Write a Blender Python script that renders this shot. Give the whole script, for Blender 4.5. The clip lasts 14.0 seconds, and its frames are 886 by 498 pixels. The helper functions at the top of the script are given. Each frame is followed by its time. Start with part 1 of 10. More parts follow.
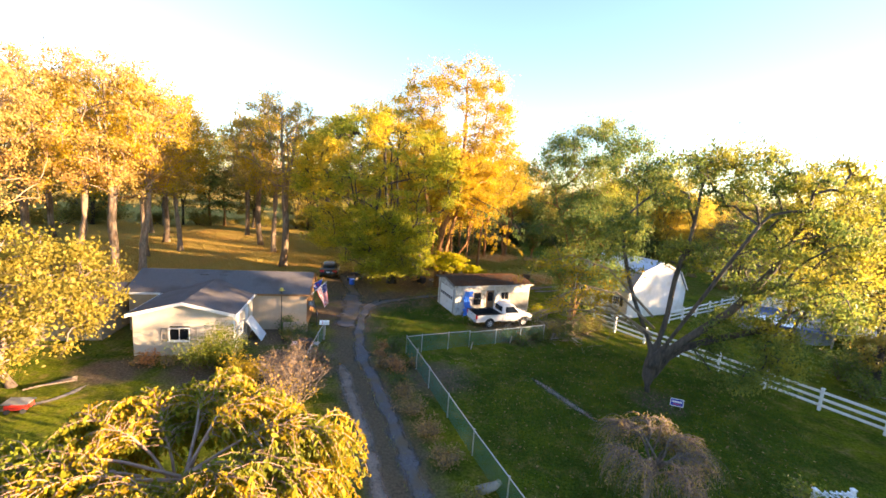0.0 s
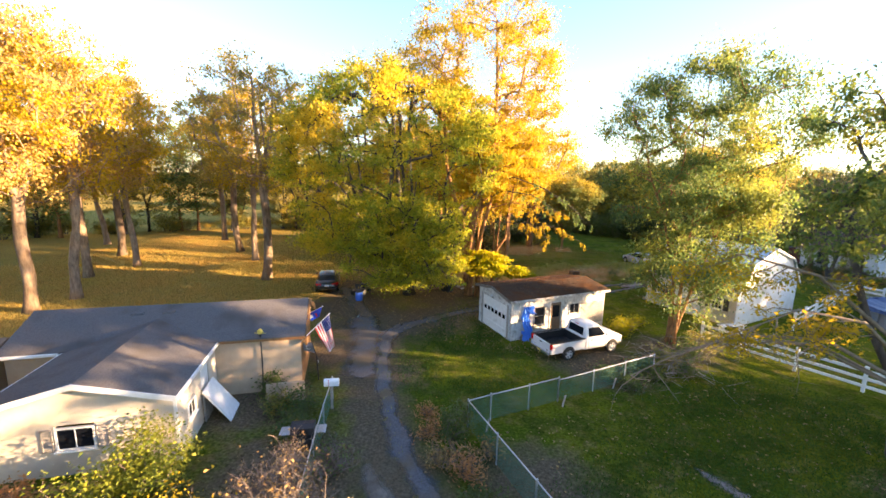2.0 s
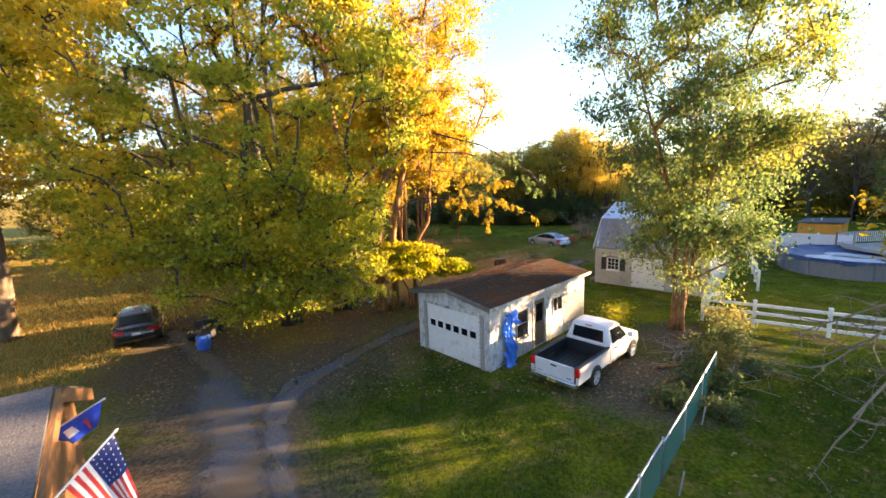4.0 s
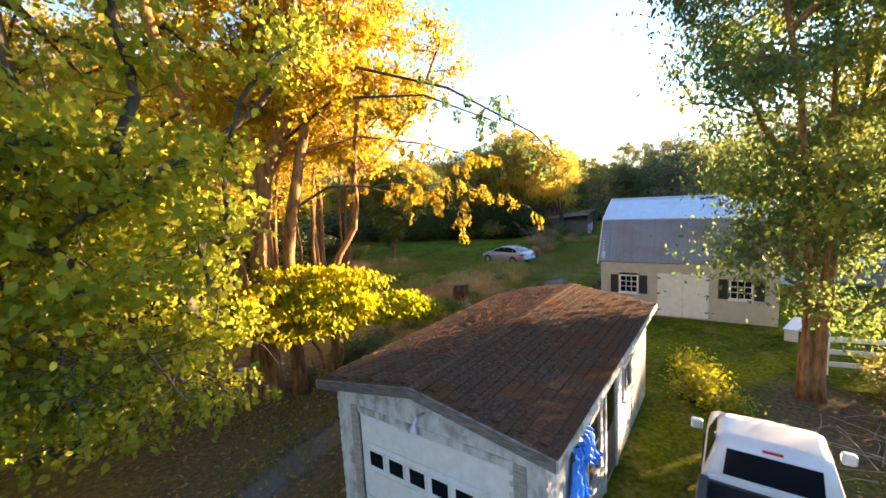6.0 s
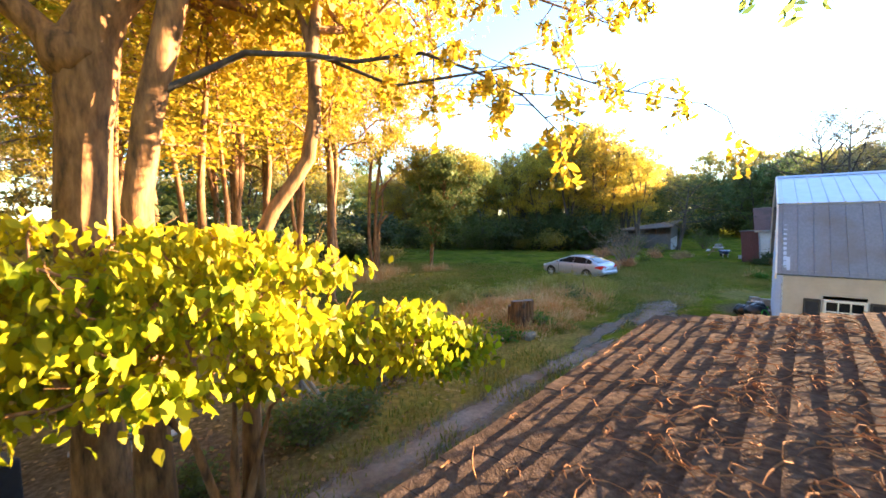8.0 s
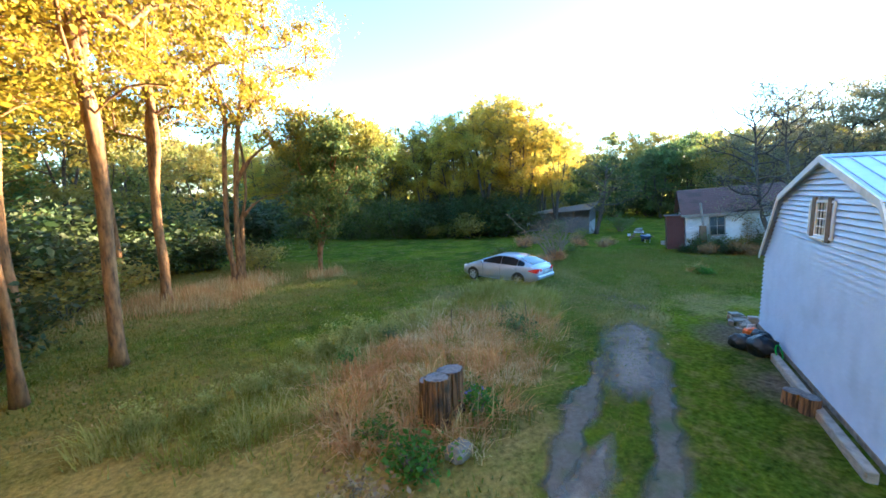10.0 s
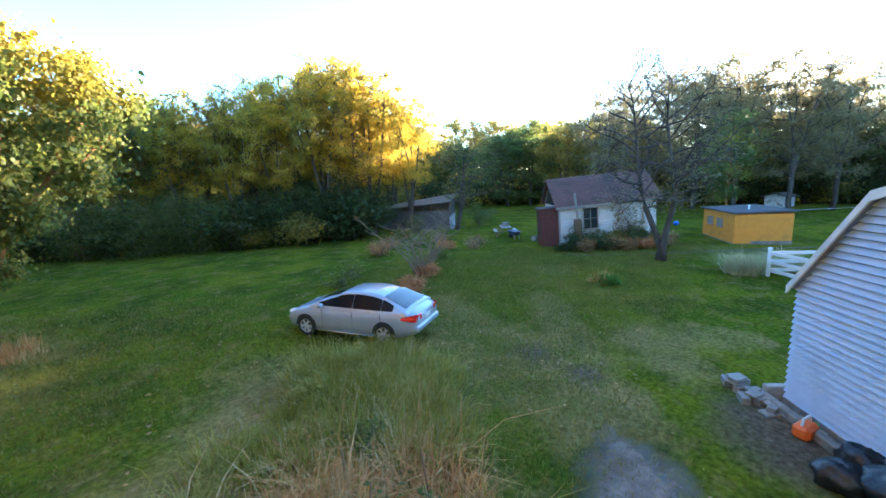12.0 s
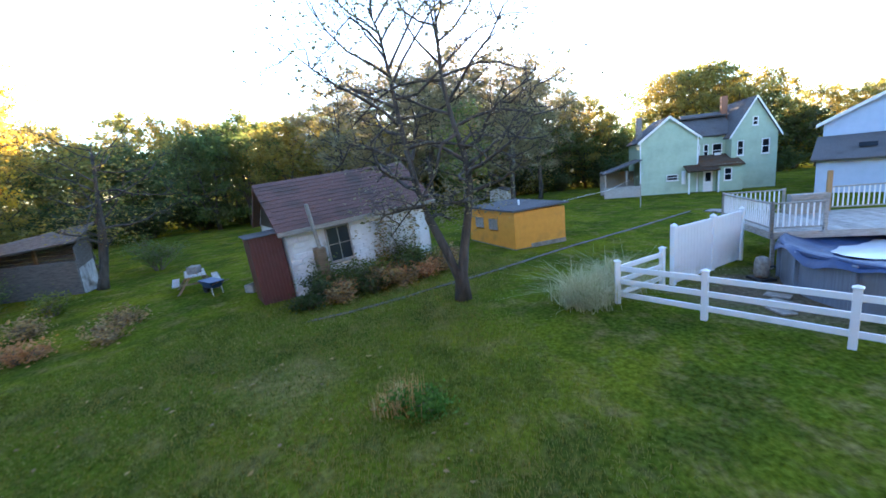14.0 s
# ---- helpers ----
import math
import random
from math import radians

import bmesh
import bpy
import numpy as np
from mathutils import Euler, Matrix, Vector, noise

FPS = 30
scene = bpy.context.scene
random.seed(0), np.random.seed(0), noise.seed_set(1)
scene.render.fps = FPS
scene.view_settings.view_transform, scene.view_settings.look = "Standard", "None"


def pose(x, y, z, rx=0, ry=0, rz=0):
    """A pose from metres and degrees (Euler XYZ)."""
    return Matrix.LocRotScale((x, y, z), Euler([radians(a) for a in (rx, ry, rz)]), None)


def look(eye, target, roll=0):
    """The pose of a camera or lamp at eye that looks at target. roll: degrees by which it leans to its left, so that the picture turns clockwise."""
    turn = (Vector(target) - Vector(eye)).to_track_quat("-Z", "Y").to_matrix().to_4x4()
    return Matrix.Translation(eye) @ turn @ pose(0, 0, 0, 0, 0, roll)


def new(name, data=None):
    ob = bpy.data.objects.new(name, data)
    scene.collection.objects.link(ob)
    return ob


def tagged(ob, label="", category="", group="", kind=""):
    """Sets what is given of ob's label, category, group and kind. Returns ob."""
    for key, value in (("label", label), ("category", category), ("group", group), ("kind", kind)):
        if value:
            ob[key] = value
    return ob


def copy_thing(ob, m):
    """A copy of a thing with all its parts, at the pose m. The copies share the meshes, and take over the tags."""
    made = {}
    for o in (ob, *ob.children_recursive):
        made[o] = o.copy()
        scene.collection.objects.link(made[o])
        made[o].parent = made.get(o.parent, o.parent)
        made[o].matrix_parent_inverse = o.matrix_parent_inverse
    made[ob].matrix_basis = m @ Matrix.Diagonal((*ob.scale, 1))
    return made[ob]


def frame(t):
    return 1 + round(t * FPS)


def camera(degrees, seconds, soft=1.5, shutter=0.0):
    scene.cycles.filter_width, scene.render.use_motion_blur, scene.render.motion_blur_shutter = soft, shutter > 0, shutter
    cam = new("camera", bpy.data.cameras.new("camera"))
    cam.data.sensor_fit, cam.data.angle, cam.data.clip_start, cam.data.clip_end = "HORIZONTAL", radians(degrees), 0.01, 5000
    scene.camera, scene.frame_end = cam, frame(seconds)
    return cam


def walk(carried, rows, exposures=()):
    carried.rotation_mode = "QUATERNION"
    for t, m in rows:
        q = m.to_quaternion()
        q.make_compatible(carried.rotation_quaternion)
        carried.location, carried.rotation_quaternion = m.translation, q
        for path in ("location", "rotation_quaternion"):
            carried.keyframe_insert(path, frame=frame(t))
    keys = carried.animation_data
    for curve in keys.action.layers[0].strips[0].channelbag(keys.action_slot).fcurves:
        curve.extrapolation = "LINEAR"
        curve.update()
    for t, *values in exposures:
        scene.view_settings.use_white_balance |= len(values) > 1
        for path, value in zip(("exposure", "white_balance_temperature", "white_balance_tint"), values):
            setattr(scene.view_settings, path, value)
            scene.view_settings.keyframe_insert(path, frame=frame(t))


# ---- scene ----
cam = camera(95.5, 14.0, soft=1.6, shutter=0.12)
EXPOSURES = [(0, 3.02, 7400, 23), (1.5, 3.1, 7400, 23), (2.5, 3.2, 7450, 24), (4, 3.15, 7300, 23), (6.5, 3.2, 7000, 20), (7.5, 3.52, 6750, 20), (10.5, 3.85, 5400, 3), (12, 3.85, 5650, 8), (14, 3.82, 6450, 20)]
PATH = [
    (0, (0.889, -2.879, 10.248), (0.627, -0.92, 9.943), 4.2),
    (0.5, (-0.258, -0.619, 10.156), (-0.511, 1.337, 9.825), 3.8),
    (1, (-1.371, 1.637, 9.987), (-1.624, 3.591, 9.647), 3.2),
    (1.5, (-2.464, 3.901, 9.722), (-2.706, 5.856, 9.374), 2.1),
    (2, (-3.525, 6.211, 9.332), (-3.743, 8.167, 8.978), 1.1),
    (2.5, (-4.555, 8.659, 8.81), (-4.692, 10.623, 8.461), 0.3),
    (3, (-5.528, 10.933, 8.2), (-5.493, 12.903, 7.856), 0.0),
    (3.5, (-6.145, 13.526, 7.514), (-5.855, 15.474, 7.169), -1.3),
    (4, (-6.766, 15.784, 6.81), (-6.289, 17.699, 6.485), -2.1),
    (4.2, (-6.877, 16.637, 6.67), (-6.35, 18.537, 6.333), -2.4),
    (6.3, (-4.399, 26.028, 5.232), (-3.571, 27.834, 4.998), -3.1),
    (6.5, (-4.098, 26.685, 5.054), (-3.332, 28.518, 4.829), -1.4),
    (7, (-3.280, 28.331, 4.475), (-2.675, 30.228, 4.285), 0.9),
    (7.5, (-2.713, 30.011, 4.002), (-2.142, 31.921, 3.840), 1.0),
    (8, (-2.164, 31.381, 3.872), (-1.555, 33.279, 3.714), -0.9),
    (8.2, (-1.923, 31.919, 3.870), (-1.278, 33.806, 3.717), -1.9),
    (10.3, (1.389, 38.146, 4.447), (2.458, 39.811, 4.155), -0.9),
    (10.5, (1.716, 38.828, 4.477), (2.838, 40.456, 4.178), -0.8),
    (11, (2.883, 40.458, 4.618), (4.138, 41.982, 4.297), -1.1),
    (11.5, (4.27, 42.049, 4.643), (5.683, 43.427, 4.315), -1.4),
    (12, (5.866, 43.384, 4.533), (7.413, 44.603, 4.187), -2.1),
    (12.5, (8.086, 44.666, 4.177), (9.781, 45.671, 3.835), -4.0),
    (13, (10.17, 45.771, 3.863), (12.006, 46.477, 3.502), -3.7),
    (13.3, (11.728, 46.421, 3.913), (13.622, 46.942, 3.539), -3.8),
    (13.5, (12.946, 46.738, 3.949), (14.877, 47.109, 3.579), -4.6),
    (14, (16.309, 47.089, 4.014), (18.272, 47.169, 3.638), -5.5),
]
walk(cam, [(t, look(eye, target, roll)) for t, eye, target, roll in PATH], EXPOSURES)

# ---------- light ----------
SUN_AZ, SUN_EL = radians(92.6), radians(9.2)      # clockwise from +y, above the horizon
world = bpy.data.worlds.new("sky")
scene.world = world
world.use_nodes = True
wn = world.node_tree.nodes
sky = wn.new("ShaderNodeTexSky")
sky.sky_type = 'NISHITA'
sky.sun_disc = False
sky.sun_elevation = SUN_EL
sky.sun_rotation = SUN_AZ
sky.air_density, sky.dust_density, sky.ozone_density = 1.0, 0.1, 3.0
wn["Background"].inputs["Strength"].default_value = 0.092
world.node_tree.links.new(sky.outputs[0], wn["Background"].inputs["Color"])
sun = new("sun", bpy.data.lights.new("sun", 'SUN'))
sun.data.energy, sun.data.angle, sun.data.color = 5.0, radians(0.6), (1.0, 0.75, 0.44)
sdir = Vector((math.sin(SUN_AZ) * math.cos(SUN_EL), math.cos(SUN_AZ) * math.cos(SUN_EL), math.sin(SUN_EL)))
sun.matrix_world = Matrix.Translation((60, 20, 60)) @ sdir.to_track_quat("Z", "Y").to_matrix().to_4x4()

# ---------- materials ----------
def mat(name, stops, scale=6.0, rough=0.7, metal=0.0, bump=0.0, bscale=None, rand=0.0, detail=5.0,
        stretch=(1, 1, 1), second=None, coat=0.0, spec=0.5, alpha=1.0):
    """A procedural surface: noise through colour stops, a second, larger noise of wear, random shade per object, bump."""
    m = bpy.data.materials.new(name)
    m.use_nodes = True
    nt = m.node_tree
    b = nt.nodes["Principled BSDF"]
    tc = nt.nodes.new("ShaderNodeTexCoord")
    mp = nt.nodes.new("ShaderNodeMapping")
    mp.inputs["Scale"].default_value = stretch
    nt.links.new(tc.outputs["Object"], mp.inputs[0])
    nz = nt.nodes.new("ShaderNodeTexNoise")
    nz.inputs["Scale"].default_value, nz.inputs["Detail"].default_value = scale, detail
    nz.inputs["Roughness"].default_value = 0.65
    nt.links.new(mp.outputs[0], nz.inputs["Vector"])
    r = nt.nodes.new("ShaderNodeValToRGB")
    lo, hi = 0.3, 0.7
    while len(r.color_ramp.elements) < len(stops):
        r.color_ramp.elements.new(0.5)
    for i, c in enumerate(stops):
        e = r.color_ramp.elements[i]
        e.position = lo + (hi - lo) * i / max(1, len(stops) - 1)
        e.color = (*c, 1)
    nt.links.new(nz.outputs["Fac"], r.inputs[0])
    col = r.outputs[0]
    if second:
        c2, sc2, lo2, hi2 = second
        n2 = nt.nodes.new("ShaderNodeTexNoise")
        n2.inputs["Scale"].default_value, n2.inputs["Detail"].default_value = sc2, 6.0
        nt.links.new(tc.outputs["Object"], n2.inputs["Vector"])
        mr = nt.nodes.new("ShaderNodeMapRange")
        mr.inputs[1].default_value, mr.inputs[2].default_value = lo2, hi2
        nt.links.new(n2.outputs["Fac"], mr.inputs[0])
        mx = nt.nodes.new("ShaderNodeMixRGB")
        mx.inputs["Color2"].default_value = (*c2, 1)
        nt.links.new(mr.outputs[0], mx.inputs["Fac"])
        nt.links.new(col, mx.inputs["Color1"])
        col = mx.outputs[0]
    if rand:
        oi = nt.nodes.new("ShaderNodeObjectInfo")
        mr = nt.nodes.new("ShaderNodeMapRange")
        mr.inputs[3].default_value, mr.inputs[4].default_value = 1 - rand, 1 + rand
        nt.links.new(oi.outputs["Random"], mr.inputs[0])
        hs = nt.nodes.new("ShaderNodeHueSaturation")
        nt.links.new(mr.outputs[0], hs.inputs["Value"])
        nt.links.new(col, hs.inputs["Color"])
        col = hs.outputs[0]
    nt.links.new(col, b.inputs["Base Color"])
    b.inputs["Roughness"].default_value, b.inputs["Metallic"].default_value = rough, metal
    b.inputs["Specular IOR Level"].default_value = spec
    b.inputs["Coat Weight"].default_value = coat
    if bump:
        bp = nt.nodes.new("ShaderNodeBump")
        bp.inputs["Strength"].default_value, bp.inputs["Distance"].default_value = bump, 0.02
        nb = nt.nodes.new("ShaderNodeTexNoise")
        nb.inputs["Scale"].default_value, nb.inputs["Detail"].default_value = bscale or scale * 3, 6.0
        nt.links.new(mp.outputs[0], nb.inputs["Vector"])
        nt.links.new(nb.outputs["Fac"], bp.inputs["Height"])
        nt.links.new(bp.outputs[0], b.inputs["Normal"])
    return m


def leaf_mat(name, stops, shift=None, scale=0.25, trans=0.45, rough=0.55, lo=.40, hi=.62, turn=None):
    """Foliage: every leaf takes a shade of its own, whole boughs drift towards a second colour; thin leaves let light through."""
    m = bpy.data.materials.new(name)
    m.use_nodes = True
    nt = m.node_tree
    b = nt.nodes["Principled BSDF"]
    out = nt.nodes["Material Output"]
    g = nt.nodes.new("ShaderNodeNewGeometry")
    r = nt.nodes.new("ShaderNodeValToRGB")
    while len(r.color_ramp.elements) < len(stops):
        r.color_ramp.elements.new(0.5)
    for i, c in enumerate(stops):
        e = r.color_ramp.elements[i]
        e.position = i / max(1, len(stops) - 1)
        e.color = (*c, 1)
    nt.links.new(g.outputs["Random Per Island"], r.inputs[0])
    col = r.outputs[0]
    if shift:
        tc = nt.nodes.new("ShaderNodeTexCoord")
        n2 = nt.nodes.new("ShaderNodeTexNoise")
        n2.inputs["Scale"].default_value, n2.inputs["Detail"].default_value = scale, 3.0
        nt.links.new(tc.outputs["Object"], n2.inputs["Vector"])
        mr = nt.nodes.new("ShaderNodeMapRange")
        mr.inputs[1].default_value, mr.inputs[2].default_value = lo, hi
        src = n2.outputs["Fac"]
        if turn:
            # the second colour gains on one side and upwards: autumn gold plus painted-in sunlight
            dot = nt.nodes.new("ShaderNodeVectorMath")
            dot.operation = 'DOT_PRODUCT'
            dot.inputs[1].default_value = turn[:3]
            nt.links.new(tc.outputs["Object"], dot.inputs[0])
            for v, w in ((dot.outputs["Value"], None), (None, turn[3])):
                ad = nt.nodes.new("ShaderNodeMath")
                nt.links.new(src, ad.inputs[0])
                if w is None:
                    nt.links.new(v, ad.inputs[1])
                else:
                    ad.inputs[1].default_value = w
                src = ad.outputs[0]
        nt.links.new(src, mr.inputs[0])
        mx = nt.nodes.new("ShaderNodeMixRGB")
        mx.inputs["Color2"].default_value = (*shift, 1)
        nt.links.new(mr.outputs[0], mx.inputs["Fac"])
        nt.links.new(col, mx.inputs["Color1"])
        col = mx.outputs[0]
    nt.links.new(col, b.inputs["Base Color"])
    b.inputs["Roughness"].default_value = rough
    b.inputs["Specular IOR Level"].default_value = 0.3
    t = nt.nodes.new("ShaderNodeBsdfTranslucent")
    nt.links.new(col, t.inputs["Color"])
    ms = nt.nodes.new("ShaderNodeMixShader")
    ms.inputs[0].default_value = trans
    nt.links.new(b.outputs[0], ms.inputs[1])
    nt.links.new(t.outputs[0], ms.inputs[2])
    nt.links.new(ms.outputs[0], out.inputs[0])
    return m


def glass_mat(name, col, rough=0.08):
    m = bpy.data.materials.new(name)
    m.use_nodes = True
    b = m.node_tree.nodes["Principled BSDF"]
    b.inputs["Base Color"].default_value = (*col, 1)
    b.inputs["Roughness"].default_value = rough
    b.inputs["Specular IOR Level"].default_value = 0.8
    return m


M = {}
M["bark"] = mat("bark", [(.05, .024, .010), (.24, .112, .040), (.42, .20, .070)], 9, .9, bump=1.0, bscale=12, stretch=(1, 1, .25))
M["bark_dark"] = mat("bark_dark", [(.025, .02, .017), (.07, .055, .045), (.12, .10, .08)], 5, .9, bump=.9, bscale=9, stretch=(1, 1, .25))
M["bark_pale"] = mat("bark_pale", [(.14, .12, .10), (.27, .24, .20), (.36, .32, .27)], 5, .9, bump=.8, bscale=9, stretch=(1, 1, .25))
M["bark_lawn"] = mat("bark_lawn", [(.105, .073, .050), (.238, .168, .115), (.350, .252, .175)], 6, .9, bump=.8, bscale=9, stretch=(1, 1, .25))
M["bark_tan"] = mat("bark_tan", [(.16, .12, .085), (.28, .215, .155)], 6, .9, bump=.6, bscale=10)
M["twig"] = mat("twig", [(.10, .075, .06), (.22, .17, .14)], 8, .9)
# gold gains to the left and top, where sunlit leaves are put into the colour
M["leaf_maple"] = leaf_mat("leaf_maple", [(.24, .28, .03), (.30, .35, .035), (.40, .42, .045), (.54, .49, .05)], (.68, .50, .045), .30, .72, lo=.45, hi=.58, turn=(-.008, 0, .015, -.195))
M["leaf_slim"] = leaf_mat("leaf_slim", [(.266, .206, .016), (.320, .239, .020), (.220, .186, .023)], (.44, .30, .025), .2, .5)
M["leaf_gold"] = leaf_mat("leaf_gold", [(.38, .29, .02), (.47, .34, .025), (.50, .33, .02), (.30, .29, .025)], (.52, .35, .02), .22, .58)
M["leaf_orange"] = leaf_mat("leaf_orange", [(.430, .258, .077), (.482, .292, .077), (.396, .215, .060), (.378, .292, .095)], (.48, .35, .10), .15, .5)
M["leaf_locust"] = leaf_mat("leaf_locust", [(.075, .135, .045), (.105, .175, .055), (.145, .21, .06), (.23, .27, .06)], (.40, .38, .05), .3, .55, lo=.48, hi=.68)
# yellow gains towards the sun's side and the top, as light put into the colour
M["leaf_walnut"] = leaf_mat("leaf_walnut", [(.09, .15, .035), (.13, .19, .04), (.17, .22, .05), (.25, .27, .05)], (.36, .32, .04), .4, .55, lo=.47, hi=.64, turn=(.022, 0, .014, -.18))
M["leaf_lime"] = leaf_mat("leaf_lime", [(.20, .29, .008), (.35, .37, .008), (.48, .41, .010), (.08, .15, .010)], (.48, .40, .010), .9, .58)
M["leaf_wood"] = leaf_mat("leaf_wood", [(.146, .177, .055), (.220, .244, .061), (.329, .305, .073), (.244, .195, .073)], (.36, .26, .05), .2, .55)
M["leaf_bronze"] = leaf_mat("leaf_bronze", [(.34, .24, .05), (.50, .35, .05), (.26, .23, .05), (.56, .38, .04)], (.30, .25, .07), .3, .68)
M["leaf_amber"] = leaf_mat("leaf_amber", [(.52, .38, .06), (.68, .49, .05), (.44, .40, .07), (.70, .50, .045), (.58, .34, .07)], (.42, .40, .08), .22, .70, lo=.46, hi=.62)
M["leaf_grove"] = leaf_mat("leaf_grove", [(.085, .125, .035), (.12, .165, .045), (.17, .20, .05), (.23, .23, .055)], (.44, .33, .04), .3, .55, lo=.50, hi=.68, turn=(0, 0, .03, -.22))
M["leaf_green"] = leaf_mat("leaf_green", [(.072, .120, .042), (.120, .180, .054), (.168, .228, .060)], (.14, .15, .05), .3, .6)
M["leaf_dusk"] = leaf_mat("leaf_dusk", [(.17, .17, .08), (.23, .21, .10), (.28, .23, .12), (.20, .21, .09)], (.30, .24, .12), .15, .55)
M["straw_rust"] = mat("straw_rust", [(.20, .09, .04), (.38, .18, .08)], 6, .9, spec=.1)
M["leaf_thicket"] = leaf_mat("leaf_thicket", [(.025, .05, .014), (.045, .08, .02), (.075, .105, .025)], (.07, .075, .025), .3, .4)
M["wood_old"] = mat("wood_old", [(.070, .063, .059), (.140, .126, .115), (.211, .190, .168)], 5, .9, bump=.5, stretch=(1, 1, 6), rand=.15)
M["leaf_hedge"] = leaf_mat("leaf_hedge", [(.12, .16, .02), (.20, .23, .03), (.28, .27, .03)], (.10, .14, .02), .8)
M["leaf_rust"] = leaf_mat("leaf_rust", [(.50, .20, .075), (.62, .27, .11), (.44, .20, .085)], (.56, .29, .12), .8)
M["leaf_dead"] = leaf_mat("leaf_dead", [(.22, .13, .06), (.32, .19, .08), (.42, .27, .09), (.15, .09, .05)], None, 1, .2)
M["grass_blade"] = leaf_mat("grass_blade", [(.101, .129, .018), (.147, .170, .028), (.202, .212, .041), (.313, .276, .092)], (.26, .215, .06), .35, .4, lo=.46, hi=.66)
M["grass_blade"].node_tree.nodes["Principled BSDF"].inputs["Specular IOR Level"].default_value = .03
M["leaf_weep"] = leaf_mat("leaf_weep", [(.34, .29, .02), (.48, .33, .02), (.52, .32, .02), (.18, .20, .02), (.24, .25, .02)], (.20, .22, .02), .7, .55, lo=.46, hi=.60)
M["leaf_twiggy"] = leaf_mat("leaf_twiggy", [(.24, .17, .07), (.32, .24, .07), (.20, .20, .05)], None, .5, .35)
M["shoot"] = mat("shoot", [(.26, .15, .11), (.40, .26, .19)], 6, .8)
M["bark_stump"] = mat("bark_stump", [(.012, .008, .006), (.06, .032, .018), (.24, .125, .056), (.13, .07, .036)], 13, .95, bump=1.0, bscale=18, stretch=(1, 1, .10), second=((.05, .04, .03), 2.2, .52, .66))
M["grass_blond"] = leaf_mat("grass_blond", [(.74, .60, .34), (.66, .48, .25), (.80, .66, .42), (.58, .50, .24)], (.72, .46, .22), .9, .42)
M["weed_pale"] = leaf_mat("weed_pale", [(.38, .36, .10), (.50, .44, .15), (.28, .29, .06), (.60, .50, .22)], (.40, .38, .10), .8, .5)
M["leaf_fresh"] = leaf_mat("leaf_fresh", [(.07, .16, .025), (.10, .22, .035), (.15, .27, .05)], None, .8, .5)
# darker copy of the lawn blades, with the yard's shade put into the colour
M["grass_lush"] = leaf_mat("grass_lush", [(.038, .085, .014), (.051, .106, .017), (.076, .128, .024)], (.07, .12, .02), .25, .35)
# tawny and bright: low orange sunlight on the left lawn is in this colour
M["grass_sun_tinted"] = leaf_mat("grass_sun_tinted", [(.38, .31, .08), (.48, .36, .09), (.56, .37, .10), (.30, .28, .07)], (.54, .33, .09), .2, .5)
M["grass_dry"] = leaf_mat("grass_dry", [(.30, .16, .06), (.66, .42, .17), (.44, .23, .08), (.80, .60, .30), (.56, .40, .17)], (.56, .29, .11), .9, .35, lo=.44, hi=.60)
M["grass_russet"] = leaf_mat("grass_russet", [(.58, .25, .10), (.66, .33, .15), (.50, .22, .09), (.64, .40, .19)], (.64, .38, .17), .6, .4)
M["weed_green"] = leaf_mat("weed_green", [(.22, .24, .035), (.30, .29, .05), (.38, .33, .08), (.12, .15, .025)], (.26, .25, .045), .5, .45)
for nm in ("weed_green", "weed_pale", "leaf_fresh", "grass_dry", "grass_russet", "grass_blond", "grass_lush"):
    M[nm].node_tree.nodes["Principled BSDF"].inputs["Specular IOR Level"].default_value = .06
M["leaf_olivegold"] = leaf_mat("leaf_olivegold", [(.25, .22, .035), (.35, .27, .035), (.20, .20, .035), (.40, .27, .03)], (.28, .23, .045), .2, .55)
M["grass_pale"] = leaf_mat("grass_pale", [(.50, .47, .26), (.62, .57, .36), (.32, .36, .14)], None, .5, .4)
M["gravel"] = mat("gravel", [(.062, .065, .071), (.116, .120, .132), (.172, .177, .194)], 14, .95, spec=.2, bump=.9, bscale=40, second=((.145, .112, .075), .7, .44, .64))
M["gravel_tan"] = mat("gravel_tan", [(.152, .120, .099), (.239, .193, .164), (.331, .271, .230)], 12, .95, spec=.2, bump=.9, bscale=40, second=((.10, .078, .055), .8, .46, .68))
M["dirt"] = mat("dirt", [(.079, .062, .046), (.123, .099, .075), (.167, .136, .106)], 9, .95, bump=.8, bscale=30, second=((.06, .08, .025), .8, .5, .68))
M["concrete"] = mat("concrete", [(.14, .125, .105), (.24, .21, .18), (.34, .31, .27)], 7, .9, bump=.5, second=((.16, .14, .10), 1.5, .5, .7))
M["block"] = mat("block", [(.20, .185, .165), (.32, .30, .275)], 12, .95, bump=.6, rand=.2)
M["brick"] = mat("brick", [(.24, .10, .06), (.36, .17, .10)], 14, .9, bump=.5, rand=.25)
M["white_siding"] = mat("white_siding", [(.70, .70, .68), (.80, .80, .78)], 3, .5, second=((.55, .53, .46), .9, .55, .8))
M["ivory_siding"] = mat("ivory_siding", [(.47, .42, .35), (.54, .49, .41)], 3, .6, second=((.40, .35, .28), .9, .55, .8))
# pale siding; the blue skylight on the shaded gable is part of the colour
M["barn_siding_skylit"] = mat("barn_siding_skylit", [(.40, .50, .66), (.48, .58, .74)], 3, .45, second=((.34, .42, .55), .9, .55, .8))
M["cream_siding"] = mat("cream_siding", [(.38, .29, .20), (.44, .345, .245)], 3, .6, second=((.31, .235, .165), .9, .55, .8))
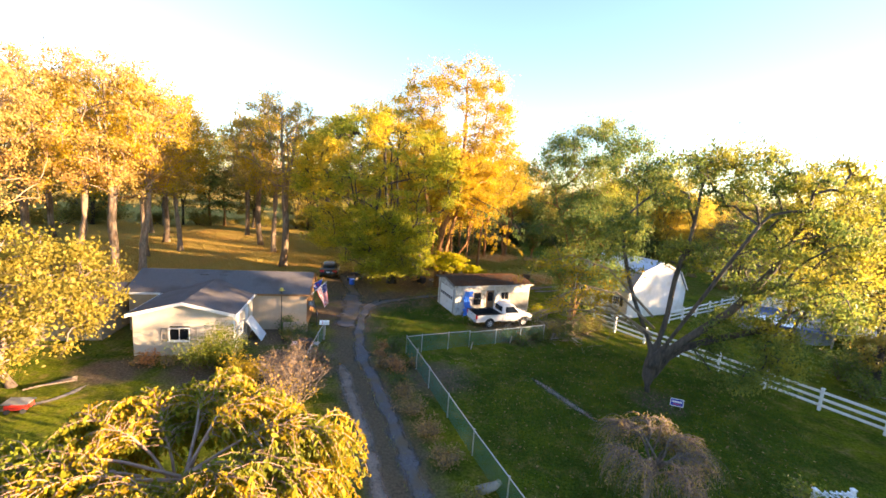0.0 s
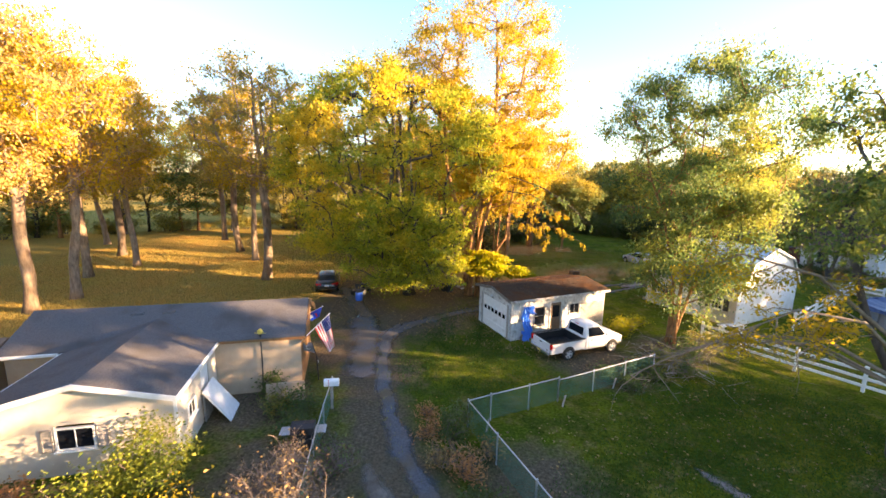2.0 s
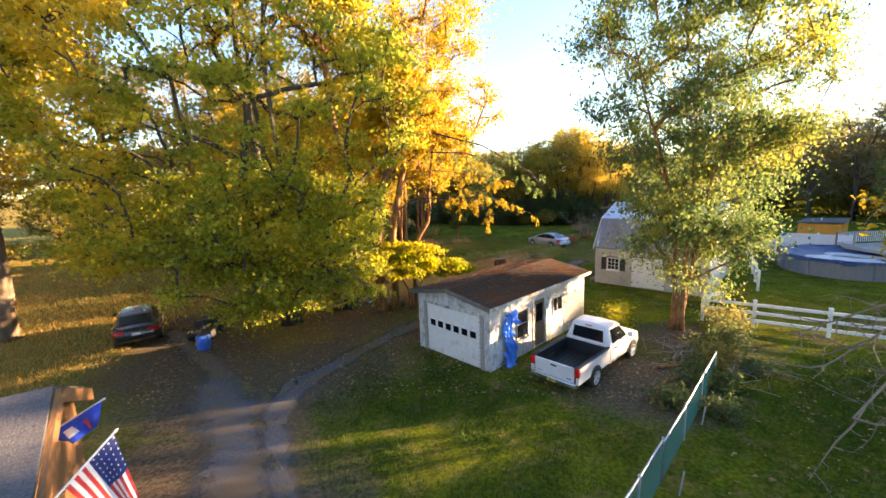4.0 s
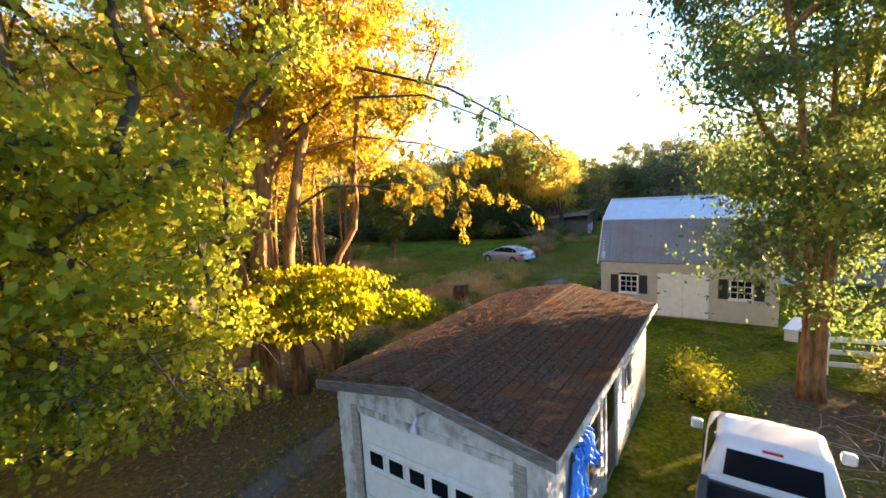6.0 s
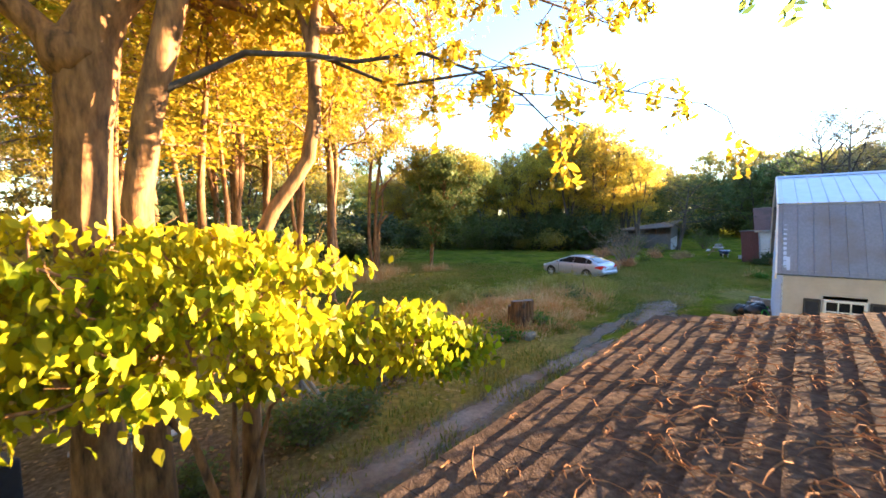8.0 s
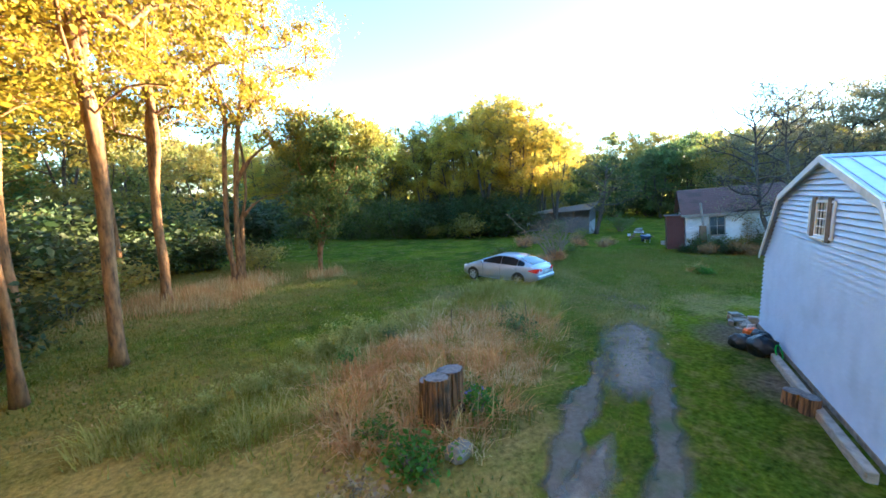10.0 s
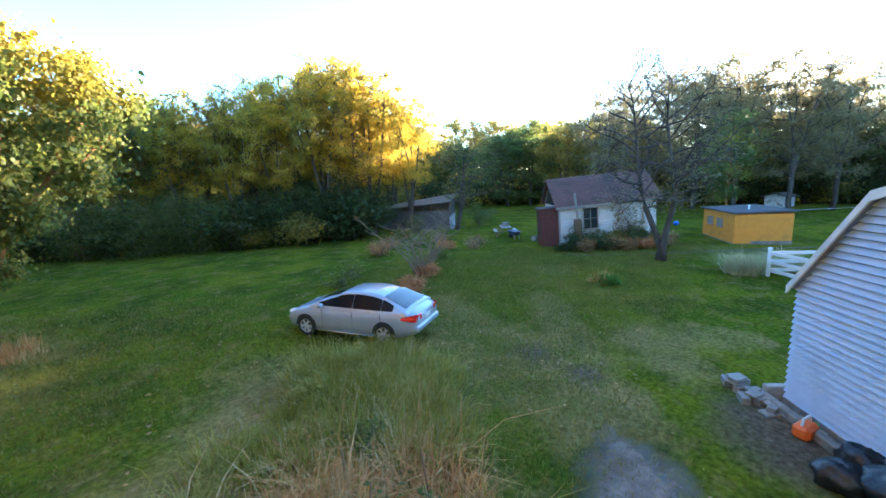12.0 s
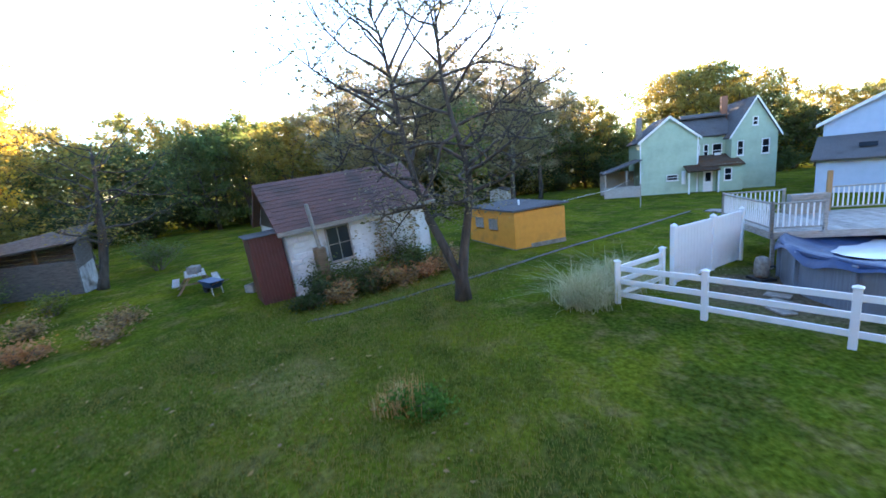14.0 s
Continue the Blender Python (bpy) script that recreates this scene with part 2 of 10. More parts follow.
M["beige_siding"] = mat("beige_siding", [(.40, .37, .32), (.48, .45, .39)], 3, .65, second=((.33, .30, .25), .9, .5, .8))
M["green_siding"] = mat("green_siding", [(.33, .42, .30), (.40, .49, .36)], 2, .65, second=((.27, .34, .25), .6, .5, .8))
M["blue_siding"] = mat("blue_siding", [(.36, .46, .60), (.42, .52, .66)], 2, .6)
M["white_paint"] = mat("white_paint", [(.66, .66, .64), (.80, .80, .79)], 5, .5, bump=.1, second=((.50, .48, .42), 2.0, .6, .8))
M["white_worn"] = mat("white_worn", [(.28, .27, .25), (.52, .52, .50), (.64, .64, .63)], 7, .8, bump=.4, stretch=(1, 1, .4), spec=.25, second=((.20, .175, .14), 2.2, .52, .70))
M["white_block"] = mat("white_block", [(.60, .61, .62), (.72, .73, .74)], 6, .7, bump=.3, second=((.42, .39, .34), 1.6, .60, .78))
M["vinyl"] = mat("vinyl", [(.76, .77, .79), (.82, .83, .84)], 3, .35, second=((.62, .62, .58), 1.2, .6, .85))
M["shingle_grey"] = mat("shingle_grey", [(.075, .070, .072), (.119, .111, .113), (.158, .148, .145)], 25, .92, spec=.12, bump=.7, bscale=60, second=((.09, .08, .075), .8, .5, .7))
M["shingle_brown"] = mat("shingle_brown", [(.036, .024, .018), (.082, .054, .039), (.138, .092, .066)], 18, .95, spec=.03, bump=.45, bscale=60, rand=.2, second=((.10, .046, .022), 1.1, .46, .68))
M["shingle_red"] = mat("shingle_red", [(.11, .055, .045), (.17, .085, .07)], 15, .92, bump=.6, second=((.08, .05, .04), 1.0, .5, .7))
M["roof_brown"] = mat("roof_brown", [(.19, .12, .08), (.28, .18, .12)], 15, .9, bump=.5)
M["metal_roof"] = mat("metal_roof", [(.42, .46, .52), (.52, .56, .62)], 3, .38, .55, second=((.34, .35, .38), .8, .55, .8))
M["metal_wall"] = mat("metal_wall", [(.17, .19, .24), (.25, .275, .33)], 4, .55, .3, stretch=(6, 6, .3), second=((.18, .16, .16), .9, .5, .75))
M["galv"] = mat("galv", [(.42, .44, .46), (.56, .58, .60)], 8, .45, .7)
M["green_wire"] = mat("green_wire", [(.02, .13, .09), (.03, .18, .125)], 8, .5)
M["red_brown_metal"] = mat("red_brown_metal", [(.09, .025, .022), (.13, .04, .035)], 4, .55, second=((.06, .03, .025), 1.2, .5, .7))
M["wood_grey"] = mat("wood_grey", [(.20, .18, .16), (.32, .29, .26), (.40, .37, .33)], 5, .9, bump=.5, stretch=(1, 1, 6), rand=.15)
M["wood_brown"] = mat("wood_brown", [(.12, .08, .05), (.20, .13, .08), (.28, .19, .12)], 5, .9, bump=.5, stretch=(1, 1, 6), rand=.2)
M["wood_raw"] = mat("wood_raw", [(.34, .19, .08), (.48, .28, .12)], 6, .7, bump=.3, stretch=(5, 1, 1))
M["wood_orange"] = mat("wood_orange", [(.17, .08, .03), (.27, .135, .05)], 6, .8, bump=.3, stretch=(5, 1, 1))
M["orange_paint"] = mat("orange_paint", [(.68, .26, .022), (.78, .32, .03)], 3, .6, bump=.15, second=((.50, .21, .03), 1.2, .55, .8))
M["tarp_blue"] = mat("tarp_blue", [(.025, .19, .68), (.05, .28, .80)], 6, .38, bump=.6, bscale=14)
M["cover_blue"] = mat("cover_blue", [(.010, .030, .095), (.022, .052, .145)], 4, .5, bump=.7, bscale=7)
# whitish base colour stands for the sky mirrored in the water
M["water_sky_tint"] = mat("water_sky_tint", [(.62, .66, .70), (.74, .77, .80)], 2, .15)
M["black"] = mat("black", [(.010, .010, .011), (.022, .022, .024)], 9, .5)
M["bag_black"] = mat("bag_black", [(.006, .006, .008), (.016, .016, .019)], 9, .36, bump=1.0, bscale=11)
M["rubber"] = mat("rubber", [(.012, .012, .012), (.03, .03, .03)], 15, .85)
M["rim"] = mat("rim", [(.50, .51, .53), (.62, .63, .65)], 9, .35, .25)
M["chrome"] = mat("chrome", [(.55, .55, .56), (.66, .66, .67)], 9, .2, .9)
M["car_silver"] = mat("car_silver", [(.36, .40, .47), (.40, .44, .51)], 2, .30, .3, coat=.6)
M["car_white"] = mat("car_white", [(.60, .60, .60), (.68, .68, .68)], 3, .32, coat=.4, second=((.62, .60, .56), 1.2, .6, .85))
M["car_black"] = mat("car_black", [(.012, .013, .016), (.022, .023, .027)], 3, .2, coat=.7)
M["lamp_red"] = mat("lamp_red", [(.55, .012, .010), (.70, .02, .015)], 20, .15)
M["lamp_white"] = mat("lamp_white", [(.70, .70, .66), (.82, .82, .80)], 20, .1)
M["glass"] = glass_mat("glass", (.008, .010, .014), .05)
M["glass"].node_tree.nodes["Principled BSDF"].inputs["Specular IOR Level"].default_value = .1
M["glass_sky"] = glass_mat("glass_sky", (.03, .035, .04), .04)
M["plastic_green"] = mat("plastic_green", [(.03, .40, .03), (.05, .52, .05)], 8, .35)
M["plastic_orange"] = mat("plastic_orange", [(.75, .12, .02), (.85, .18, .03)], 8, .4)
M["plastic_blue"] = mat("plastic_blue", [(.02, .10, .50), (.04, .16, .62)], 8, .35)
M["plastic_white"] = mat("plastic_white", [(.70, .70, .68), (.82, .82, .80)], 8, .35)
M["plastic_red"] = mat("plastic_red", [(.55, .03, .02), (.65, .05, .03)], 8, .4)
M["cloth_white"] = mat("cloth_white", [(.70, .68, .64), (.82, .80, .77)], 12, .85, bump=.2)
M["cloth_red"] = mat("cloth_red", [(.50, .03, .035), (.60, .05, .05)], 12, .85, bump=.2)
M["cloth_navy"] = mat("cloth_navy", [(.02, .03, .14), (.03, .045, .19)], 12, .85, bump=.2)
M["cloth_blue"] = mat("cloth_blue", [(.015, .07, .58), (.02, .10, .68)], 12, .85, bump=.2)
M["cloth_grey"] = mat("cloth_grey", [(.20, .22, .26), (.30, .32, .37)], 12, .85, bump=.2)
M["endgrain"] = mat("endgrain", [(.07, .07, .075), (.15, .145, .15), (.23, .21, .20)], 16, .9, bump=.5, bscale=30, second=((.05, .045, .045), 5, .5, .66))
M["sign_blue"] = mat("sign_blue", [(.03, .05, .32), (.04, .07, .38)], 6, .5)
M["yellow_lamp"] = mat("yellow_lamp", [(.60, .42, .06), (.72, .52, .10)], 6, .5)


# ---------- mesh tools ----------
class B:
    """Collects vertices and faces of one mesh."""
    def __init__(self):
        self.v, self.f, self.s = [], [], False

    def add(self, vs, fs):
        o = len(self.v)
        self.v += [tuple(p) for p in vs]
        self.f += [tuple(i + o for i in q) for q in fs]
        return self

    def box(self, x0, x1, y0, y1, z0, z1, c=0.0):
        """A box; with c, its edges are chamfered by c."""
        if c <= 0:
            p = [(x, y, z) for z in (z0, z1) for y in (y0, y1) for x in (x0, x1)]
            return self.add(p, [(0, 2, 3, 1), (4, 5, 7, 6), (0, 1, 5, 4), (2, 6, 7, 3), (0, 4, 6, 2), (1, 3, 7, 5)])
        c = min(c, (x1 - x0) * .45, (y1 - y0) * .45, (z1 - z0) * .45)
        bm = bmesh.new()
        bmesh.ops.create_cube(bm, size=1.0)
        for v in bm.verts:
            v.co = ((x0 + x1) / 2 + v.co.x * (x1 - x0), (y0 + y1) / 2 + v.co.y * (y1 - y0), (z0 + z1) / 2 + v.co.z * (z1 - z0))
        bmesh.ops.bevel(bm, geom=bm.edges[:], offset=c, segments=1, affect='EDGES')
        bm.verts.index_update()
        self.add([v.co[:] for v in bm.verts], [[v.index for v in f.verts] for f in bm.faces])
        bm.free()
        return self

    def prism(self, poly, a, b, axis="y"):
        """A polygon of (u, w) pushed from a to b: u is x (or y for axis x), w is z; axis z takes (x, y)."""
        n = len(poly)
        def put(u, w, t):
            return {"y": (u, t, w), "x": (t, u, w), "z": (u, w, t)}[axis]
        vs = [put(u, w, a) for u, w in poly] + [put(u, w, b) for u, w in poly]
        fs = [tuple(range(n)), tuple(range(2 * n - 1, n - 1, -1))] + [(i, i + n, (i + 1) % n + n, (i + 1) % n) for i in range(n)]
        return self.add(vs, fs)

    def tube(self, pts, radii, sides=6, caps=True):
        """A round tube through the points."""
        pts = [Vector(p) for p in pts]
        up = Vector((0.13, 0.31, 0.94))
        rings = []
        for i, p in enumerate(pts):
            d = (pts[min(i + 1, len(pts) - 1)] - pts[max(i - 1, 0)]).normalized()
            s = d.cross(up)
            s = s.normalized() if s.length > 1e-3 else Vector((1, 0, 0))
            w = s.cross(d)
            r = radii[i] if hasattr(radii, "__len__") else radii
            rings.append([p + (s * math.cos(2 * math.pi * k / sides) + w * math.sin(2 * math.pi * k / sides)) * r for k in range(sides)])
        vs = [q for ring in rings for q in ring]
        fs = [(i * sides + k, i * sides + (k + 1) % sides, (i + 1) * sides + (k + 1) % sides, (i + 1) * sides + k)
              for i in range(len(pts) - 1) for k in range(sides)]
        if caps:
            fs += [tuple(range(sides - 1, -1, -1)), tuple(range(len(vs) - sides, len(vs)))]
        return self.add(vs, fs)

    def grid(self, fn, nu, nv):
        """A sheet: fn(u, v) for u, v in 0..1."""
        vs = [fn(i / nu, j / nv) for i in range(nu + 1) for j in range(nv + 1)]
        fs = [(i * (nv + 1) + j, (i + 1) * (nv + 1) + j, (i + 1) * (nv + 1) + j + 1, i * (nv + 1) + j + 1) for i in range(nu) for j in range(nv)]
        return self.add(vs, fs)

    def mesh(self, name, material, smooth=False):
        me = bpy.data.meshes.new(name)
        me.from_pydata(self.v, [], self.f)
        me.materials.append(material if not isinstance(material, str) else M[material])
        if smooth:
            me.polygons.foreach_set("use_smooth", [True] * len(me.polygons))
        me.update()
        return me


def part(name, b, material, parent, label="", smooth=False, at=None, kind=""):
    """One mesh under a thing or a part."""
    me = b.mesh(name, material, smooth) if isinstance(b, B) else b
    ob = new(name, me)
    ob.parent = parent
    if at is not None:
        ob.matrix_basis = at
    return tagged(ob, label, kind=kind)


def thing(name, label, category, m=None, group=""):
    ob = new(name)
    ob.empty_display_size = .2
    if m is not None:
        ob.matrix_basis = m
    return tagged(ob, label, category, group)


def single(name, b, material, label, category="", m=None, smooth=False, group="", kind=""):
    """A thing of one mesh."""
    ob = new(name, b.mesh(name, material, smooth))
    if m is not None:
        ob.matrix_basis = m
    return tagged(ob, label, category, group, kind)


def at(x, y, deg=0.0, z=0.0):
    return pose(x, y, z, 0, 0, deg)


# ---------- ground ----------
def seg_dist(x, y, line):
    best = np.full(np.shape(x), 1e9)
    for (ax, ay), (bx, by) in zip(line[:-1], line[1:]):
        dx, dy = bx - ax, by - ay
        t = np.clip(((x - ax) * dx + (y - ay) * dy) / (dx * dx + dy * dy), 0, 1)
        best = np.minimum(best, np.hypot(x - ax - t * dx, y - ay - t * dy))
    return best


DRIVE = [(3.0, -2), (1.0, 3.5), (-1.3, 8.8), (-3.2, 12.3), (-5.2, 15.8), (-6.9, 18.6), (-8.1, 21.4), (-9.2, 25), (-9.8, 28.5), (-9.4, 31)]
BRANCH_A = [(-9.8, 28.5), (-11.8, 32.5), (-13.8, 35.5), (-15.6, 38.5)]
BRANCH_B = [(-9.6, 29), (-8.2, 32.6), (-5.2, 35.6), (-1.2, 37.3), (3, 38.7), (6.5, 40.7), (9.6, 42.8), (12.2, 44.9)]


def ground_z(x, y):
    far = np.hypot(np.asarray(x) - 5, np.asarray(y) - 40)
    return 0.03 * np.sin(np.asarray(x) * .31 + 1.3) * np.sin(np.asarray(y) * .27) + np.clip((far - 95) / 400, 0, 1) ** 1.2 * 6


def build_ground():
    xs = np.concatenate([-np.geomspace(1800, 50, 26), np.arange(-48, 62, .42), np.geomspace(64, 1800, 26)])
    ys = np.concatenate([-np.geomspace(1500, 14, 24), np.arange(-12, 84, .42), np.geomspace(86, 2000, 26)])
    X, Y = np.meshgrid(xs, ys, indexing="ij")
    Z = ground_z(X, Y)
    nx, ny = len(xs), len(ys)
    me = bpy.data.meshes.new("ground")
    co = np.stack([X, Y, Z], -1).reshape(-1, 3)
    i, j = np.meshgrid(np.arange(nx - 1), np.arange(ny - 1), indexing="ij")
    a = (i * ny + j).ravel()
    quads = np.stack([a, a + ny, a + ny + 1, a + 1], 1)
    me.vertices.add(len(co))
    me.vertices.foreach_set("co", co.ravel())
    me.loops.add(quads.size)
    me.loops.foreach_set("vertex_index", quads.ravel().astype(np.int32))
    me.polygons.add(len(quads))
    me.polygons.foreach_set("loop_start", np.arange(0, quads.size, 4, dtype=np.int32))
    me.polygons.foreach_set("use_smooth", np.ones(len(quads), bool))
    me.update()
    x, y = co[:, 0], co[:, 1]
    # worn earth along the tracks and under the trees, leaf litter, dry growth
    dirt = np.clip(1.4 - np.minimum(seg_dist(x, y, DRIVE) / 1.5, np.minimum(seg_dist(x, y, BRANCH_A) / 2.4, seg_dist(x, y, BRANCH_B[:5]) / .8)), 0, 1)
    for cx, cy, r in ((-10.4, 30.2, 3.2), (-7.2, 31.6, 2.6), (-11.0, 26.0, 2.2), (-13.2, 33.4, 2.8), (-8.6, 23.5, 1.8), (-4.0, 33.8, 1.8), (-6, 37.5, 3.6), (2.4, 26.4, 2.2), (6.8, 28.6, 1.9), (9.9, 18.1, 1.2), (-9.5, 16.5, 2.4), (-1.6, 17.5, 1.6), (-13, 20.6, 2.2),
                      (11.6, 40.2, 1.0), (14.4, 42.3, 1.3), (14.9, 47.7, .45), (14.6, 46.2, .4), (34, 51, 1.6), (26.8, 38.5, 2.0), (-17.5, 13.6, 1.4), (-13.5, 14.6, 1.5)):
        dirt = np.maximum(dirt, np.clip(1.6 - np.hypot(x - cx, y - cy) / r, 0, 1))
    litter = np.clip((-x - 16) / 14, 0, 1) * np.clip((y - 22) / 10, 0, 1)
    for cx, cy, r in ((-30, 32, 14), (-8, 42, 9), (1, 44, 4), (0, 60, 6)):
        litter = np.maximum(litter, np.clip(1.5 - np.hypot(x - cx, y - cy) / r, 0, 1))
    dry = np.clip(1.5 - np.maximum(np.abs((x - 7.5) * .75 + (y - 47) * .66) / 5.4, np.abs(-(x - 7.0) * .66 + (y - 47) * .75) / 2.4), 0, 1)
    for cx, cy, r in ((17.4, 45.3, 1.0), (18.2, 45.7, .7), (16.1, 44.65, .7), (13.2, 46.6, 1.0), (15.5, 48.2, .9), (24.0, 50.8, 1.0), (-0.8, 58, 3.5), (6.3, 59.6, 1.3), (-2.6, 57, 3), (2.5, 61, 2.6)):
        dry = np.maximum(dry, .55 * np.clip(1.6 - np.hypot(x - cx, y - cy) / r, 0, 1))
    # the lane fades out as two pale wheel traces in the lawn
    for line, w, k in (([(12.4, 45.6), (14.0, 46.9), (15.2, 48.2), (17.4, 52.6)], .55, .62), ([(13.2, 44.9), (14.6, 46.1), (16.0, 46.9), (19.5, 49.5)], .6, .6), ([(17.2, 45.8), (18.2, 45.5), (18.8, 43.4)], .6, .55), ([(11.0, 48.4), (13.4, 48.9), (15.0, 50.6)], .9, .5)):
        dry = np.maximum(dry, k * np.clip(1.7 - seg_dist(x, y, line) / w, 0, 1))
    for nm, val in (("dirt", dirt), ("litter", litter), ("dry", dry)):
        at_ = me.attributes.new(nm, 'FLOAT', 'POINT')
        at_.data.foreach_set("value", val.astype(np.float32))
    m = bpy.data.materials.new("lawn")
    m.use_nodes = True
    nt = m.node_tree
    b = nt.nodes["Principled BSDF"]
    tc = nt.nodes.new("ShaderNodeTexCoord")

    def noise_node(scale, detail=6):
        n = nt.nodes.new("ShaderNodeTexNoise")
        n.inputs["Scale"].default_value, n.inputs["Detail"].default_value = scale, detail
        n.inputs["Roughness"].default_value = .65
        nt.links.new(tc.outputs["Object"], n.inputs["Vector"])
        return n

    def ramp(src, stops, lo=.33, hi=.67):
        r = nt.nodes.new("ShaderNodeValToRGB")
        while len(r.color_ramp.elements) < len(stops):
            r.color_ramp.elements.new(.5)
        for k, c in enumerate(stops):
            r.color_ramp.elements[k].position = lo + (hi - lo) * k / (len(stops) - 1)
            r.color_ramp.elements[k].color = (*c, 1)
        nt.links.new(src, r.inputs[0])
        return r.outputs[0]

    def mix(fac, c1, c2):
        n = nt.nodes.new("ShaderNodeMixRGB")
        nt.links.new(fac, n.inputs["Fac"])
        nt.links.new(c1, n.inputs["Color1"])
        nt.links.new(c2, n.inputs["Color2"])
        return n.outputs[0]

    fine, mid, big = noise_node(9, 8), noise_node(1.1), noise_node(.16, 4)
    grass = ramp(fine.outputs["Fac"], [(.034, .052, .005), (.074, .107, .010), (.125, .164, .020)])
    olive = ramp(fine.outputs["Fac"], [(.048, .058, .006), (.085, .104, .010), (.13, .14, .018)])
    mr = nt.nodes.new("ShaderNodeMapRange")
    mr.inputs[1].default_value, mr.inputs[2].default_value = .42, .66
    nt.links.new(mid.outputs["Fac"], mr.inputs[0])
    half = nt.nodes.new("ShaderNodeMath")
    half.operation = 'MULTIPLY'
    half.inputs[1].default_value = .85
    nt.links.new(mr.outputs[0], half.inputs[0])
    col = mix(half.outputs[0], grass, olive)
    wide = nt.nodes.new("ShaderNodeMapRange")
    wide.inputs[1].default_value, wide.inputs[2].default_value, wide.inputs[4].default_value = .44, .62, .75
    nt.links.new(big.outputs["Fac"], wide.inputs[0])
    col = mix(wide.outputs[0], col, ramp(fine.outputs["Fac"], [(.08, .086, .007), (.145, .15, .012), (.21, .21, .022)]))

    for sc, lo, hi, amount, stops in ((.45, .46, .60, .75, [(.016, .028, .005), (.038, .058, .010), (.068, .090, .018)]), (1.9, .53, .68, .72, [(.075, .066, .02), (.125, .108, .035), (.18, .155, .06)])):
        band = nt.nodes.new("ShaderNodeMapRange")
        band.inputs[1].default_value, band.inputs[2].default_value, band.inputs[4].default_value = lo, hi, amount
        nt.links.new(noise_node(sc, 7).outputs["Fac"], band.inputs[0])
        col = mix(band.outputs[0], col, ramp(fine.outputs["Fac"], stops))

    def mask(attr, soft=.35, amount=1.0):
        a = nt.nodes.new("ShaderNodeAttribute")
        a.attribute_name = attr
        s = nt.nodes.new("ShaderNodeMath")
        s.operation = 'ADD'
        nt.links.new(a.outputs["Fac"], s.inputs[0])
        k = nt.nodes.new("ShaderNodeMath")
        k.operation = 'MULTIPLY_ADD'
        k.inputs[1].default_value, k.inputs[2].default_value = 1.5, -.75
        nt.links.new(mid.outputs["Fac"], k.inputs[0])
        nt.links.new(k.outputs[0], s.inputs[1])
        r2 = nt.nodes.new("ShaderNodeMapRange")
        r2.inputs[1].default_value, r2.inputs[2].default_value = .5 - soft, .5 + soft
        r2.inputs[4].default_value = amount
        nt.links.new(s.outputs[0], r2.inputs[0])
        return r2.outputs[0]

    col = mix(mask("dry", .4, .9), col, ramp(fine.outputs["Fac"], [(.16, .115, .045), (.26, .19, .08), (.36, .27, .125)]))
    # fallen leaves, lightened so that their colour also carries the lawn's orange sunlight
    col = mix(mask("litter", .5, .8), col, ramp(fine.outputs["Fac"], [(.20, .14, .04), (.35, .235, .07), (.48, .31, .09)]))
    col = mix(mask("dirt", .4, .95), col, ramp(fine.outputs["Fac"], [(.068, .050, .034), (.124, .093, .064), (.195, .150, .105)]))
    nt.links.new(col, b.inputs["Base Color"])
    b.inputs["Roughness"].default_value = .95
    b.inputs["Specular IOR Level"].default_value = 0.0
    bp = nt.nodes.new("ShaderNodeBump")
    bp.inputs["Strength"].default_value, bp.inputs["Distance"].default_value = .8, .06
    nt.links.new(noise_node(14, 8).outputs["Fac"], bp.inputs["Height"])
    nt.links.new(bp.outputs[0], b.inputs["Normal"])
    me.materials.append(m)
    return tagged(new("ground", me), "mown green lawn with worn earth, fallen leaves and dry patches", "ground", kind="structure")


build_ground()


def soften(name):
    """A copy of a surface that thins out, grain by grain, towards the strip's edge."""
    m = M[name].copy()
    m.name = name + "_soft"
    nt = m.node_tree
    a = nt.nodes.new("ShaderNodeAttribute")
    a.attribute_name = "edge"
    tc = nt.nodes.new("ShaderNodeTexCoord")
    n = nt.nodes.new("ShaderNodeTexNoise")
    n.inputs["Scale"].default_value, n.inputs["Detail"].default_value = 2.6, 8.0
    n.inputs["Roughness"].default_value = .75
    nt.links.new(tc.outputs["Object"], n.inputs["Vector"])
    k = nt.nodes.new("ShaderNodeMath")
    k.operation = 'ADD'
    nt.links.new(a.outputs["Fac"], k.inputs[0])
    nt.links.new(n.outputs["Fac"], k.inputs[1])
    r = nt.nodes.new("ShaderNodeMapRange")
    r.inputs[1].default_value, r.inputs[2].default_value = (.76, 1.36) if name == "gravel_tan" else (.66, 1.2)
    nt.links.new(k.outputs[0], r.inputs[0])
    nt.links.new(r.outputs[0], nt.nodes["Principled BSDF"].inputs["Alpha"])
    M[name + "_soft"] = m


for nm in ("gravel", "gravel_tan", "dirt", "concrete"):
    soften(nm)


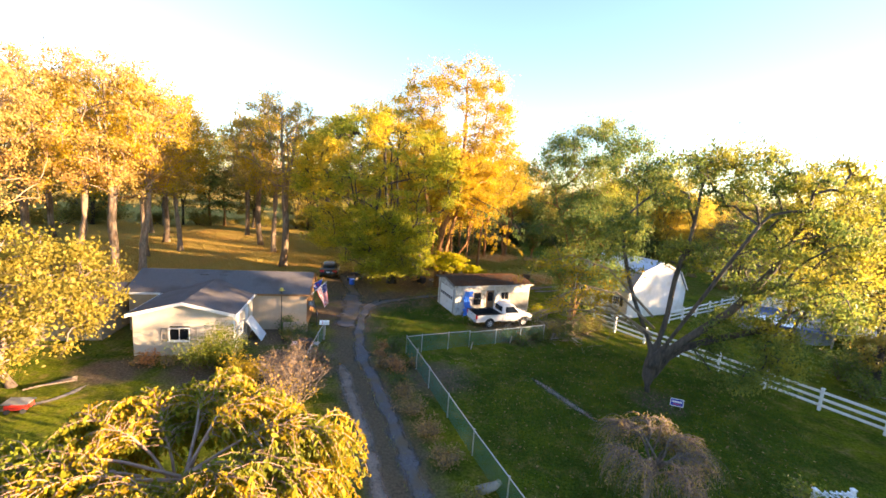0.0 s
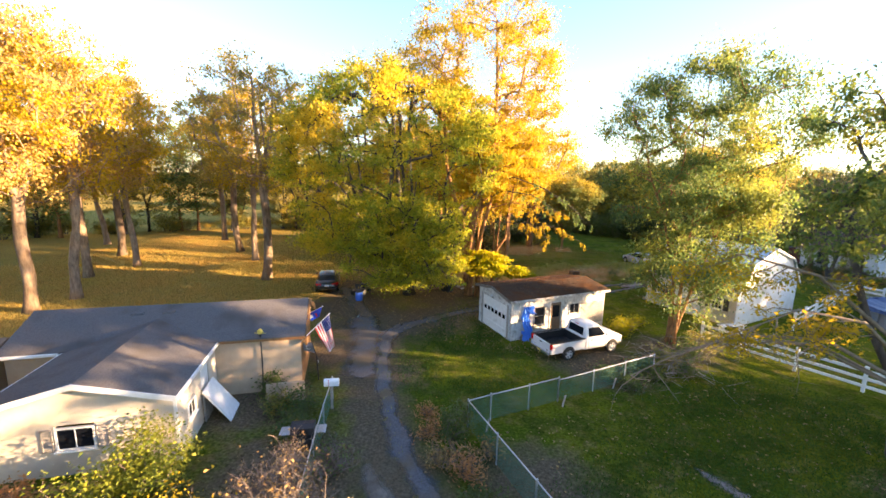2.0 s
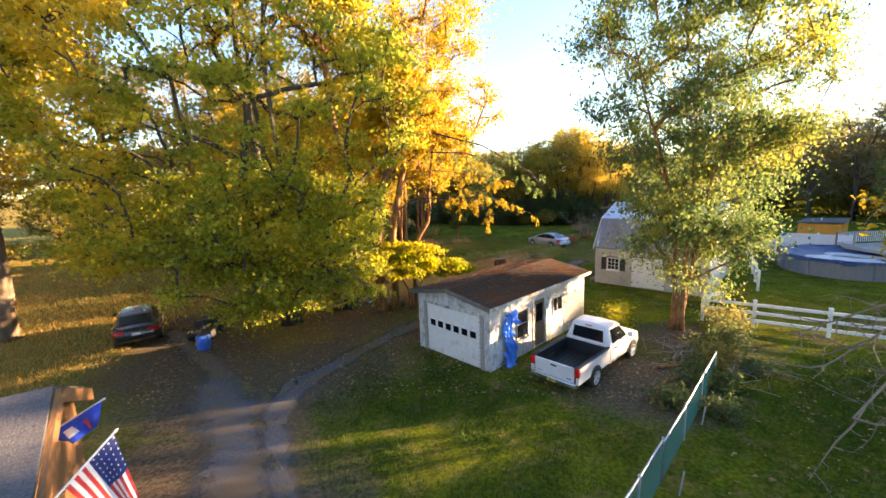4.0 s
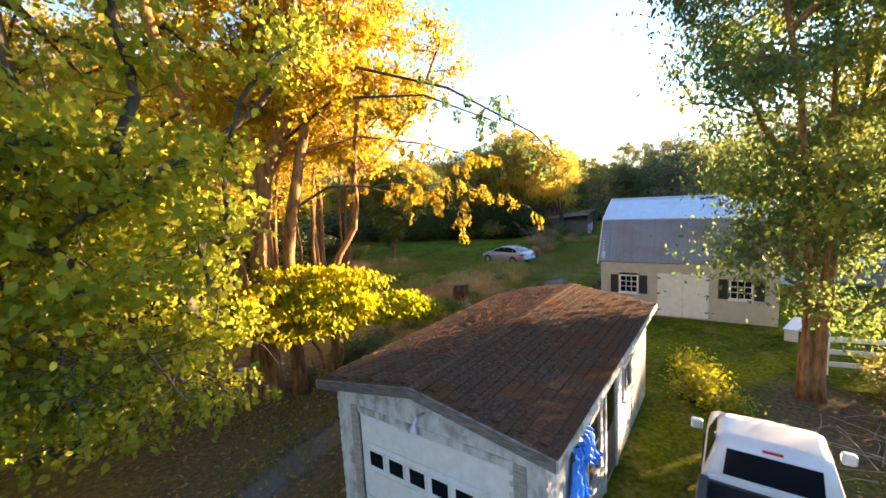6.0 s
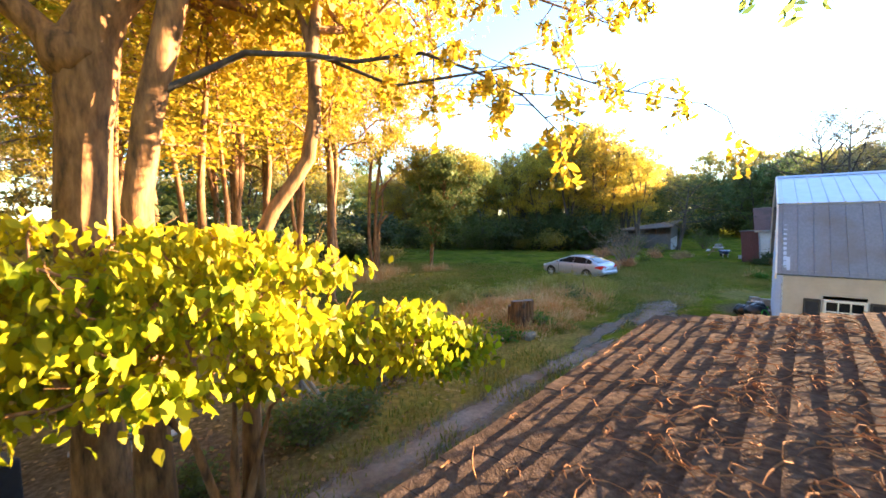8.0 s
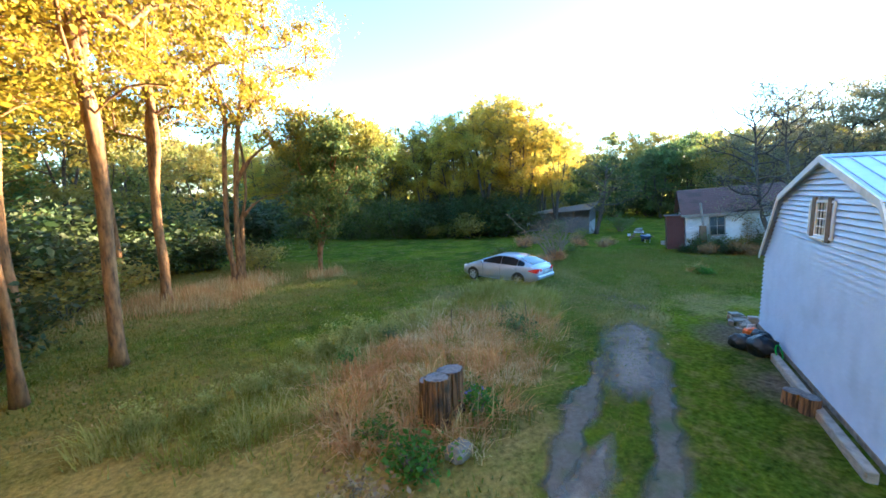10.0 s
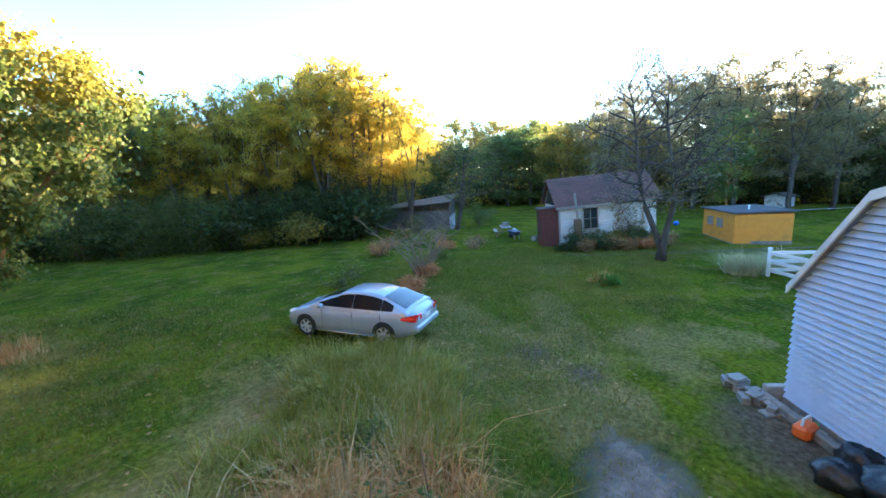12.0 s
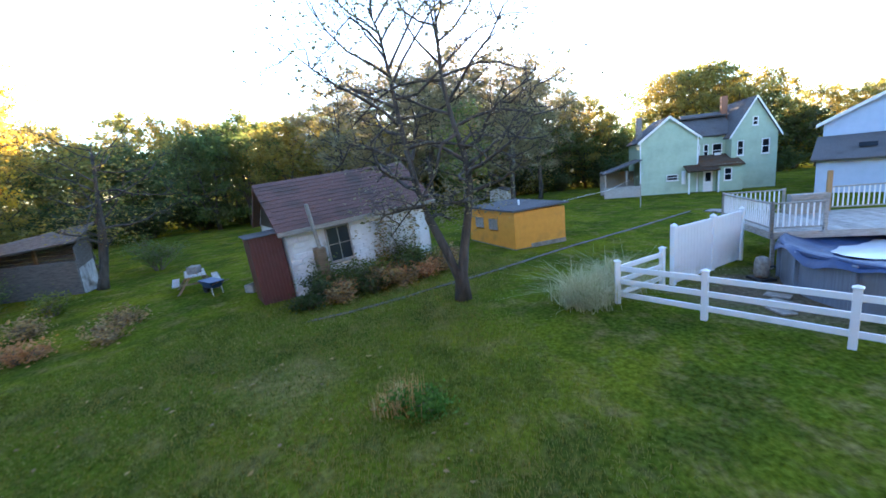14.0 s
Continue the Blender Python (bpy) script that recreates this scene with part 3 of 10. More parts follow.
def track(name, line, width, material, label, seed, lift=.016, ragged=.35, gaps=0.0):
    """A worn strip with a ragged edge, lying on the ground along a line."""
    rng = np.random.default_rng(seed)
    pts = []
    for (ax, ay), (bx, by) in zip(line[:-1], line[1:]):
        n = max(2, int(math.hypot(bx - ax, by - ay) / .22))
        pts += [(ax + (bx - ax) * k / n, ay + (by - ay) * k / n) for k in range(n)]
    pts.append(line[-1])
    p = np.array(pts)
    k = np.ones(9) / 9
    for c in (0, 1):
        p[:, c] = np.convolve(np.pad(p[:, c], 4, mode="edge"), k, "valid")
    d = np.gradient(p, axis=0)
    d /= np.linalg.norm(d, axis=1)[:, None]
    nrm = np.stack([-d[:, 1], d[:, 0]], 1)
    n = len(p)
    def edge(k0):
        return np.array([noise.noise(Vector((i * .17, k0, seed))) + .6 * noise.noise(Vector((i * .6, k0 + 7, seed))) for i in range(n)])
    wl, wr = width / 2 + ragged * edge(1.3), width / 2 + ragged * edge(5.1)
    endt = np.clip(np.minimum(np.arange(n), np.arange(n)[::-1]) / (7 if material == "gravel_tan" else 4), .05, 1)
    b = B()
    vs = []
    for i in range(n):
        for f in (-1, -.5, 0, .5, 1):
            off = (wl[i] if f > 0 else wr[i]) * f * endt[i]
            x, y = p[i] + nrm[i] * off
            vs.append((x, y, float(ground_z(x, y)) + lift - (.02 if abs(f) == 1 else 0)))
    b.add(vs, [(i * 5 + j, (i + 1) * 5 + j, (i + 1) * 5 + j + 1, i * 5 + j + 1) for i in range(n - 1) for j in range(4)])
    ob = single(name, b, material + "_soft", label, "track", smooth=True, kind="structure")
    e = ob.data.attributes.new("edge", 'FLOAT', 'POINT')
    e.data.foreach_set("value", np.array([endt[i] * (1 - abs(f)) for i in range(n) for f in (-1, -.5, 0, .5, 1)], np.float32))
    return ob


def shifted(line, d):
    p = np.array(line, float)
    t = np.gradient(p, axis=0)
    t /= np.linalg.norm(t, axis=1)[:, None]
    return [tuple(v) for v in p + np.stack([-t[:, 1], t[:, 0]], 1) * d]


track("road", shifted(DRIVE, -.55), 1.15, "gravel", "grey-blue gravel wheel track of the driveway", 3)
track("road", shifted(DRIVE, .80)[:6], 1.2, "gravel_tan", "grey gravel wheel track mixed with earth", 4)
track("road", [(-9.0, 22.6), (-9.6, 25.0), (-10.2, 27.4), (-10.9, 29.6), (-12.2, 31.6)], 2.6, "gravel", "wide bare gravel turning place", 5, .02, .6)
track("road", [(-9.6, 27.2), (-8.6, 29.8), (-7.0, 31.6), (-5.2, 33.2), (-3.6, 34.5), (-1.6, 35.8), (1.6, 37.4)], 1.5, "gravel", "gravel track passing behind the garage", 6)
track("road", [(7.5, 41.6), (8.5, 42.3), (10.0, 43.35), (11.4, 44.35), (13.4, 45.6)], 2.5, "gravel_tan", "brownish grey bare gravel patch in the grass", 7, .022, .22)
track("road", [(4.2, 40.5), (5.6, 41.4), (7.0, 42.3), (8.6, 43.2), (10.2, 44.2)], .75, "dirt", "worn earth wheel rut in the grass", 21, .018, .4)
track("road", [(4.8, 39.2), (6.4, 40.2), (7.7, 41.0), (8.8, 41.7), (10.0, 42.6), (11.4, 43.5)], .8, "dirt", "worn earth wheel rut in the grass", 22, .018, .4)
track("road", [(-3.6, 36.2), (-1.3, 37.3), (0.1, 38.15), (2.05, 39.4), (4.6, 40.55), (7.4, 41.7)], 1.25, "gravel_tan", "worn brown gravel lane beside the bank", 23, .019, .3)
track("road", shifted(BRANCH_A, .2), 1.6, "dirt", "bare earth track towards the parked car", 8)
track("pavement", [(3.0, 19.8), (4.2, 18.1), (5.6, 16.2), (6.7, 14.6)], .85, "gravel_tan", "old sunken earth and stone garden walk in the lawn", 9, .02, .12)
track("pavement", [(27.3, 52.4), (28.4, 50.3), (30.1, 48.05), (31.4, 46.15), (34.75, 42.2), (38.3, 37.6), (43, 31.5)], .42, "dirt", "narrow worn path through the lawn", 10, .02, .1)


# ---------- buildings ----------
def clip_course(poly, z0, z1):
    """The stretch of an upright (u, z) polygon, convex, that lies between two heights, at its lower and upper edge."""
    def span(z):
        us = []
        for (u0, w0), (u1, w1) in zip(poly, poly[1:] + poly[:1]):
            if (w0 - z) * (w1 - z) <= 0 and abs(w1 - w0) > 1e-9:
                us.append(u0 + (u1 - u0) * (z - w0) / (w1 - w0))
        return (min(us), max(us)) if len(us) > 1 else None
    a, b = span(z0 + 1e-4), span(z1 - 1e-4)
    return (a, b) if a and b else None


def lap_wall(parent, poly, course, material, m, holes=(), name="wall", label="", lip=.018, thick=.10):
    """A wall clad with lapped boards, in one skin. poly: upright outline in (u, z); holes: (u0, u1, z0, z1) cut through. Outside is -y of m."""
    b = B()
    low, top = min(p[1] for p in poly), max(p[1] for p in poly)
    k = 0
    while True:
        z0, z1 = low + course * k, min(low + course * (k + 1), top)
        k += 1
        if z1 - z0 < .012:
            break
        got = clip_course(poly, z0, z1)
        if not got:
            continue
        (a0, a1), (c0, c1) = got
        spans, lo0, lo1 = [], a0, c0
        for h in sorted((h for h in holes if h[2] < z1 - .004 and h[3] > z0 + .004), key=lambda h: h[0]):
            spans.append((lo0, h[0], lo1, h[0]))
            lo0 = lo1 = h[1]
        spans.append((lo0, a1, lo1, c1))
        for s0, s1, t0, t1 in spans:
            if s1 - s0 < .02 and t1 - t0 < .02:
                continue
            b.add([(s0, -lip, z0), (s1, -lip, z0), (t1, 0, z1), (t0, 0, z1), (s0, thick, z0), (s1, thick, z0), (t1, thick, z1), (t0, thick, z1), (t0, -lip, z1), (t1, -lip, z1)],
                  [(0, 1, 2, 3), (4, 7, 6, 5), (0, 3, 7, 4), (1, 5, 6, 2), (3, 2, 9, 8)] + ([(0, 4, 5, 1)] if k == 1 else []))
    bm = bmesh.new()
    vs = [bm.verts.new(p) for p in b.v]
    for f in b.f:
        bm.faces.new([vs[i] for i in f])
    bmesh.ops.remove_doubles(bm, verts=bm.verts[:], dist=.0006)
    me = bpy.data.meshes.new(name)
    bm.to_mesh(me)
    bm.free()
    me.materials.append(M[material])
    return part(name, me, material, parent, label, at=m)


def window(parent, m, w, h, cols=2, rows=2, shutters="", frame_m="white_paint", sill=True, name="window", glass="glass"):
    """A sash window: frame, pane, bars and, where wanted, shutters. m puts its lower left corner, outside is -y."""
    fr = B()
    t = .055
    for x0, x1, z0, z1 in ((0, w, 0, t), (0, w, h - t, h), (0, t, t, h - t), (w - t, w, t, h - t)):
        fr.box(x0, x1, -.035, .06, z0, z1, .006)
    f = part(name, fr, frame_m, parent, at=m)
    part("pane", B().box(t, w - t, .012, .022, t, h - t), glass, f)
    for k in range(1, cols):
        x = t + (w - 2 * t) * k / cols
        part("glazing_bar", B().box(x - .013, x + .013, -.012, .01, t, h - t, .003), frame_m, f)
    for k in range(1, rows):
        z = t + (h - 2 * t) * k / rows
        part("glazing_bar", B().box(t, w - t, -.014, .009, z - .013, z + .013, .003), frame_m, f)
    if sill:
        part("sill", B().box(-.05, w + .05, -.09, .02, -.05, 0, .01), frame_m, f)
    if shutters:
        for x0 in (-.36, w + .04):
            s = B().box(x0, x0 + .045, -.04, -.005, 0, h, .005).box(x0 + .275, x0 + .32, -.04, -.005, 0, h, .005)
            s.box(x0 + .045, x0 + .275, -.04, -.005, 0, .05).box(x0 + .045, x0 + .275, -.04, -.005, h - .05, h)
            z = .06
            while z < h - .07:
                s.add([(x0 + .045, -.036, z), (x0 + .275, -.036, z), (x0 + .275, -.008, z + .045), (x0 + .045, -.008, z + .045)], [(0, 1, 2, 3)])
                z += .045
            s.box(x0 + .04, x0 + .28, -.010, -.004, .02, h - .02)
            part("shutter", s, shutters, f)
    return f


def slab_roof(parent, p0, p1, p2, p3, thick, material, name="roof", label=""):
    """A roof plane: four corners on top, thickness below."""
    vs = [Vector(p) for p in (p0, p1, p2, p3)]
    n = (vs[1] - vs[0]).cross(vs[3] - vs[0]).normalized()
    if n.z < 0:
        n = -n
    lo = [v - n * thick for v in vs]
    return part(name, B().add(vs + lo, [(0, 1, 2, 3), (7, 6, 5, 4), (0, 4, 5, 1), (1, 5, 6, 2), (2, 6, 7, 3), (3, 7, 4, 0)]), material, parent, label)


def shingles(parent, p0, du, dv, nu, nv, material, name="shingle", seed=1, joined=False, lift=.03, keep=None):
    """Courses of tabs on a plane: p0 the low corner, du along the eave, dv up the slope."""
    rng = random.Random(seed)
    p0, du, dv = Vector(p0), Vector(du), Vector(dv)
    n = du.cross(dv).normalized()
    n = n if n.z > 0 else -n
    lu, lv = du.length / nu, dv.length / nv
    u, v = du.normalized(), dv.normalized()
    rot = Matrix((u, v, n)).transposed().to_4x4()
    base = []
    for k in range(3):
        t = .020 + .003 * k
        base.append(B().add([(.002, -.01, t), (lu - .002, -.01 - .004 * (k - 1), t * .95), (lu - .002, lv * 1.1, .004), (.002, lv * 1.1, .004), (.002, -.01, -.004), (lu - .002, -.01 - .004 * (k - 1), -.004)],
                            [(0, 1, 2, 3), (0, 4, 5, 1), (0, 3, 4), (1, 5, 2)]).mesh(name, material))
    whole = B()
    for j in range(nv):
        off = (j % 2) * .5
        for i in range(nu + (1 if off else 0)):
            a = max(0.0, i - off)
            q = p0 + u * (a * lu) + v * (j * lv) + n * (lift + rng.uniform(0, .004))
            if i - off < 0 or (i - off + 1) > nu:
                continue
            if joined or (keep and not keep(q)):
                me = base[rng.randrange(3)]
                mm = Matrix.Translation(q) @ rot
                whole.add([(mm @ vv.co)[:] for vv in me.vertices], [tuple(pp.vertices) for pp in me.polygons])
            else:
                part(name, base[rng.randrange(3)], material, parent, at=Matrix.Translation(q) @ rot @ pose(0, 0, 0, 0, 0, rng.uniform(-.8, .8)))
    if whole.v:
        part("shingle_field", whole, material, parent, kind="stuff")


# the old garage with its low gable roof
G_AT = at(-2.0, 28.56, 29.9)
GL, GW, GE, GR = 6.97, 3.8, 2.42, 2.74


def build_garage():
    g = thing("garage", "old peeling white garage with a low brown shingle roof", "garage", G_AT)
    # local: x along the length, y across, the door in the wall x = 0
    walls = part("wall", B().box(-.02, GL, 0, .1, 0, GE).box(0, GL, GW - .1, GW, 0, GE), "white_worn", g, "peeling white painted wall")
    front = lap_wall(g, [(0, 0), (GW, 0), (GW, GE), (GW / 2, GR - .08), (0, GE)], .16, "white_worn", pose(0, GW, 0, 0, 0, -90),
                     holes=[(.42, 3.3, -.1, 2.0)], label="white clapboard gable end")
    lap_wall(g, [(0, 0), (GW, 0), (GW, GE), (GW / 2, GR - .08), (0, GE)], .16, "white_worn", pose(GL, 0, 0, 0, 0, 90), label="white clapboard gable end")
    # side facing the pickup: window and door openings with grey frames
    lap_wall(g, [(0, 0), (GL, 0), (GL, GE), (0, GE)], .16, "white_worn", pose(0, -.004, 0), holes=[(1.55, 2.35, .75, 1.9), (2.75, 3.55, .1, 2.02), (4.15, 4.95, 1.15, 1.85)],
             label="weathered white side wall")
    window(g, pose(1.55, -.02, .75), .8, 1.15, 1, 2, frame_m="wood_grey")
    window(g, pose(4.15, -.02, 1.15), .8, .7, 2, 1, frame_m="white_worn")
    d = part("door", B().box(2.77, 3.53, -.015, .03, .1, 2.0, .01), "wood_brown", g, "dark side door with glass")
    part("pane", B().box(2.9, 3.4, -.022, -.012, 1.1, 1.85), "glass", d)
    part("door_frame", B().box(2.66, 2.76, -.05, .02, .05, 2.1, .008).box(3.54, 3.64, -.05, .02, .05, 2.1, .008).box(2.66, 3.64, -.05, .02, 2.02, 2.1, .008), "white_worn", g)
    part("ivy_stain_board", B().box(5.1, 6.9, -.03, -.004, .35, 1.75, .004), "wood_grey", g, "bare weathered board on the wall")
    # sectional door with a row of small panes
    dd = part("garage_door", B().box(-.01, .04, .44, 3.26, .02, .50, .01).box(-.01, .04, .44, 3.26, .51, 1.0, .01).box(-.01, .04, .44, 3.26, 1.01, 1.5, .01).box(-.01, .04, .44, 3.26, 1.51, 1.98, .01),
              "white_paint", g, "white sectional garage door")
    for k in range(6):
        y0 = .62 + k * .43
        part("pane", B().box(-.022, -.008, y0, y0 + .30, 1.12, 1.38), "glass", dd)
        part("pane_frame", B().box(-.030, -.006, y0 - .035, y0, 1.085, 1.415).box(-.030, -.006, y0 + .30, y0 + .335, 1.085, 1.415).box(-.030, -.006, y0, y0 + .30, 1.085, 1.12).box(-.030, -.006, y0, y0 + .30, 1.38, 1.415), "white_paint", dd)
    for y0 in (.25, 3.28):
        part("door_trim", B().box(-.05, .0, y0, y0 + .17, 0, 2.1, .01), "wood_grey", g, "grey weathered door trim")
    part("door_header", B().box(-.04, .01, .42, 3.28, 2.0, 2.12, .008), "white_worn", g)
    part("gooseneck_lamp", B().tube([(-.02, 1.85, 2.38), (-.2, 1.85, 2.40), (-.26, 1.85, 2.30)], .022, 6).tube([(-.26, 1.85, 2.31), (-.27, 1.85, 2.22)], [.03, .085], 10), "galv", g, smooth=False)
    o = .22
    rise = GR - GE
    sl = rise / (GW / 2)
    zo = GE - o * sl + .09
    zr = GR + .09
    for y0, y1 in ((-o, GW / 2), (GW + o, GW / 2)):
        slab_roof(g, (-o, y0, zo), (GL + o, y0, zo), (GL + o, y1, zr), (-o, y1, zr), .09, "shingle_brown", "roof_deck")
    part("fascia", B().box(-o - .03, GL + o, -o - .03, -o, zo - .13, zo + .01, .006), "white_worn", g)
    part("fascia", B().box(-o - .03, GL + o, GW + o, GW + o + .03, zo - .13, zo + .01, .006), "white_worn", g)
    for s in (0, 1):
        y0, y1 = ((-o, GW / 2), (GW / 2, GW + o))[s]
        za, zb = ((zo, zr), (zr, zo))[s]
        part("verge_board", B().add([(-o - .035, y0, za - .14), (-o - .035, y1, zb - .14), (-o - .035, y1, zb + .015), (-o - .035, y0, za + .015),
                                     (-o, y0, za - .14), (-o, y1, zb - .14), (-o, y1, zb + .015), (-o, y0, za + .015)],
                                    [(0, 1, 2, 3), (7, 6, 5, 4), (0, 4, 5, 1), (3, 2, 6, 7), (0, 3, 7, 4), (1, 5, 6, 2)]), "wood_old", g)
    slope = math.hypot(GW / 2 + o, zr - zo)
    roof = part("roof", B().box(-o, GL + o, GW / 2 - .05, GW / 2 + .05, zr + .004, zr + .020, .006), "shingle_brown", g, "brown asphalt shingle roof littered with twigs")
    # low corner at the far eave, courses climb to the ridge
    shingles(roof, (GL + o, GW + o, zo), (-(GL + 2 * o), 0, 0), (0, -(GW / 2 + o), zr - zo), 24, 13, "shingle_brown", seed=4, lift=.005)
    shingles(roof, (-o, -o, zo), (GL + 2 * o, 0, 0), (0, GW / 2 + o, zr - zo), 24, 13, "shingle_brown", seed=5, lift=.005, joined=True)
    # twigs, needles and leaves lying on the far slope
    rng = random.Random(11)
    tw = B()
    def onroof(px, py, up):
        py = min(max(py, -.1), GW + .15)
        return (px, py, zr - abs(py - GW / 2) * sl + up)
    for k in range(620):
        x = rng.uniform(1.0, GL)
        y = GW / 2 + .1 + abs(rng.gauss(0, .8)) if rng.random() < .88 else GW / 2 - rng.uniform(.1, 1.6)
        a, l = (rng.gauss(1.45, .35) if rng.random() < .5 else rng.uniform(0, 3.14)), rng.uniform(.06, .20) * (2.2 if rng.random() < .3 else 1)
        bend, pts = rng.gauss(0, .55), []
        for i in range(6):
            pts.append(onroof(x, y, .030 + (.035 * rng.random() if 0 < i < 5 else 0)))
            x, y, a = x + math.cos(a) * l / 5, y + math.sin(a) * l / 5, a + bend + rng.gauss(0, .2)
        w = rng.uniform(.003, .0065)
        tw.tube(pts, [w * (1 - .12 * i) for i in range(6)], 4, False)
    twigs = single("roof_litter", tw, "straw_rust", "dry twigs and curled leaf stalks strewn over a shingle roof", "twigs", G_AT, kind="stuff")
    return g


build_garage()

# blue tarpaulin hanging on the garage wall
def build_tarp():
    t = thing("tarpaulin", "bright blue crumpled tarpaulin hanging on the garage wall", "tarpaulin", G_AT)
    rng = random.Random(5)
    def sheet(x0, x1, z0, z1, k, bow):
        def fn(u, v):
            x = x0 + (x1 - x0) * u + .07 * math.sin(7 * v + k)
            z = z0 + (z1 - z0) * v
            d = .07 + bow * (1 - v) + .06 * math.sin(18 * u + 3 * math.sin(5 * v + k)) * (1.1 - v * .5) + .05 * noise.noise(Vector((u * 6, v * 9, k)))
            return (x, -abs(d) - .03, z)
        return B().grid(fn, 18, 26)
    a = part("upper_sheet", sheet(.70, 1.22, 1.05, 1.98, 2.0, .03), "tarp_blue", t, smooth=True)
    b = part("lower_sheet", sheet(.78, 1.32, .12, 1.12, 5.0, .12), "tarp_blue", t, smooth=True)
    c = part("bunched_top", sheet(1.12, 1.45, 1.55, 2.02, 8.0, .14), "tarp_blue", t, smooth=True)
    d = part("bunched_bottom", sheet(.72, 1.15, .02, .55, 11.0, .2), "tarp_blue", t, smooth=True)


build_tarp()


# the gambrel barn
BARN = at(9.07, 38.33, -56.0)


def build_barn():
    L, D, E, K, R, ki = 6.3, 7.78, 2.42, 4.07, 4.92, 1.27
    g = thing("barn", "gambrel barn with pale siding, metal roof and white doors", "barn", BARN)
    prof = [(0, 0), (D, 0), (D, E), (D - ki, K), (D / 2, R), (ki, K), (0, E)]
    # local x along the front, y into the depth
    lap_wall(g, [(0, 0), (L, 0), (L, E), (0, E)], .115, "beige_siding", pose(0, 0, 0), holes=[(.75, 1.5, .95, 1.75), (4.75, 5.5, .95, 1.75)], label="beige lapped siding")
    for k in range(2):
        x0 = 2.25 + k * .92
        d = part("door_leaf", B().box(x0, x0 + .91, -.06, -.02, .06, 1.86, .01), "white_paint", g, "white barn door leaf stained green near the ground")
        part("door_trim", B().box(x0 + .02, x0 + .10, -.075, -.055, .08, 1.84, .004).box(x0 + .81, x0 + .89, -.075, -.055, .08, 1.84, .004).box(x0 + .1, x0 + .81, -.075, -.055, 1.74, 1.84, .004).box(x0 + .1, x0 + .81, -.075, -.055, .08, .18, .004), "white_paint", d)
        for z in (.3, 1.0, 1.65):
            hx = x0 - .02 if k == 0 else x0 + .79
            part("hinge", B().box(hx, hx + .14, -.085, -.07, z, z + .05, .004), "black", d)
    window(g, pose(.75, -.03, .95), .75, .8, 3, 3, "black")
    window(g, pose(4.75, -.03, .95), .75, .8, 3, 3, "black")
    # this gable's blue is skylight put into the colour; the sunward one stays white
    boards = part("gable_wall", B().prism([(u, z) for u, z in prof], .05, .12, "x"), "barn_siding_skylit", g, "pale lapped gable siding with the sky's blue put into its colour")
    # gable end towards the lane, its boards one by one
    hole = (3.52, 4.12, 3.26, 4.06)
    z = 0.0
    while z < R - .02:
        z1 = min(z + .125, R - .005)
        got = clip_course(prof, z, z1)
        if got:
            (a0, a1), (c0, c1) = got
            parts_ = [(a0, a1, c0, c1)]
            if hole[2] < z1 and hole[3] > z:
                parts_ = [(a0, hole[0], c0, hole[0]), (hole[1], a1, hole[1], c1)]
            for s0, s1, t0, t1 in parts_:
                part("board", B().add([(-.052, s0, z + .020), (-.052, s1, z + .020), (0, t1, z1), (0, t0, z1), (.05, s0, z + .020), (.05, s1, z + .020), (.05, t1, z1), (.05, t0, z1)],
                                      [(0, 3, 2, 1), (4, 5, 6, 7), (0, 1, 5, 4), (3, 7, 6, 2), (0, 4, 7, 3), (1, 2, 6, 5)]), "barn_siding_skylit", boards)
        z += .125
    window(g, pose(-.03, hole[1], hole[2], 0, 0, -90), .6, .8, 3, 4, "white_paint", name="loft_window")
    for y in (3.30, 4.14):
        part("shutter", B().box(-.075, -.035, y, y + .19, 3.2, 4.12, .008), "wood_brown", g, "brown louvred shutter")
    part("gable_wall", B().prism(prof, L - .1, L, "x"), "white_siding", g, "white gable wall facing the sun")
    part("back_wall", B().box(0, L, D - .1, D, 0, E), "white_siding", g)
    o = .13
    lo = (E - .12, -.12)
    for f in (lambda y: y, lambda y: D - y):
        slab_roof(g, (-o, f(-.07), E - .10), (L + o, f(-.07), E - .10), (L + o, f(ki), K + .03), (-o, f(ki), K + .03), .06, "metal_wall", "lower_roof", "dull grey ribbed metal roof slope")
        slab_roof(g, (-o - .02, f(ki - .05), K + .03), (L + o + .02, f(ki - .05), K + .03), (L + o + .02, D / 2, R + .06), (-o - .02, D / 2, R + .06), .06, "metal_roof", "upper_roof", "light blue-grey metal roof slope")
        for k in range(22):
            x = -o + .1 + k * (L + 2 * o - .2) / 21
            p, q = Vector((x, f(-.07), E - .10)), Vector((x, f(ki), K + .03))
            part("roof_rib", B().tube([p + Vector((0, 0, .008)), q + Vector((0, 0, .008))], .016, 5), "metal_wall", g)
            p, q = Vector((x, f(ki - .05), K + .03)), Vector((x, D / 2, R + .06))
            part("roof_rib", B().tube([p + Vector((0, 0, .008)), q + Vector((0, 0, .008))], .014, 5), "metal_roof", g)
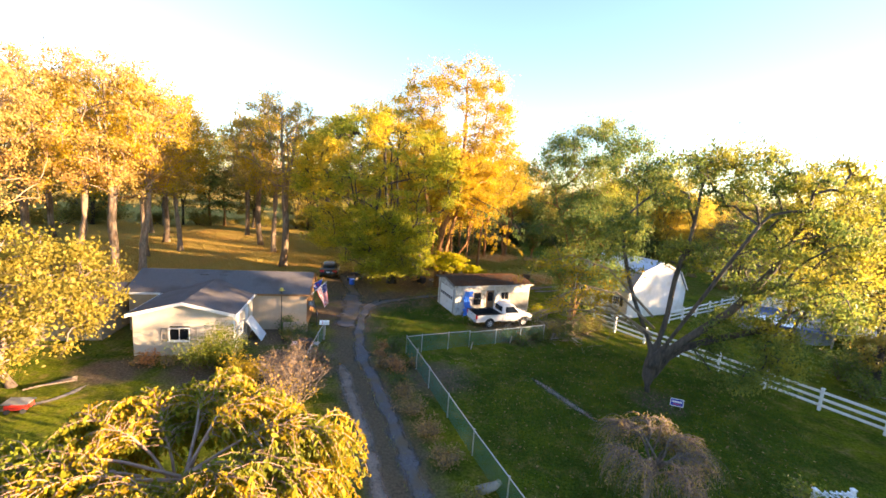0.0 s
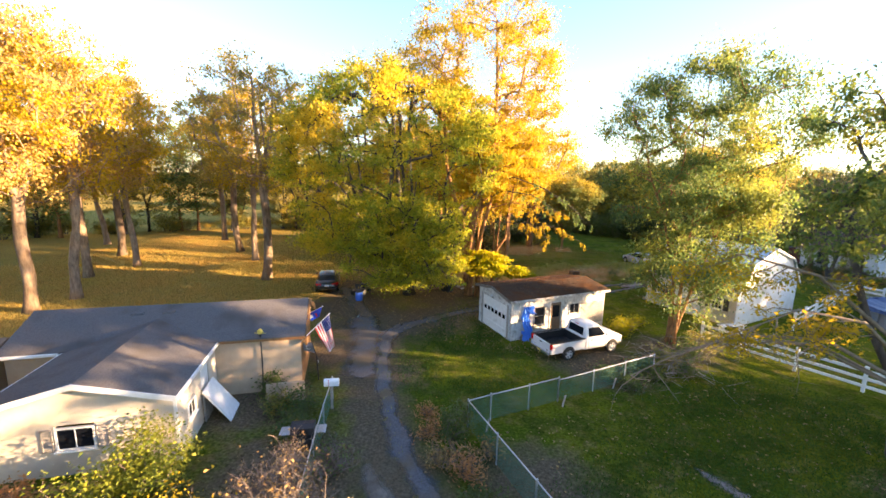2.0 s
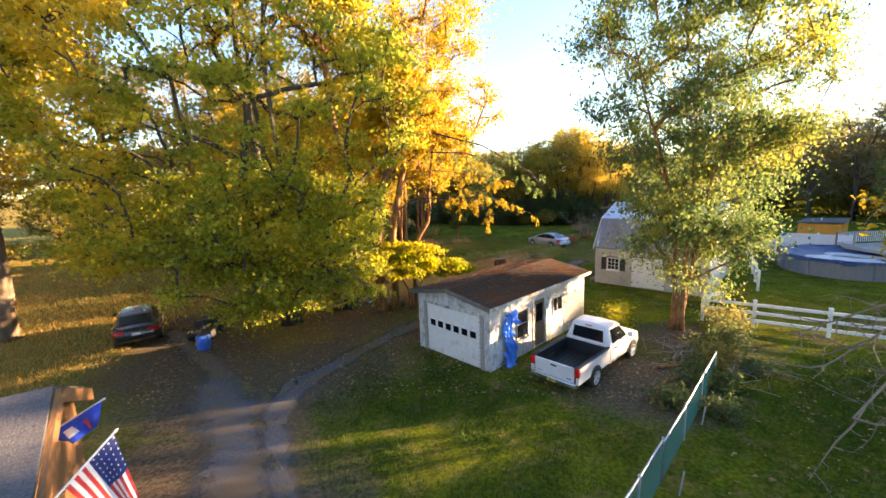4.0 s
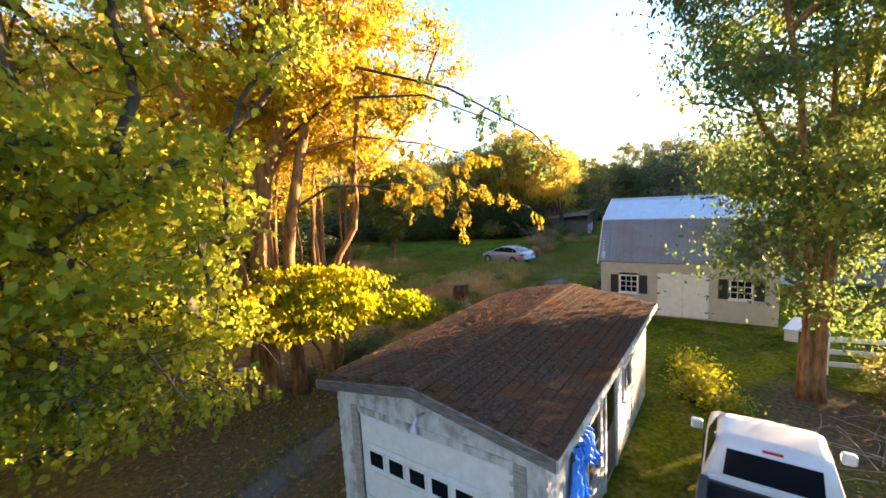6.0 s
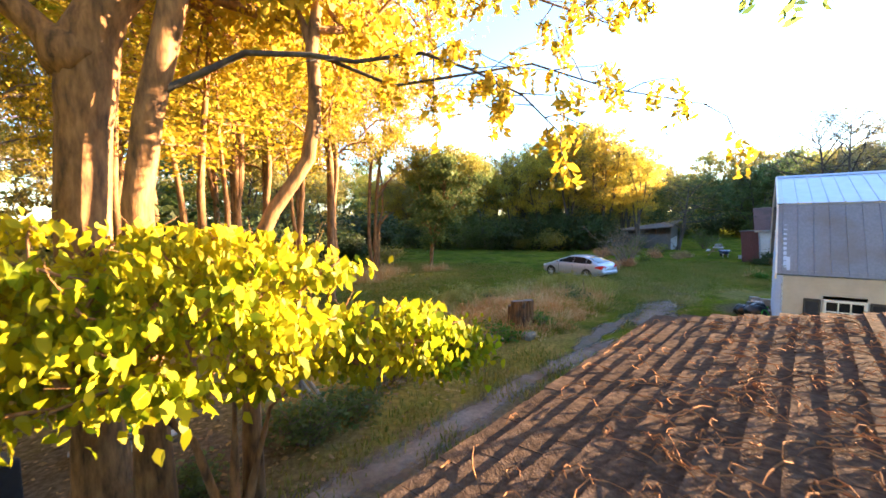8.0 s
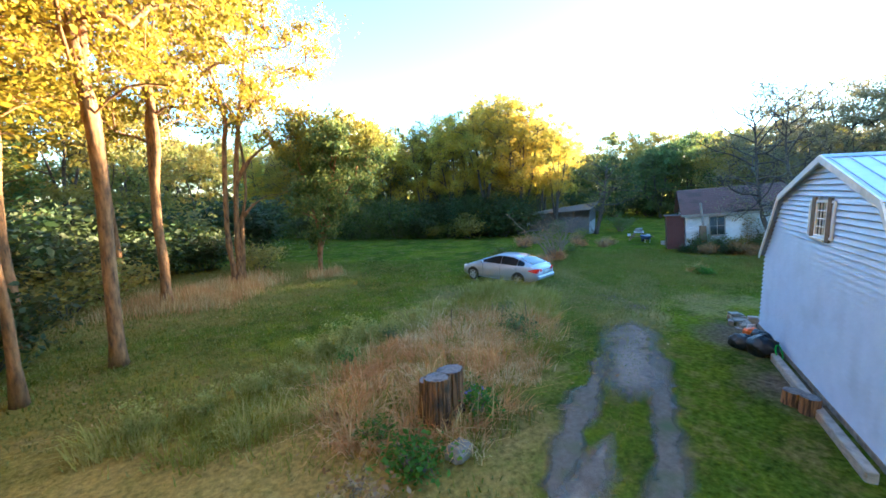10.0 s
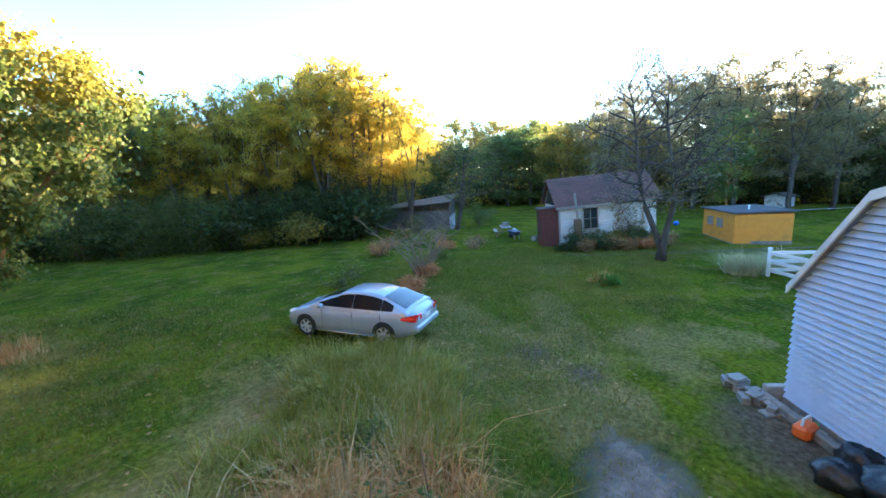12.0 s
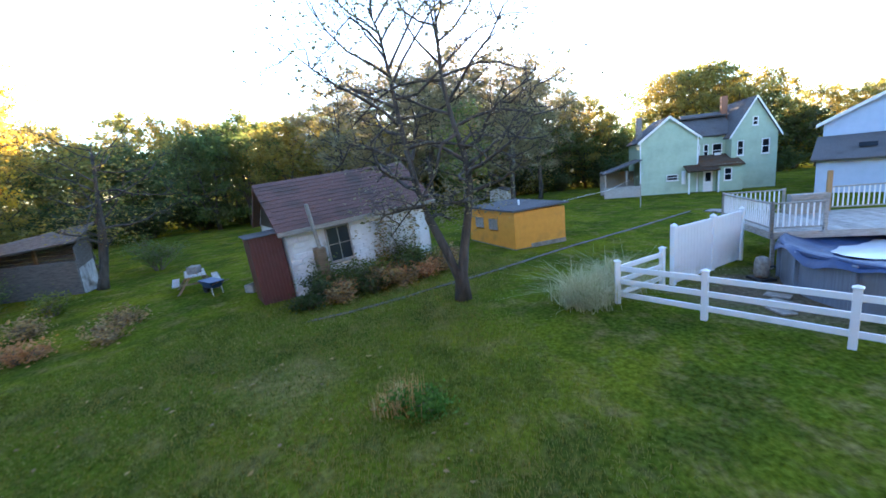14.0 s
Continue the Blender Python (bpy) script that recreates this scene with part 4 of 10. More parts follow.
        # white verge boards along the gable edges
        for xx in (-o - .04, L + o):
            for (ya, za), (yb, zb) in (((f(-.07), E - .12), (f(ki), K + .02)), ((f(ki), K + .02), (D / 2, R + .05))):
                part("verge_board", B().add([(xx, ya, za - .11), (xx, yb, zb - .11), (xx, yb, zb + .04), (xx, ya, za + .04), (xx + .04, ya, za - .11), (xx + .04, yb, zb - .11), (xx + .04, yb, zb + .04), (xx + .04, ya, za + .04)],
                                            [(0, 3, 2, 1), (4, 5, 6, 7), (0, 1, 5, 4), (3, 7, 6, 2), (0, 4, 7, 3), (1, 2, 6, 5)]), "white_paint", g)
    part("ridge_cap", B().prism([(D / 2 - .14, R + .03), (D / 2, R + .10), (D / 2 + .14, R + .03)], -o, L + o, "x"), "metal_roof", g)
    part("base_board", B().box(-.06, 0, -.02, D + .02, -.02, .14, .01), "concrete", g)
    return g


build_barn()


# the low white house with its cross gable
H_AT = at(-13.1, 16.6, 20)


def build_house():
    g = thing("house", "low cream-white house with lapped siding, grey shingle roof and cross gable", "house", H_AT)
    # local: x along the front, y to the back; the wing's right front corner is the origin
    WW, WL, E, R, YF = 5.0, 4.4, 2.42, 3.06, .38
    x0 = -WW
    lap_wall(g, [(0, 0), (WW, 0), (WW, E), (WW / 2, R - .04), (0, E)], .13, "ivory_siding", pose(x0, YF, 0), holes=[(1.7, 2.75, .85, 1.6)], label="white lapped front gable")
    window(g, pose(x0 + 1.7, YF - .02, .85), 1.05, .75, 2, 1, "wood_grey", "white_paint")
    lap_wall(g, [(0, 0), (WL - YF, 0), (WL - YF, E), (0, E)], .13, "ivory_siding", pose(0, YF, 0, 0, 0, 90), holes=[(1.2 - YF, 1.9 - YF, .9, 1.5), (2.6 - YF, 3.45 - YF, .05, 2.0)], label="white lapped side wall")
    window(g, pose(.02, 1.2, .9, 0, 0, 90), .7, .6, 2, 1, "", "white_paint")
    part("door", B().box(-.05, -.01, 2.62, 3.43, .08, 1.98, .01), "white_paint", g, "white side door")
    lap_wall(g, [(0, 0), (WL - YF, 0), (WL - YF, E), (0, E)], .13, "ivory_siding", pose(x0, WL, 0, 0, 0, -90), label="white lapped side wall")
    # main wing
    XA, XB, Y0, Y1, MR = -7.1, 3.4, WL, WL + 4.3, 3.42
    ME = 2.5
    lap_wall(g, [(0, 0), (XB, 0), (XB, ME), (0, ME)], .15, "cream_siding", pose(0, Y0, 0), label="cream siding of the main wing")
    lap_wall(g, [(0, 0), (-WW - XA, 0), (-WW - XA, ME), (0, ME)], .15, "cream_siding", pose(XA, Y0, 0), label="cream siding of the main wing")
    prof = [(0, 0), (4.3, 0), (4.3, ME), (2.15, MR - .04), (0, ME)]
    lap_wall(g, prof, .15, "wood_orange", pose(XB, Y0, 0, 0, 0, 90), label="unpainted orange-brown board gable")
    for ya, yb in ((Y0 - .3, Y0 + 2.15), (Y1 + .3, Y0 + 2.15)):
        za, zb = ME - .3 * (MR - ME) / 2.15 - .05, MR - .05
        part("rake_beam", B().add([(XB + .22, ya, za - .22), (XB + .22, yb, zb - .22), (XB + .22, yb, zb + .06), (XB + .22, ya, za + .06), (XB + .30, ya, za - .22), (XB + .30, yb, zb - .22), (XB + .30, yb, zb + .06), (XB + .30, ya, za + .06)],
                                  [(0, 3, 2, 1), (4, 5, 6, 7), (0, 1, 5, 4), (3, 7, 6, 2), (0, 4, 7, 3), (1, 2, 6, 5)]), "wood_orange", g, "raw orange-brown timber along the gable")
    lap_wall(g, prof, .15, "cream_siding", pose(XA, Y1, 0, 0, 0, -90), label="cream gable wall")
    part("back_wall", B().box(XA, XB, Y1 - .1, Y1, 0, ME), "cream_siding", g)
    o = .18
    sl = (MR - ME) / 2.15
    for yy, s in ((Y0, -1), (Y1, 1)):
        ye = yy + s * o
        slab_roof(g, (XA - .2, ye, ME - o * sl + .08), (XB + .2, ye, ME - o * sl + .08), (XB + .2, Y0 + 2.15, MR + .08), (XA - .2, Y0 + 2.15, MR + .08), .10, "shingle_grey", "roof", "grey shingle roof slope")
        part("gutter", B().box(XA - .2, (-WW - .3 if s < 0 else XB + .2), ye - .06, ye + .04, ME - o * sl - .07, ME - o * sl + .05, .012), "white_paint", g)
        if s < 0:
            part("fascia", B().box(.3, XB + .2, ye - .03, ye + .02, ME - o * sl - .05, ME - o * sl + .05, .006), "wood_orange", g, "bare orange-brown fascia board")
    ws = (R - E) / (WW / 2)
    for s in (-1, 1):
        xe = (-WW - o) if s < 0 else o
        zt, zl = R + .08, E - o * ws + .08
        yb = Y0 + (R - ME) / sl + .1
        slab_roof(g, (xe, YF - .35, zl), (-WW / 2, YF - .35, zt), (-WW / 2, yb, zt), (xe, Y0 + .05, zl), .10, "shingle_grey", "wing_roof", "grey shingle wing roof slope")
        part("rake_board", B().add([(xe, YF - .39, zl - .15), (-WW / 2, YF - .39, zt - .15), (-WW / 2, YF - .39, zt + .02), (xe, YF - .39, zl + .02), (xe, YF - .35, zl - .15), (-WW / 2, YF - .35, zt - .15), (-WW / 2, YF - .35, zt + .02), (xe, YF - .35, zl + .02)],
                                   [(0, 1, 2, 3), (7, 6, 5, 4), (0, 4, 5, 1), (3, 2, 6, 7), (0, 3, 7, 4), (1, 5, 6, 2)]), "white_paint", g)
        part("eave_board", B().box(xe - .02, xe + .02, YF - .35, Y0, zl - .15, zl + .005, .006), "white_paint", g)
    # vents, and the hatch leaning at the side
    for x in (-3.6, -2.4):
        part("roof_vent", B().box(x, x + .5, Y0 + 1.55, Y0 + 1.75, MR - .24, MR - .08, .03), "shingle_grey", g)
    part("corner_trim", B().box(-.06, .03, YF - .03, YF + .03, 0, E - .02, .006), "white_paint", g)
    # porch rail and box at the far corner
    part("porch_wall", B().box(2.1, 3.6, Y0 - 1.05, Y0 - .97, 0, .85, .01), "cream_siding", g, "low cream partition by the house")
    part("leaning_panel", B().prism([(.10, 1.30), (1.0, .02), (1.04, .05), (.14, 1.34)], 2.3, 3.5, "y"), "white_paint", g, "white door panel leaning on the wall")
    # grey strip that draws the shadow gap behind the panel; no real board
    part("panel_shadow_gap", B().box(.06, .12, 2.5, 3.3, 0, 1.1, .01), "wood_grey", g, "grey strip in place of the shade behind the leaning panel")
    return g


build_house()


def simple_roofed(name, label, cat, m, L, D, E, R, wall, roof, o=.25):
    g = thing(name, label, cat, m)
    prof = [(0, 0), (D, 0), (D, E), (D / 2, R), (0, E)]
    part("wall", B().prism(prof, 0, L, "x"), wall, g)
    sl = (R - E) / (D / 2)
    for y0 in (-o, D + o):
        slab_roof(g, (-o, y0, E - o * sl + .08), (L + o, y0, E - o * sl + .08), (L + o, D / 2, R + .08), (-o, D / 2, R + .08), .1, roof, "roof")
    return g


simple_roofed("outbuilding", "low shed with a warm brown shingle roof", "shed", at(-25.6, 14.9, 20), 4.6, 5.2, 1.85, 2.75, "cream_siding", "roof_brown")
simple_roofed("outbuilding", "small garden shed with a brown roof", "shed", at(-29.5, 15.2, 20), 2.6, 2.6, 1.7, 2.3, "cream_siding", "roof_brown")


# ---------- fences ----------
def chain_fence(name, pts, h=1.08, gap=.075, label="green chain-link fence with silver posts and top rail", rail=True):
    g = thing(name, label, "fence")
    wires = B()
    for k, ((ax, ay), (bx, by)) in enumerate(zip(pts[:-1], pts[1:])):
        L = math.hypot(bx - ax, by - ay)
        ux, uy = (bx - ax) / L, (by - ay) / L
        part("post", B().tube([(ax, ay, -.1), (ax, ay, h + .05)], .03, 8).tube([(ax, ay, h + .05), (ax, ay, h + .09)], [.034, .008], 8), "galv", g)
        if rail:
            part("top_rail", B().tube([(ax, ay, h), (bx, by, h)], .021, 6), "galv", g)
        n = int((L + h) / gap)
        for i in range(n):
            for s in (0, 1):
                a0 = i * gap - (h if s else 0) if s else i * gap - h
                # a slanting wire from the ground to the rail
                u0, u1 = (i * gap - h, i * gap) if s == 0 else (i * gap, i * gap - h)
                z0, z1 = .03, h
                lo, hi = 0.0, 1.0
                if u1 != u0:
                    ta, tb = (0 - u0) / (u1 - u0), (L - u0) / (u1 - u0)
                    lo, hi = max(lo, min(ta, tb)), min(hi, max(ta, tb))
                if hi - lo < .02:
                    continue
                p = [(ax + ux * (u0 + (u1 - u0) * t), ay + uy * (u0 + (u1 - u0) * t), z0 + (z1 - z0) * t) for t in (lo, hi)]
                wires.tube(p, .0042, 3, False)
    bx, by = pts[-1]
    part("post", B().tube([(bx, by, -.1), (bx, by, h + .05)], .03, 8), "galv", g)
    part("wire_mesh", wires, "green_wire", g, "green coated diamond wire mesh", kind="stuff")
    return g


chain_fence("chain_link_fence", [(-4.0, 20.1), (-3.15, 20.65), (-1.6, 21.6), (-.3, 22.42)])
chain_fence("chain_link_fence", [(-.3, 22.42), (1.4, 23.5), (3.1, 24.6), (4.8, 25.7)], .98)
chain_fence("chain_link_fence", [(4.6, 4.6), (3.3, 6.9), (2.0, 9.2), (.7, 11.5), (-.6, 13.9), (-1.9, 16.3), (-2.95, 18.2), (-4.0, 20.1)])
for x, y in ((-3.3, 19.9), (-.15, 22.05), (2.4, 23.9), (5.4, 25.6)):
    single("stake", B().box(-.045, .045, -.02, .02, -.05, .52, .008), "wood_grey", "short pale wooden stake at a fence", "stake", at(x, y, 40) @ pose(0, 0, 0, 6, 8, 0), group="fence stakes")


def rail_fence(name, pts, h=1.18, label="white vinyl three-rail fence", rails=(.28, .64, 1.0)):
    g = thing(name, label, "fence")
    for k, (x, y) in enumerate(pts):
        nx, ny = pts[min(k + 1, len(pts) - 1)]
        px, py = pts[max(k - 1, 0)]
        a = math.degrees(math.atan2(ny - py, nx - px))
        p = part("post", B().box(-.065, .065, -.065, .065, -.05, h, .008), "vinyl", g, at=at(x, y, a))
        part("cap", B().box(-.085, .085, -.085, .085, h, h + .03, .008).add([(-.075, -.075, h + .03), (.075, -.075, h + .03), (.075, .075, h + .03), (-.075, .075, h + .03), (0, 0, h + .07)], [(0, 1, 4), (1, 2, 4), (2, 3, 4), (3, 0, 4)]), "vinyl", p)
    for (ax, ay), (bx, by) in zip(pts[:-1], pts[1:]):
        L = math.hypot(bx - ax, by - ay)
        for z in rails:
            part("rail", B().box(.04, L - .04, -.022, .022, z - .07, z + .07, .008), "vinyl", g, at=at(ax, ay, math.degrees(math.atan2(by - ay, bx - ax))))
    return g


def line_pts(a, b, n):
    return [(a[0] + (b[0] - a[0]) * k / n, a[1] + (b[1] - a[1]) * k / n) for k in range(n + 1)]


rail_fence("rail_fence", line_pts((10.6, 29.0), (20.2, 17.9), 6) + [(21.8, 16.2)])
rail_fence("rail_fence", line_pts((9.3, 30.4), (10.6, 29.0), 1))
rail_fence("rail_fence", [(16.2, 33.2), (17.9, 34.7), (19.8, 36.4), (21.7, 38.05), (23.65, 39.8), (25.5, 41.45), (27.05, 42.85), (28.15, 41.1)])


def privacy_fence():
    g = thing("privacy_fence", "tall solid white vinyl privacy fence", "fence")
    pts = [(28.2, 40.75), (29.35, 38.9), (30.3, 37.35)]
    for x, y in pts:
        p = part("post", B().box(-.07, .07, -.07, .07, -.05, 1.82, .008), "vinyl", g, at=at(x, y, -58))
        part("cap", B().add([(-.085, -.085, 1.82), (.085, -.085, 1.82), (.085, .085, 1.82), (-.085, .085, 1.82), (0, 0, 1.9)], [(0, 1, 4), (1, 2, 4), (2, 3, 4), (3, 0, 4), (3, 2, 1, 0)]), "vinyl", p)
    for (ax, ay), (bx, by) in zip(pts[:-1], pts[1:]):
        L = math.hypot(bx - ax, by - ay)
        m = at(ax, ay, math.degrees(math.atan2(by - ay, bx - ax)))
        for z in (.06, 1.66):
            part("rail", B().box(.05, L - .05, -.03, .03, z, z + .10, .006), "vinyl", g, at=m)
        n = int(L / .17)
        for k in range(n):
            part("plank", B().box(.06 + (L - .12) * k / n + .004, .06 + (L - .12) * (k + 1) / n - .004, -.014, .014, .15, 1.67, .004), "vinyl", g, at=m)


privacy_fence()


# ---------- trees ----------
def leaf_mesh(name, centres, size, material, seed, flat=.35, aspect=.55, droop=0.0, spread=.35, fine=False, facing=None):
    """Many single leaves, each a folded blade of its own, in one mesh. facing: the way each leaf's upper side looks."""
    rng = np.random.default_rng(seed)
    n = len(centres)
    c = np.asarray(centres, float)
    a = rng.normal(size=(n, 3))
    a[:, 2] = a[:, 2] * flat - droop
    a /= np.linalg.norm(a, axis=1)[:, None]
    t = rng.normal(size=(n, 3))
    t[:, 2] *= flat
    b = np.cross(a, np.cross(a, t))
    b /= np.linalg.norm(b, axis=1)[:, None] + 1e-9
    if facing is not None:
        a -= facing * (a * facing).sum(1)[:, None]
        a[:, 2] -= .25 + droop
        a /= np.linalg.norm(a, axis=1)[:, None] + 1e-9
        b = np.cross(facing, a)
        b /= np.linalg.norm(b, axis=1)[:, None] + 1e-9
    nn = np.cross(a, b)
    l = size * (1 + spread * rng.normal(size=n)).clip(.45, 1.8)
    a *= (l / 2)[:, None]
    b *= (l / 2 * aspect)[:, None]
    nn *= (l * .10)[:, None]
    if fine:
        b2 = b * .85
        v = np.stack([c - a, c + b + nn - a * .35, c + b2 + nn * .8 + a * .25, c + a - nn * .6, c - b2 + nn * .8 + a * .25, c - b + nn - a * .35], 1)
    else:
        v = np.stack([c - a, c + b + nn - a * .15, c + a, c - b + nn - a * .15], 1)
    k = v.shape[1]
    me = bpy.data.meshes.new(name)
    me.vertices.add(k * n)
    me.vertices.foreach_set("co", v.ravel())
    me.loops.add(k * n)
    me.loops.foreach_set("vertex_index", np.arange(k * n, dtype=np.int32))
    me.polygons.add(n)
    me.polygons.foreach_set("loop_start", np.arange(0, k * n, k, dtype=np.int32))
    me.update()
    me.materials.append(M[material])
    return me


def bough(rng, p0, d0, length, segs, wob, lift):
    """A wandering line: the points of a branch."""
    pts, d, p = [Vector(p0)], Vector(d0).normalized(), Vector(p0)
    for k in range(segs):
        d = (d + Vector((rng.gauss(0, wob), rng.gauss(0, wob), rng.gauss(0, wob) + lift))).normalized()
        p = p + d * (length / segs)
        pts.append(p.copy())
    return pts


def along(pts, t):
    f = t * (len(pts) - 1)
    i = min(int(f), len(pts) - 2)
    return pts[i].lerp(pts[i + 1], f - i)


def tree(name, label, m, height, spread, first, leaves, leaf_size, leaf_m, bark_m, seed, r0=.3, stems=1, lean=(0, 0), limbs=18, subs=5, twigs=3,
         clump=.45, rise=.45, crown=(.62, .5), bare=0.0, droop=0.0, sides=7, wob=.16, category="tree", group="", shape=1.0, off=(0, 0), flat=.35, keep=None, make_leaves=True, fine=False, aspect=.55, set_stems=None, limbs_set=(), clear=None, trim=False):
    """A tree: tapered stems with limbs, branches and twigs, leaves in clumps at the twigs' ends.
    spread: the crown's radius; first: height of the lowest limbs; crown: where its widest part is and how full the top stays."""
    rng = random.Random(seed)
    g = thing(name, label, category, m, group)
    wood = B()
    tips = []
    def ramify(br, d, rad, reach, prune=True):
        """Side branches and twigs along a limb."""
        for j in range(subs):
            tt = .3 + .7 * (j + rng.random()) / subs
            q = along(br, min(tt, 1))
            a2 = rng.uniform(0, 6.28)
            d2 = (Vector((math.cos(a2), math.sin(a2), rng.uniform(-.25, .75) - droop)) + d.normalized() * .7)
            l2 = reach * rng.uniform(.22, .42)
            b2 = bough(rng, q, d2, l2, 3, wob * 1.3, -droop * .25)
            if clear and prune and not clear(np.array([p[:] for p in b2])).all():
                continue
            shown = not (keep and trim) or bool(np.array(keep(np.array([p[:] for p in b2]))).all())
            if shown:
                wood.tube(b2, [rad * .38, rad * .27, rad * .18, rad * .08], 4, False)
            for i in range(twigs):
                ti = rng.uniform(.35, 1)
                q2 = along(b2, ti)
                a3 = rng.uniform(0, 6.28)
                d3 = Vector((math.cos(a3), math.sin(a3), rng.uniform(-.4, .7) - droop * 1.4))
                b3 = bough(rng, q2, d3, l2 * rng.uniform(.35, .6), 2, .2, -droop * .4)
                if shown:
                    wood.tube(b3, [rad * .15, rad * .10, rad * .05], 3, False)
                tips.append((b3, b2))

    for s in range(stems):
        az = rng.uniform(0, 6.28)
        out = (0 if stems == 1 else rng.uniform(.10, .24))
        base = Vector((0, 0, -.15)) + (Vector((math.cos(s * 6.28 / stems + az), math.sin(s * 6.28 / stems + az), 0)) * r0 * .8 if stems > 1 else Vector())
        d0 = Vector((math.cos(s * 6.28 / stems + az) * out + lean[0], math.sin(s * 6.28 / stems + az) * out + lean[1], 1))
        H = height * (1 if s == 0 else rng.uniform(.78, .95)) * .92
        n = 9
        stem = bough(rng, base, d0, H, n, .05, .06)
        if set_stems:
            stem = [along([Vector(p) for p in set_stems[s]], k / n) for k in range(n + 1)]
        rr = [r0 * (1 if stems == 1 else .8) * (1 - .88 * (k / n) ** .8) for k in range(n + 1)]
        rr[0] *= 1.45
        if n > 1:
            rr[1] *= 1.04
        wood.tube(stem, rr, sides)
        L = max(3, limbs // stems)
        for k in range(L):
            t = first / height + (1 - first / height) * ((k + rng.random() * .8) / L) ** .9
            t = min(t, .98)
            p = along(stem, t)
            f = (t - first / height) / (1 - first / height + 1e-6)
            w = crown[0]
            env = math.sqrt(max(0.0, 1 - ((f - w) / (w if f < w else 1 - w + .12)) ** 2 * shape)) if True else 1
            reach = spread * max(.22, env) * rng.uniform(.72, 1.08)
            a = k * 2.399 + rng.uniform(-.5, .5)
            up = rise * (.4 + f) + rng.uniform(-.12, .12)
            d = Vector((math.cos(a), math.sin(a), up))
            br = bough(rng, p, d, reach * 1.08, 5, wob, -.03 - droop * .1)
            if clear:
                n_ok = next((i for i, q in enumerate(br) if not clear(np.array([q[:]]))[0]), len(br))
                if n_ok < 3:
                    continue
                br = [along(br[:n_ok], i / 5) for i in range(6)]
            rad = max(.02, r0 * .42 * (1 - .7 * t))
            n_ok = 6
            if keep and trim:
                fine_ = np.array(keep(np.array([q[:] for q in br])))
                n_ok = next((i for i in range(6) if not fine_[i]), 6)
            if n_ok > 2:
                wood.tube(br[:n_ok], [rad * (1 - .8 * i / 5) for i in range(n_ok)], max(4, sides - 2), False)
            ramify(br, d, rad, reach)
    for pts, rad in limbs_set:
        br = [Vector(p) for p in pts]
        br[0] = min((along(stem, f / 60) for f in range(61)), key=lambda q: abs(q.z - br[0].z))
        wood.tube(br, [rad * (1 - .75 * i / (len(br) - 1)) for i in range(len(br))], 6, False)
        ramify(br, br[-1] - br[0], rad * 1.4, (br[-1] - br[0]).length * .5, False)
    tr = part("trunk", wood, bark_m, g, smooth=True)
    if leaves and make_leaves:
        nr = np.random.default_rng(seed + 77)
        T = np.array([[along(b3, u)[:] for u in (.3, .65, 1.0)] for b3, _ in tips]).reshape(-1, 3)
        dens = nr.random(len(T)) > bare
        T = T[dens] if dens.any() else T
        w = nr.gamma(1.3, 1, len(T))
        pick = nr.choice(len(T), leaves, p=w / w.sum())
        off3 = nr.normal(size=(leaves, 3)) * clump * np.array([1, 1, .62])
        C = T[pick] + off3
        C[:, 2] -= droop * np.abs(nr.normal(size=leaves)) * clump
        C = C[C[:, 2] > .15]
        for test in (keep, clear):
            if test:
                C = C[np.array(test(C))]
        part("crown", leaf_mesh("crown", C, leaf_size, leaf_m, seed + 5, flat=flat, droop=droop, fine=fine, aspect=aspect), leaf_m, g)
    return g


def put(t, x, y, deg=0, s=1.0, label=""):
    c = copy_thing(t, at(x, y, deg, float(ground_z(x, y))))
    c.scale = (s, s, s)
    if label:
        c["label"] = label
    return c



def clear_of_lane(m, r):
    """Leaves are pruned back from the lane between the maple and the garage."""
    ox, oy = m.translation.x, m.translation.y
    def keep(C):
        x, y, z = C[:, 0] + ox, C[:, 1] + oy, C[:, 2]
        d = np.hypot(seg_dist(x, y, [(-6.6, 19), (-4.2, 26.5), (-2.4, 30.7), (-1.5, 33), (1.8, 38.6), (4.8, 42.3)]), (z - 4.2) * .7)
        return d > r
    return keep


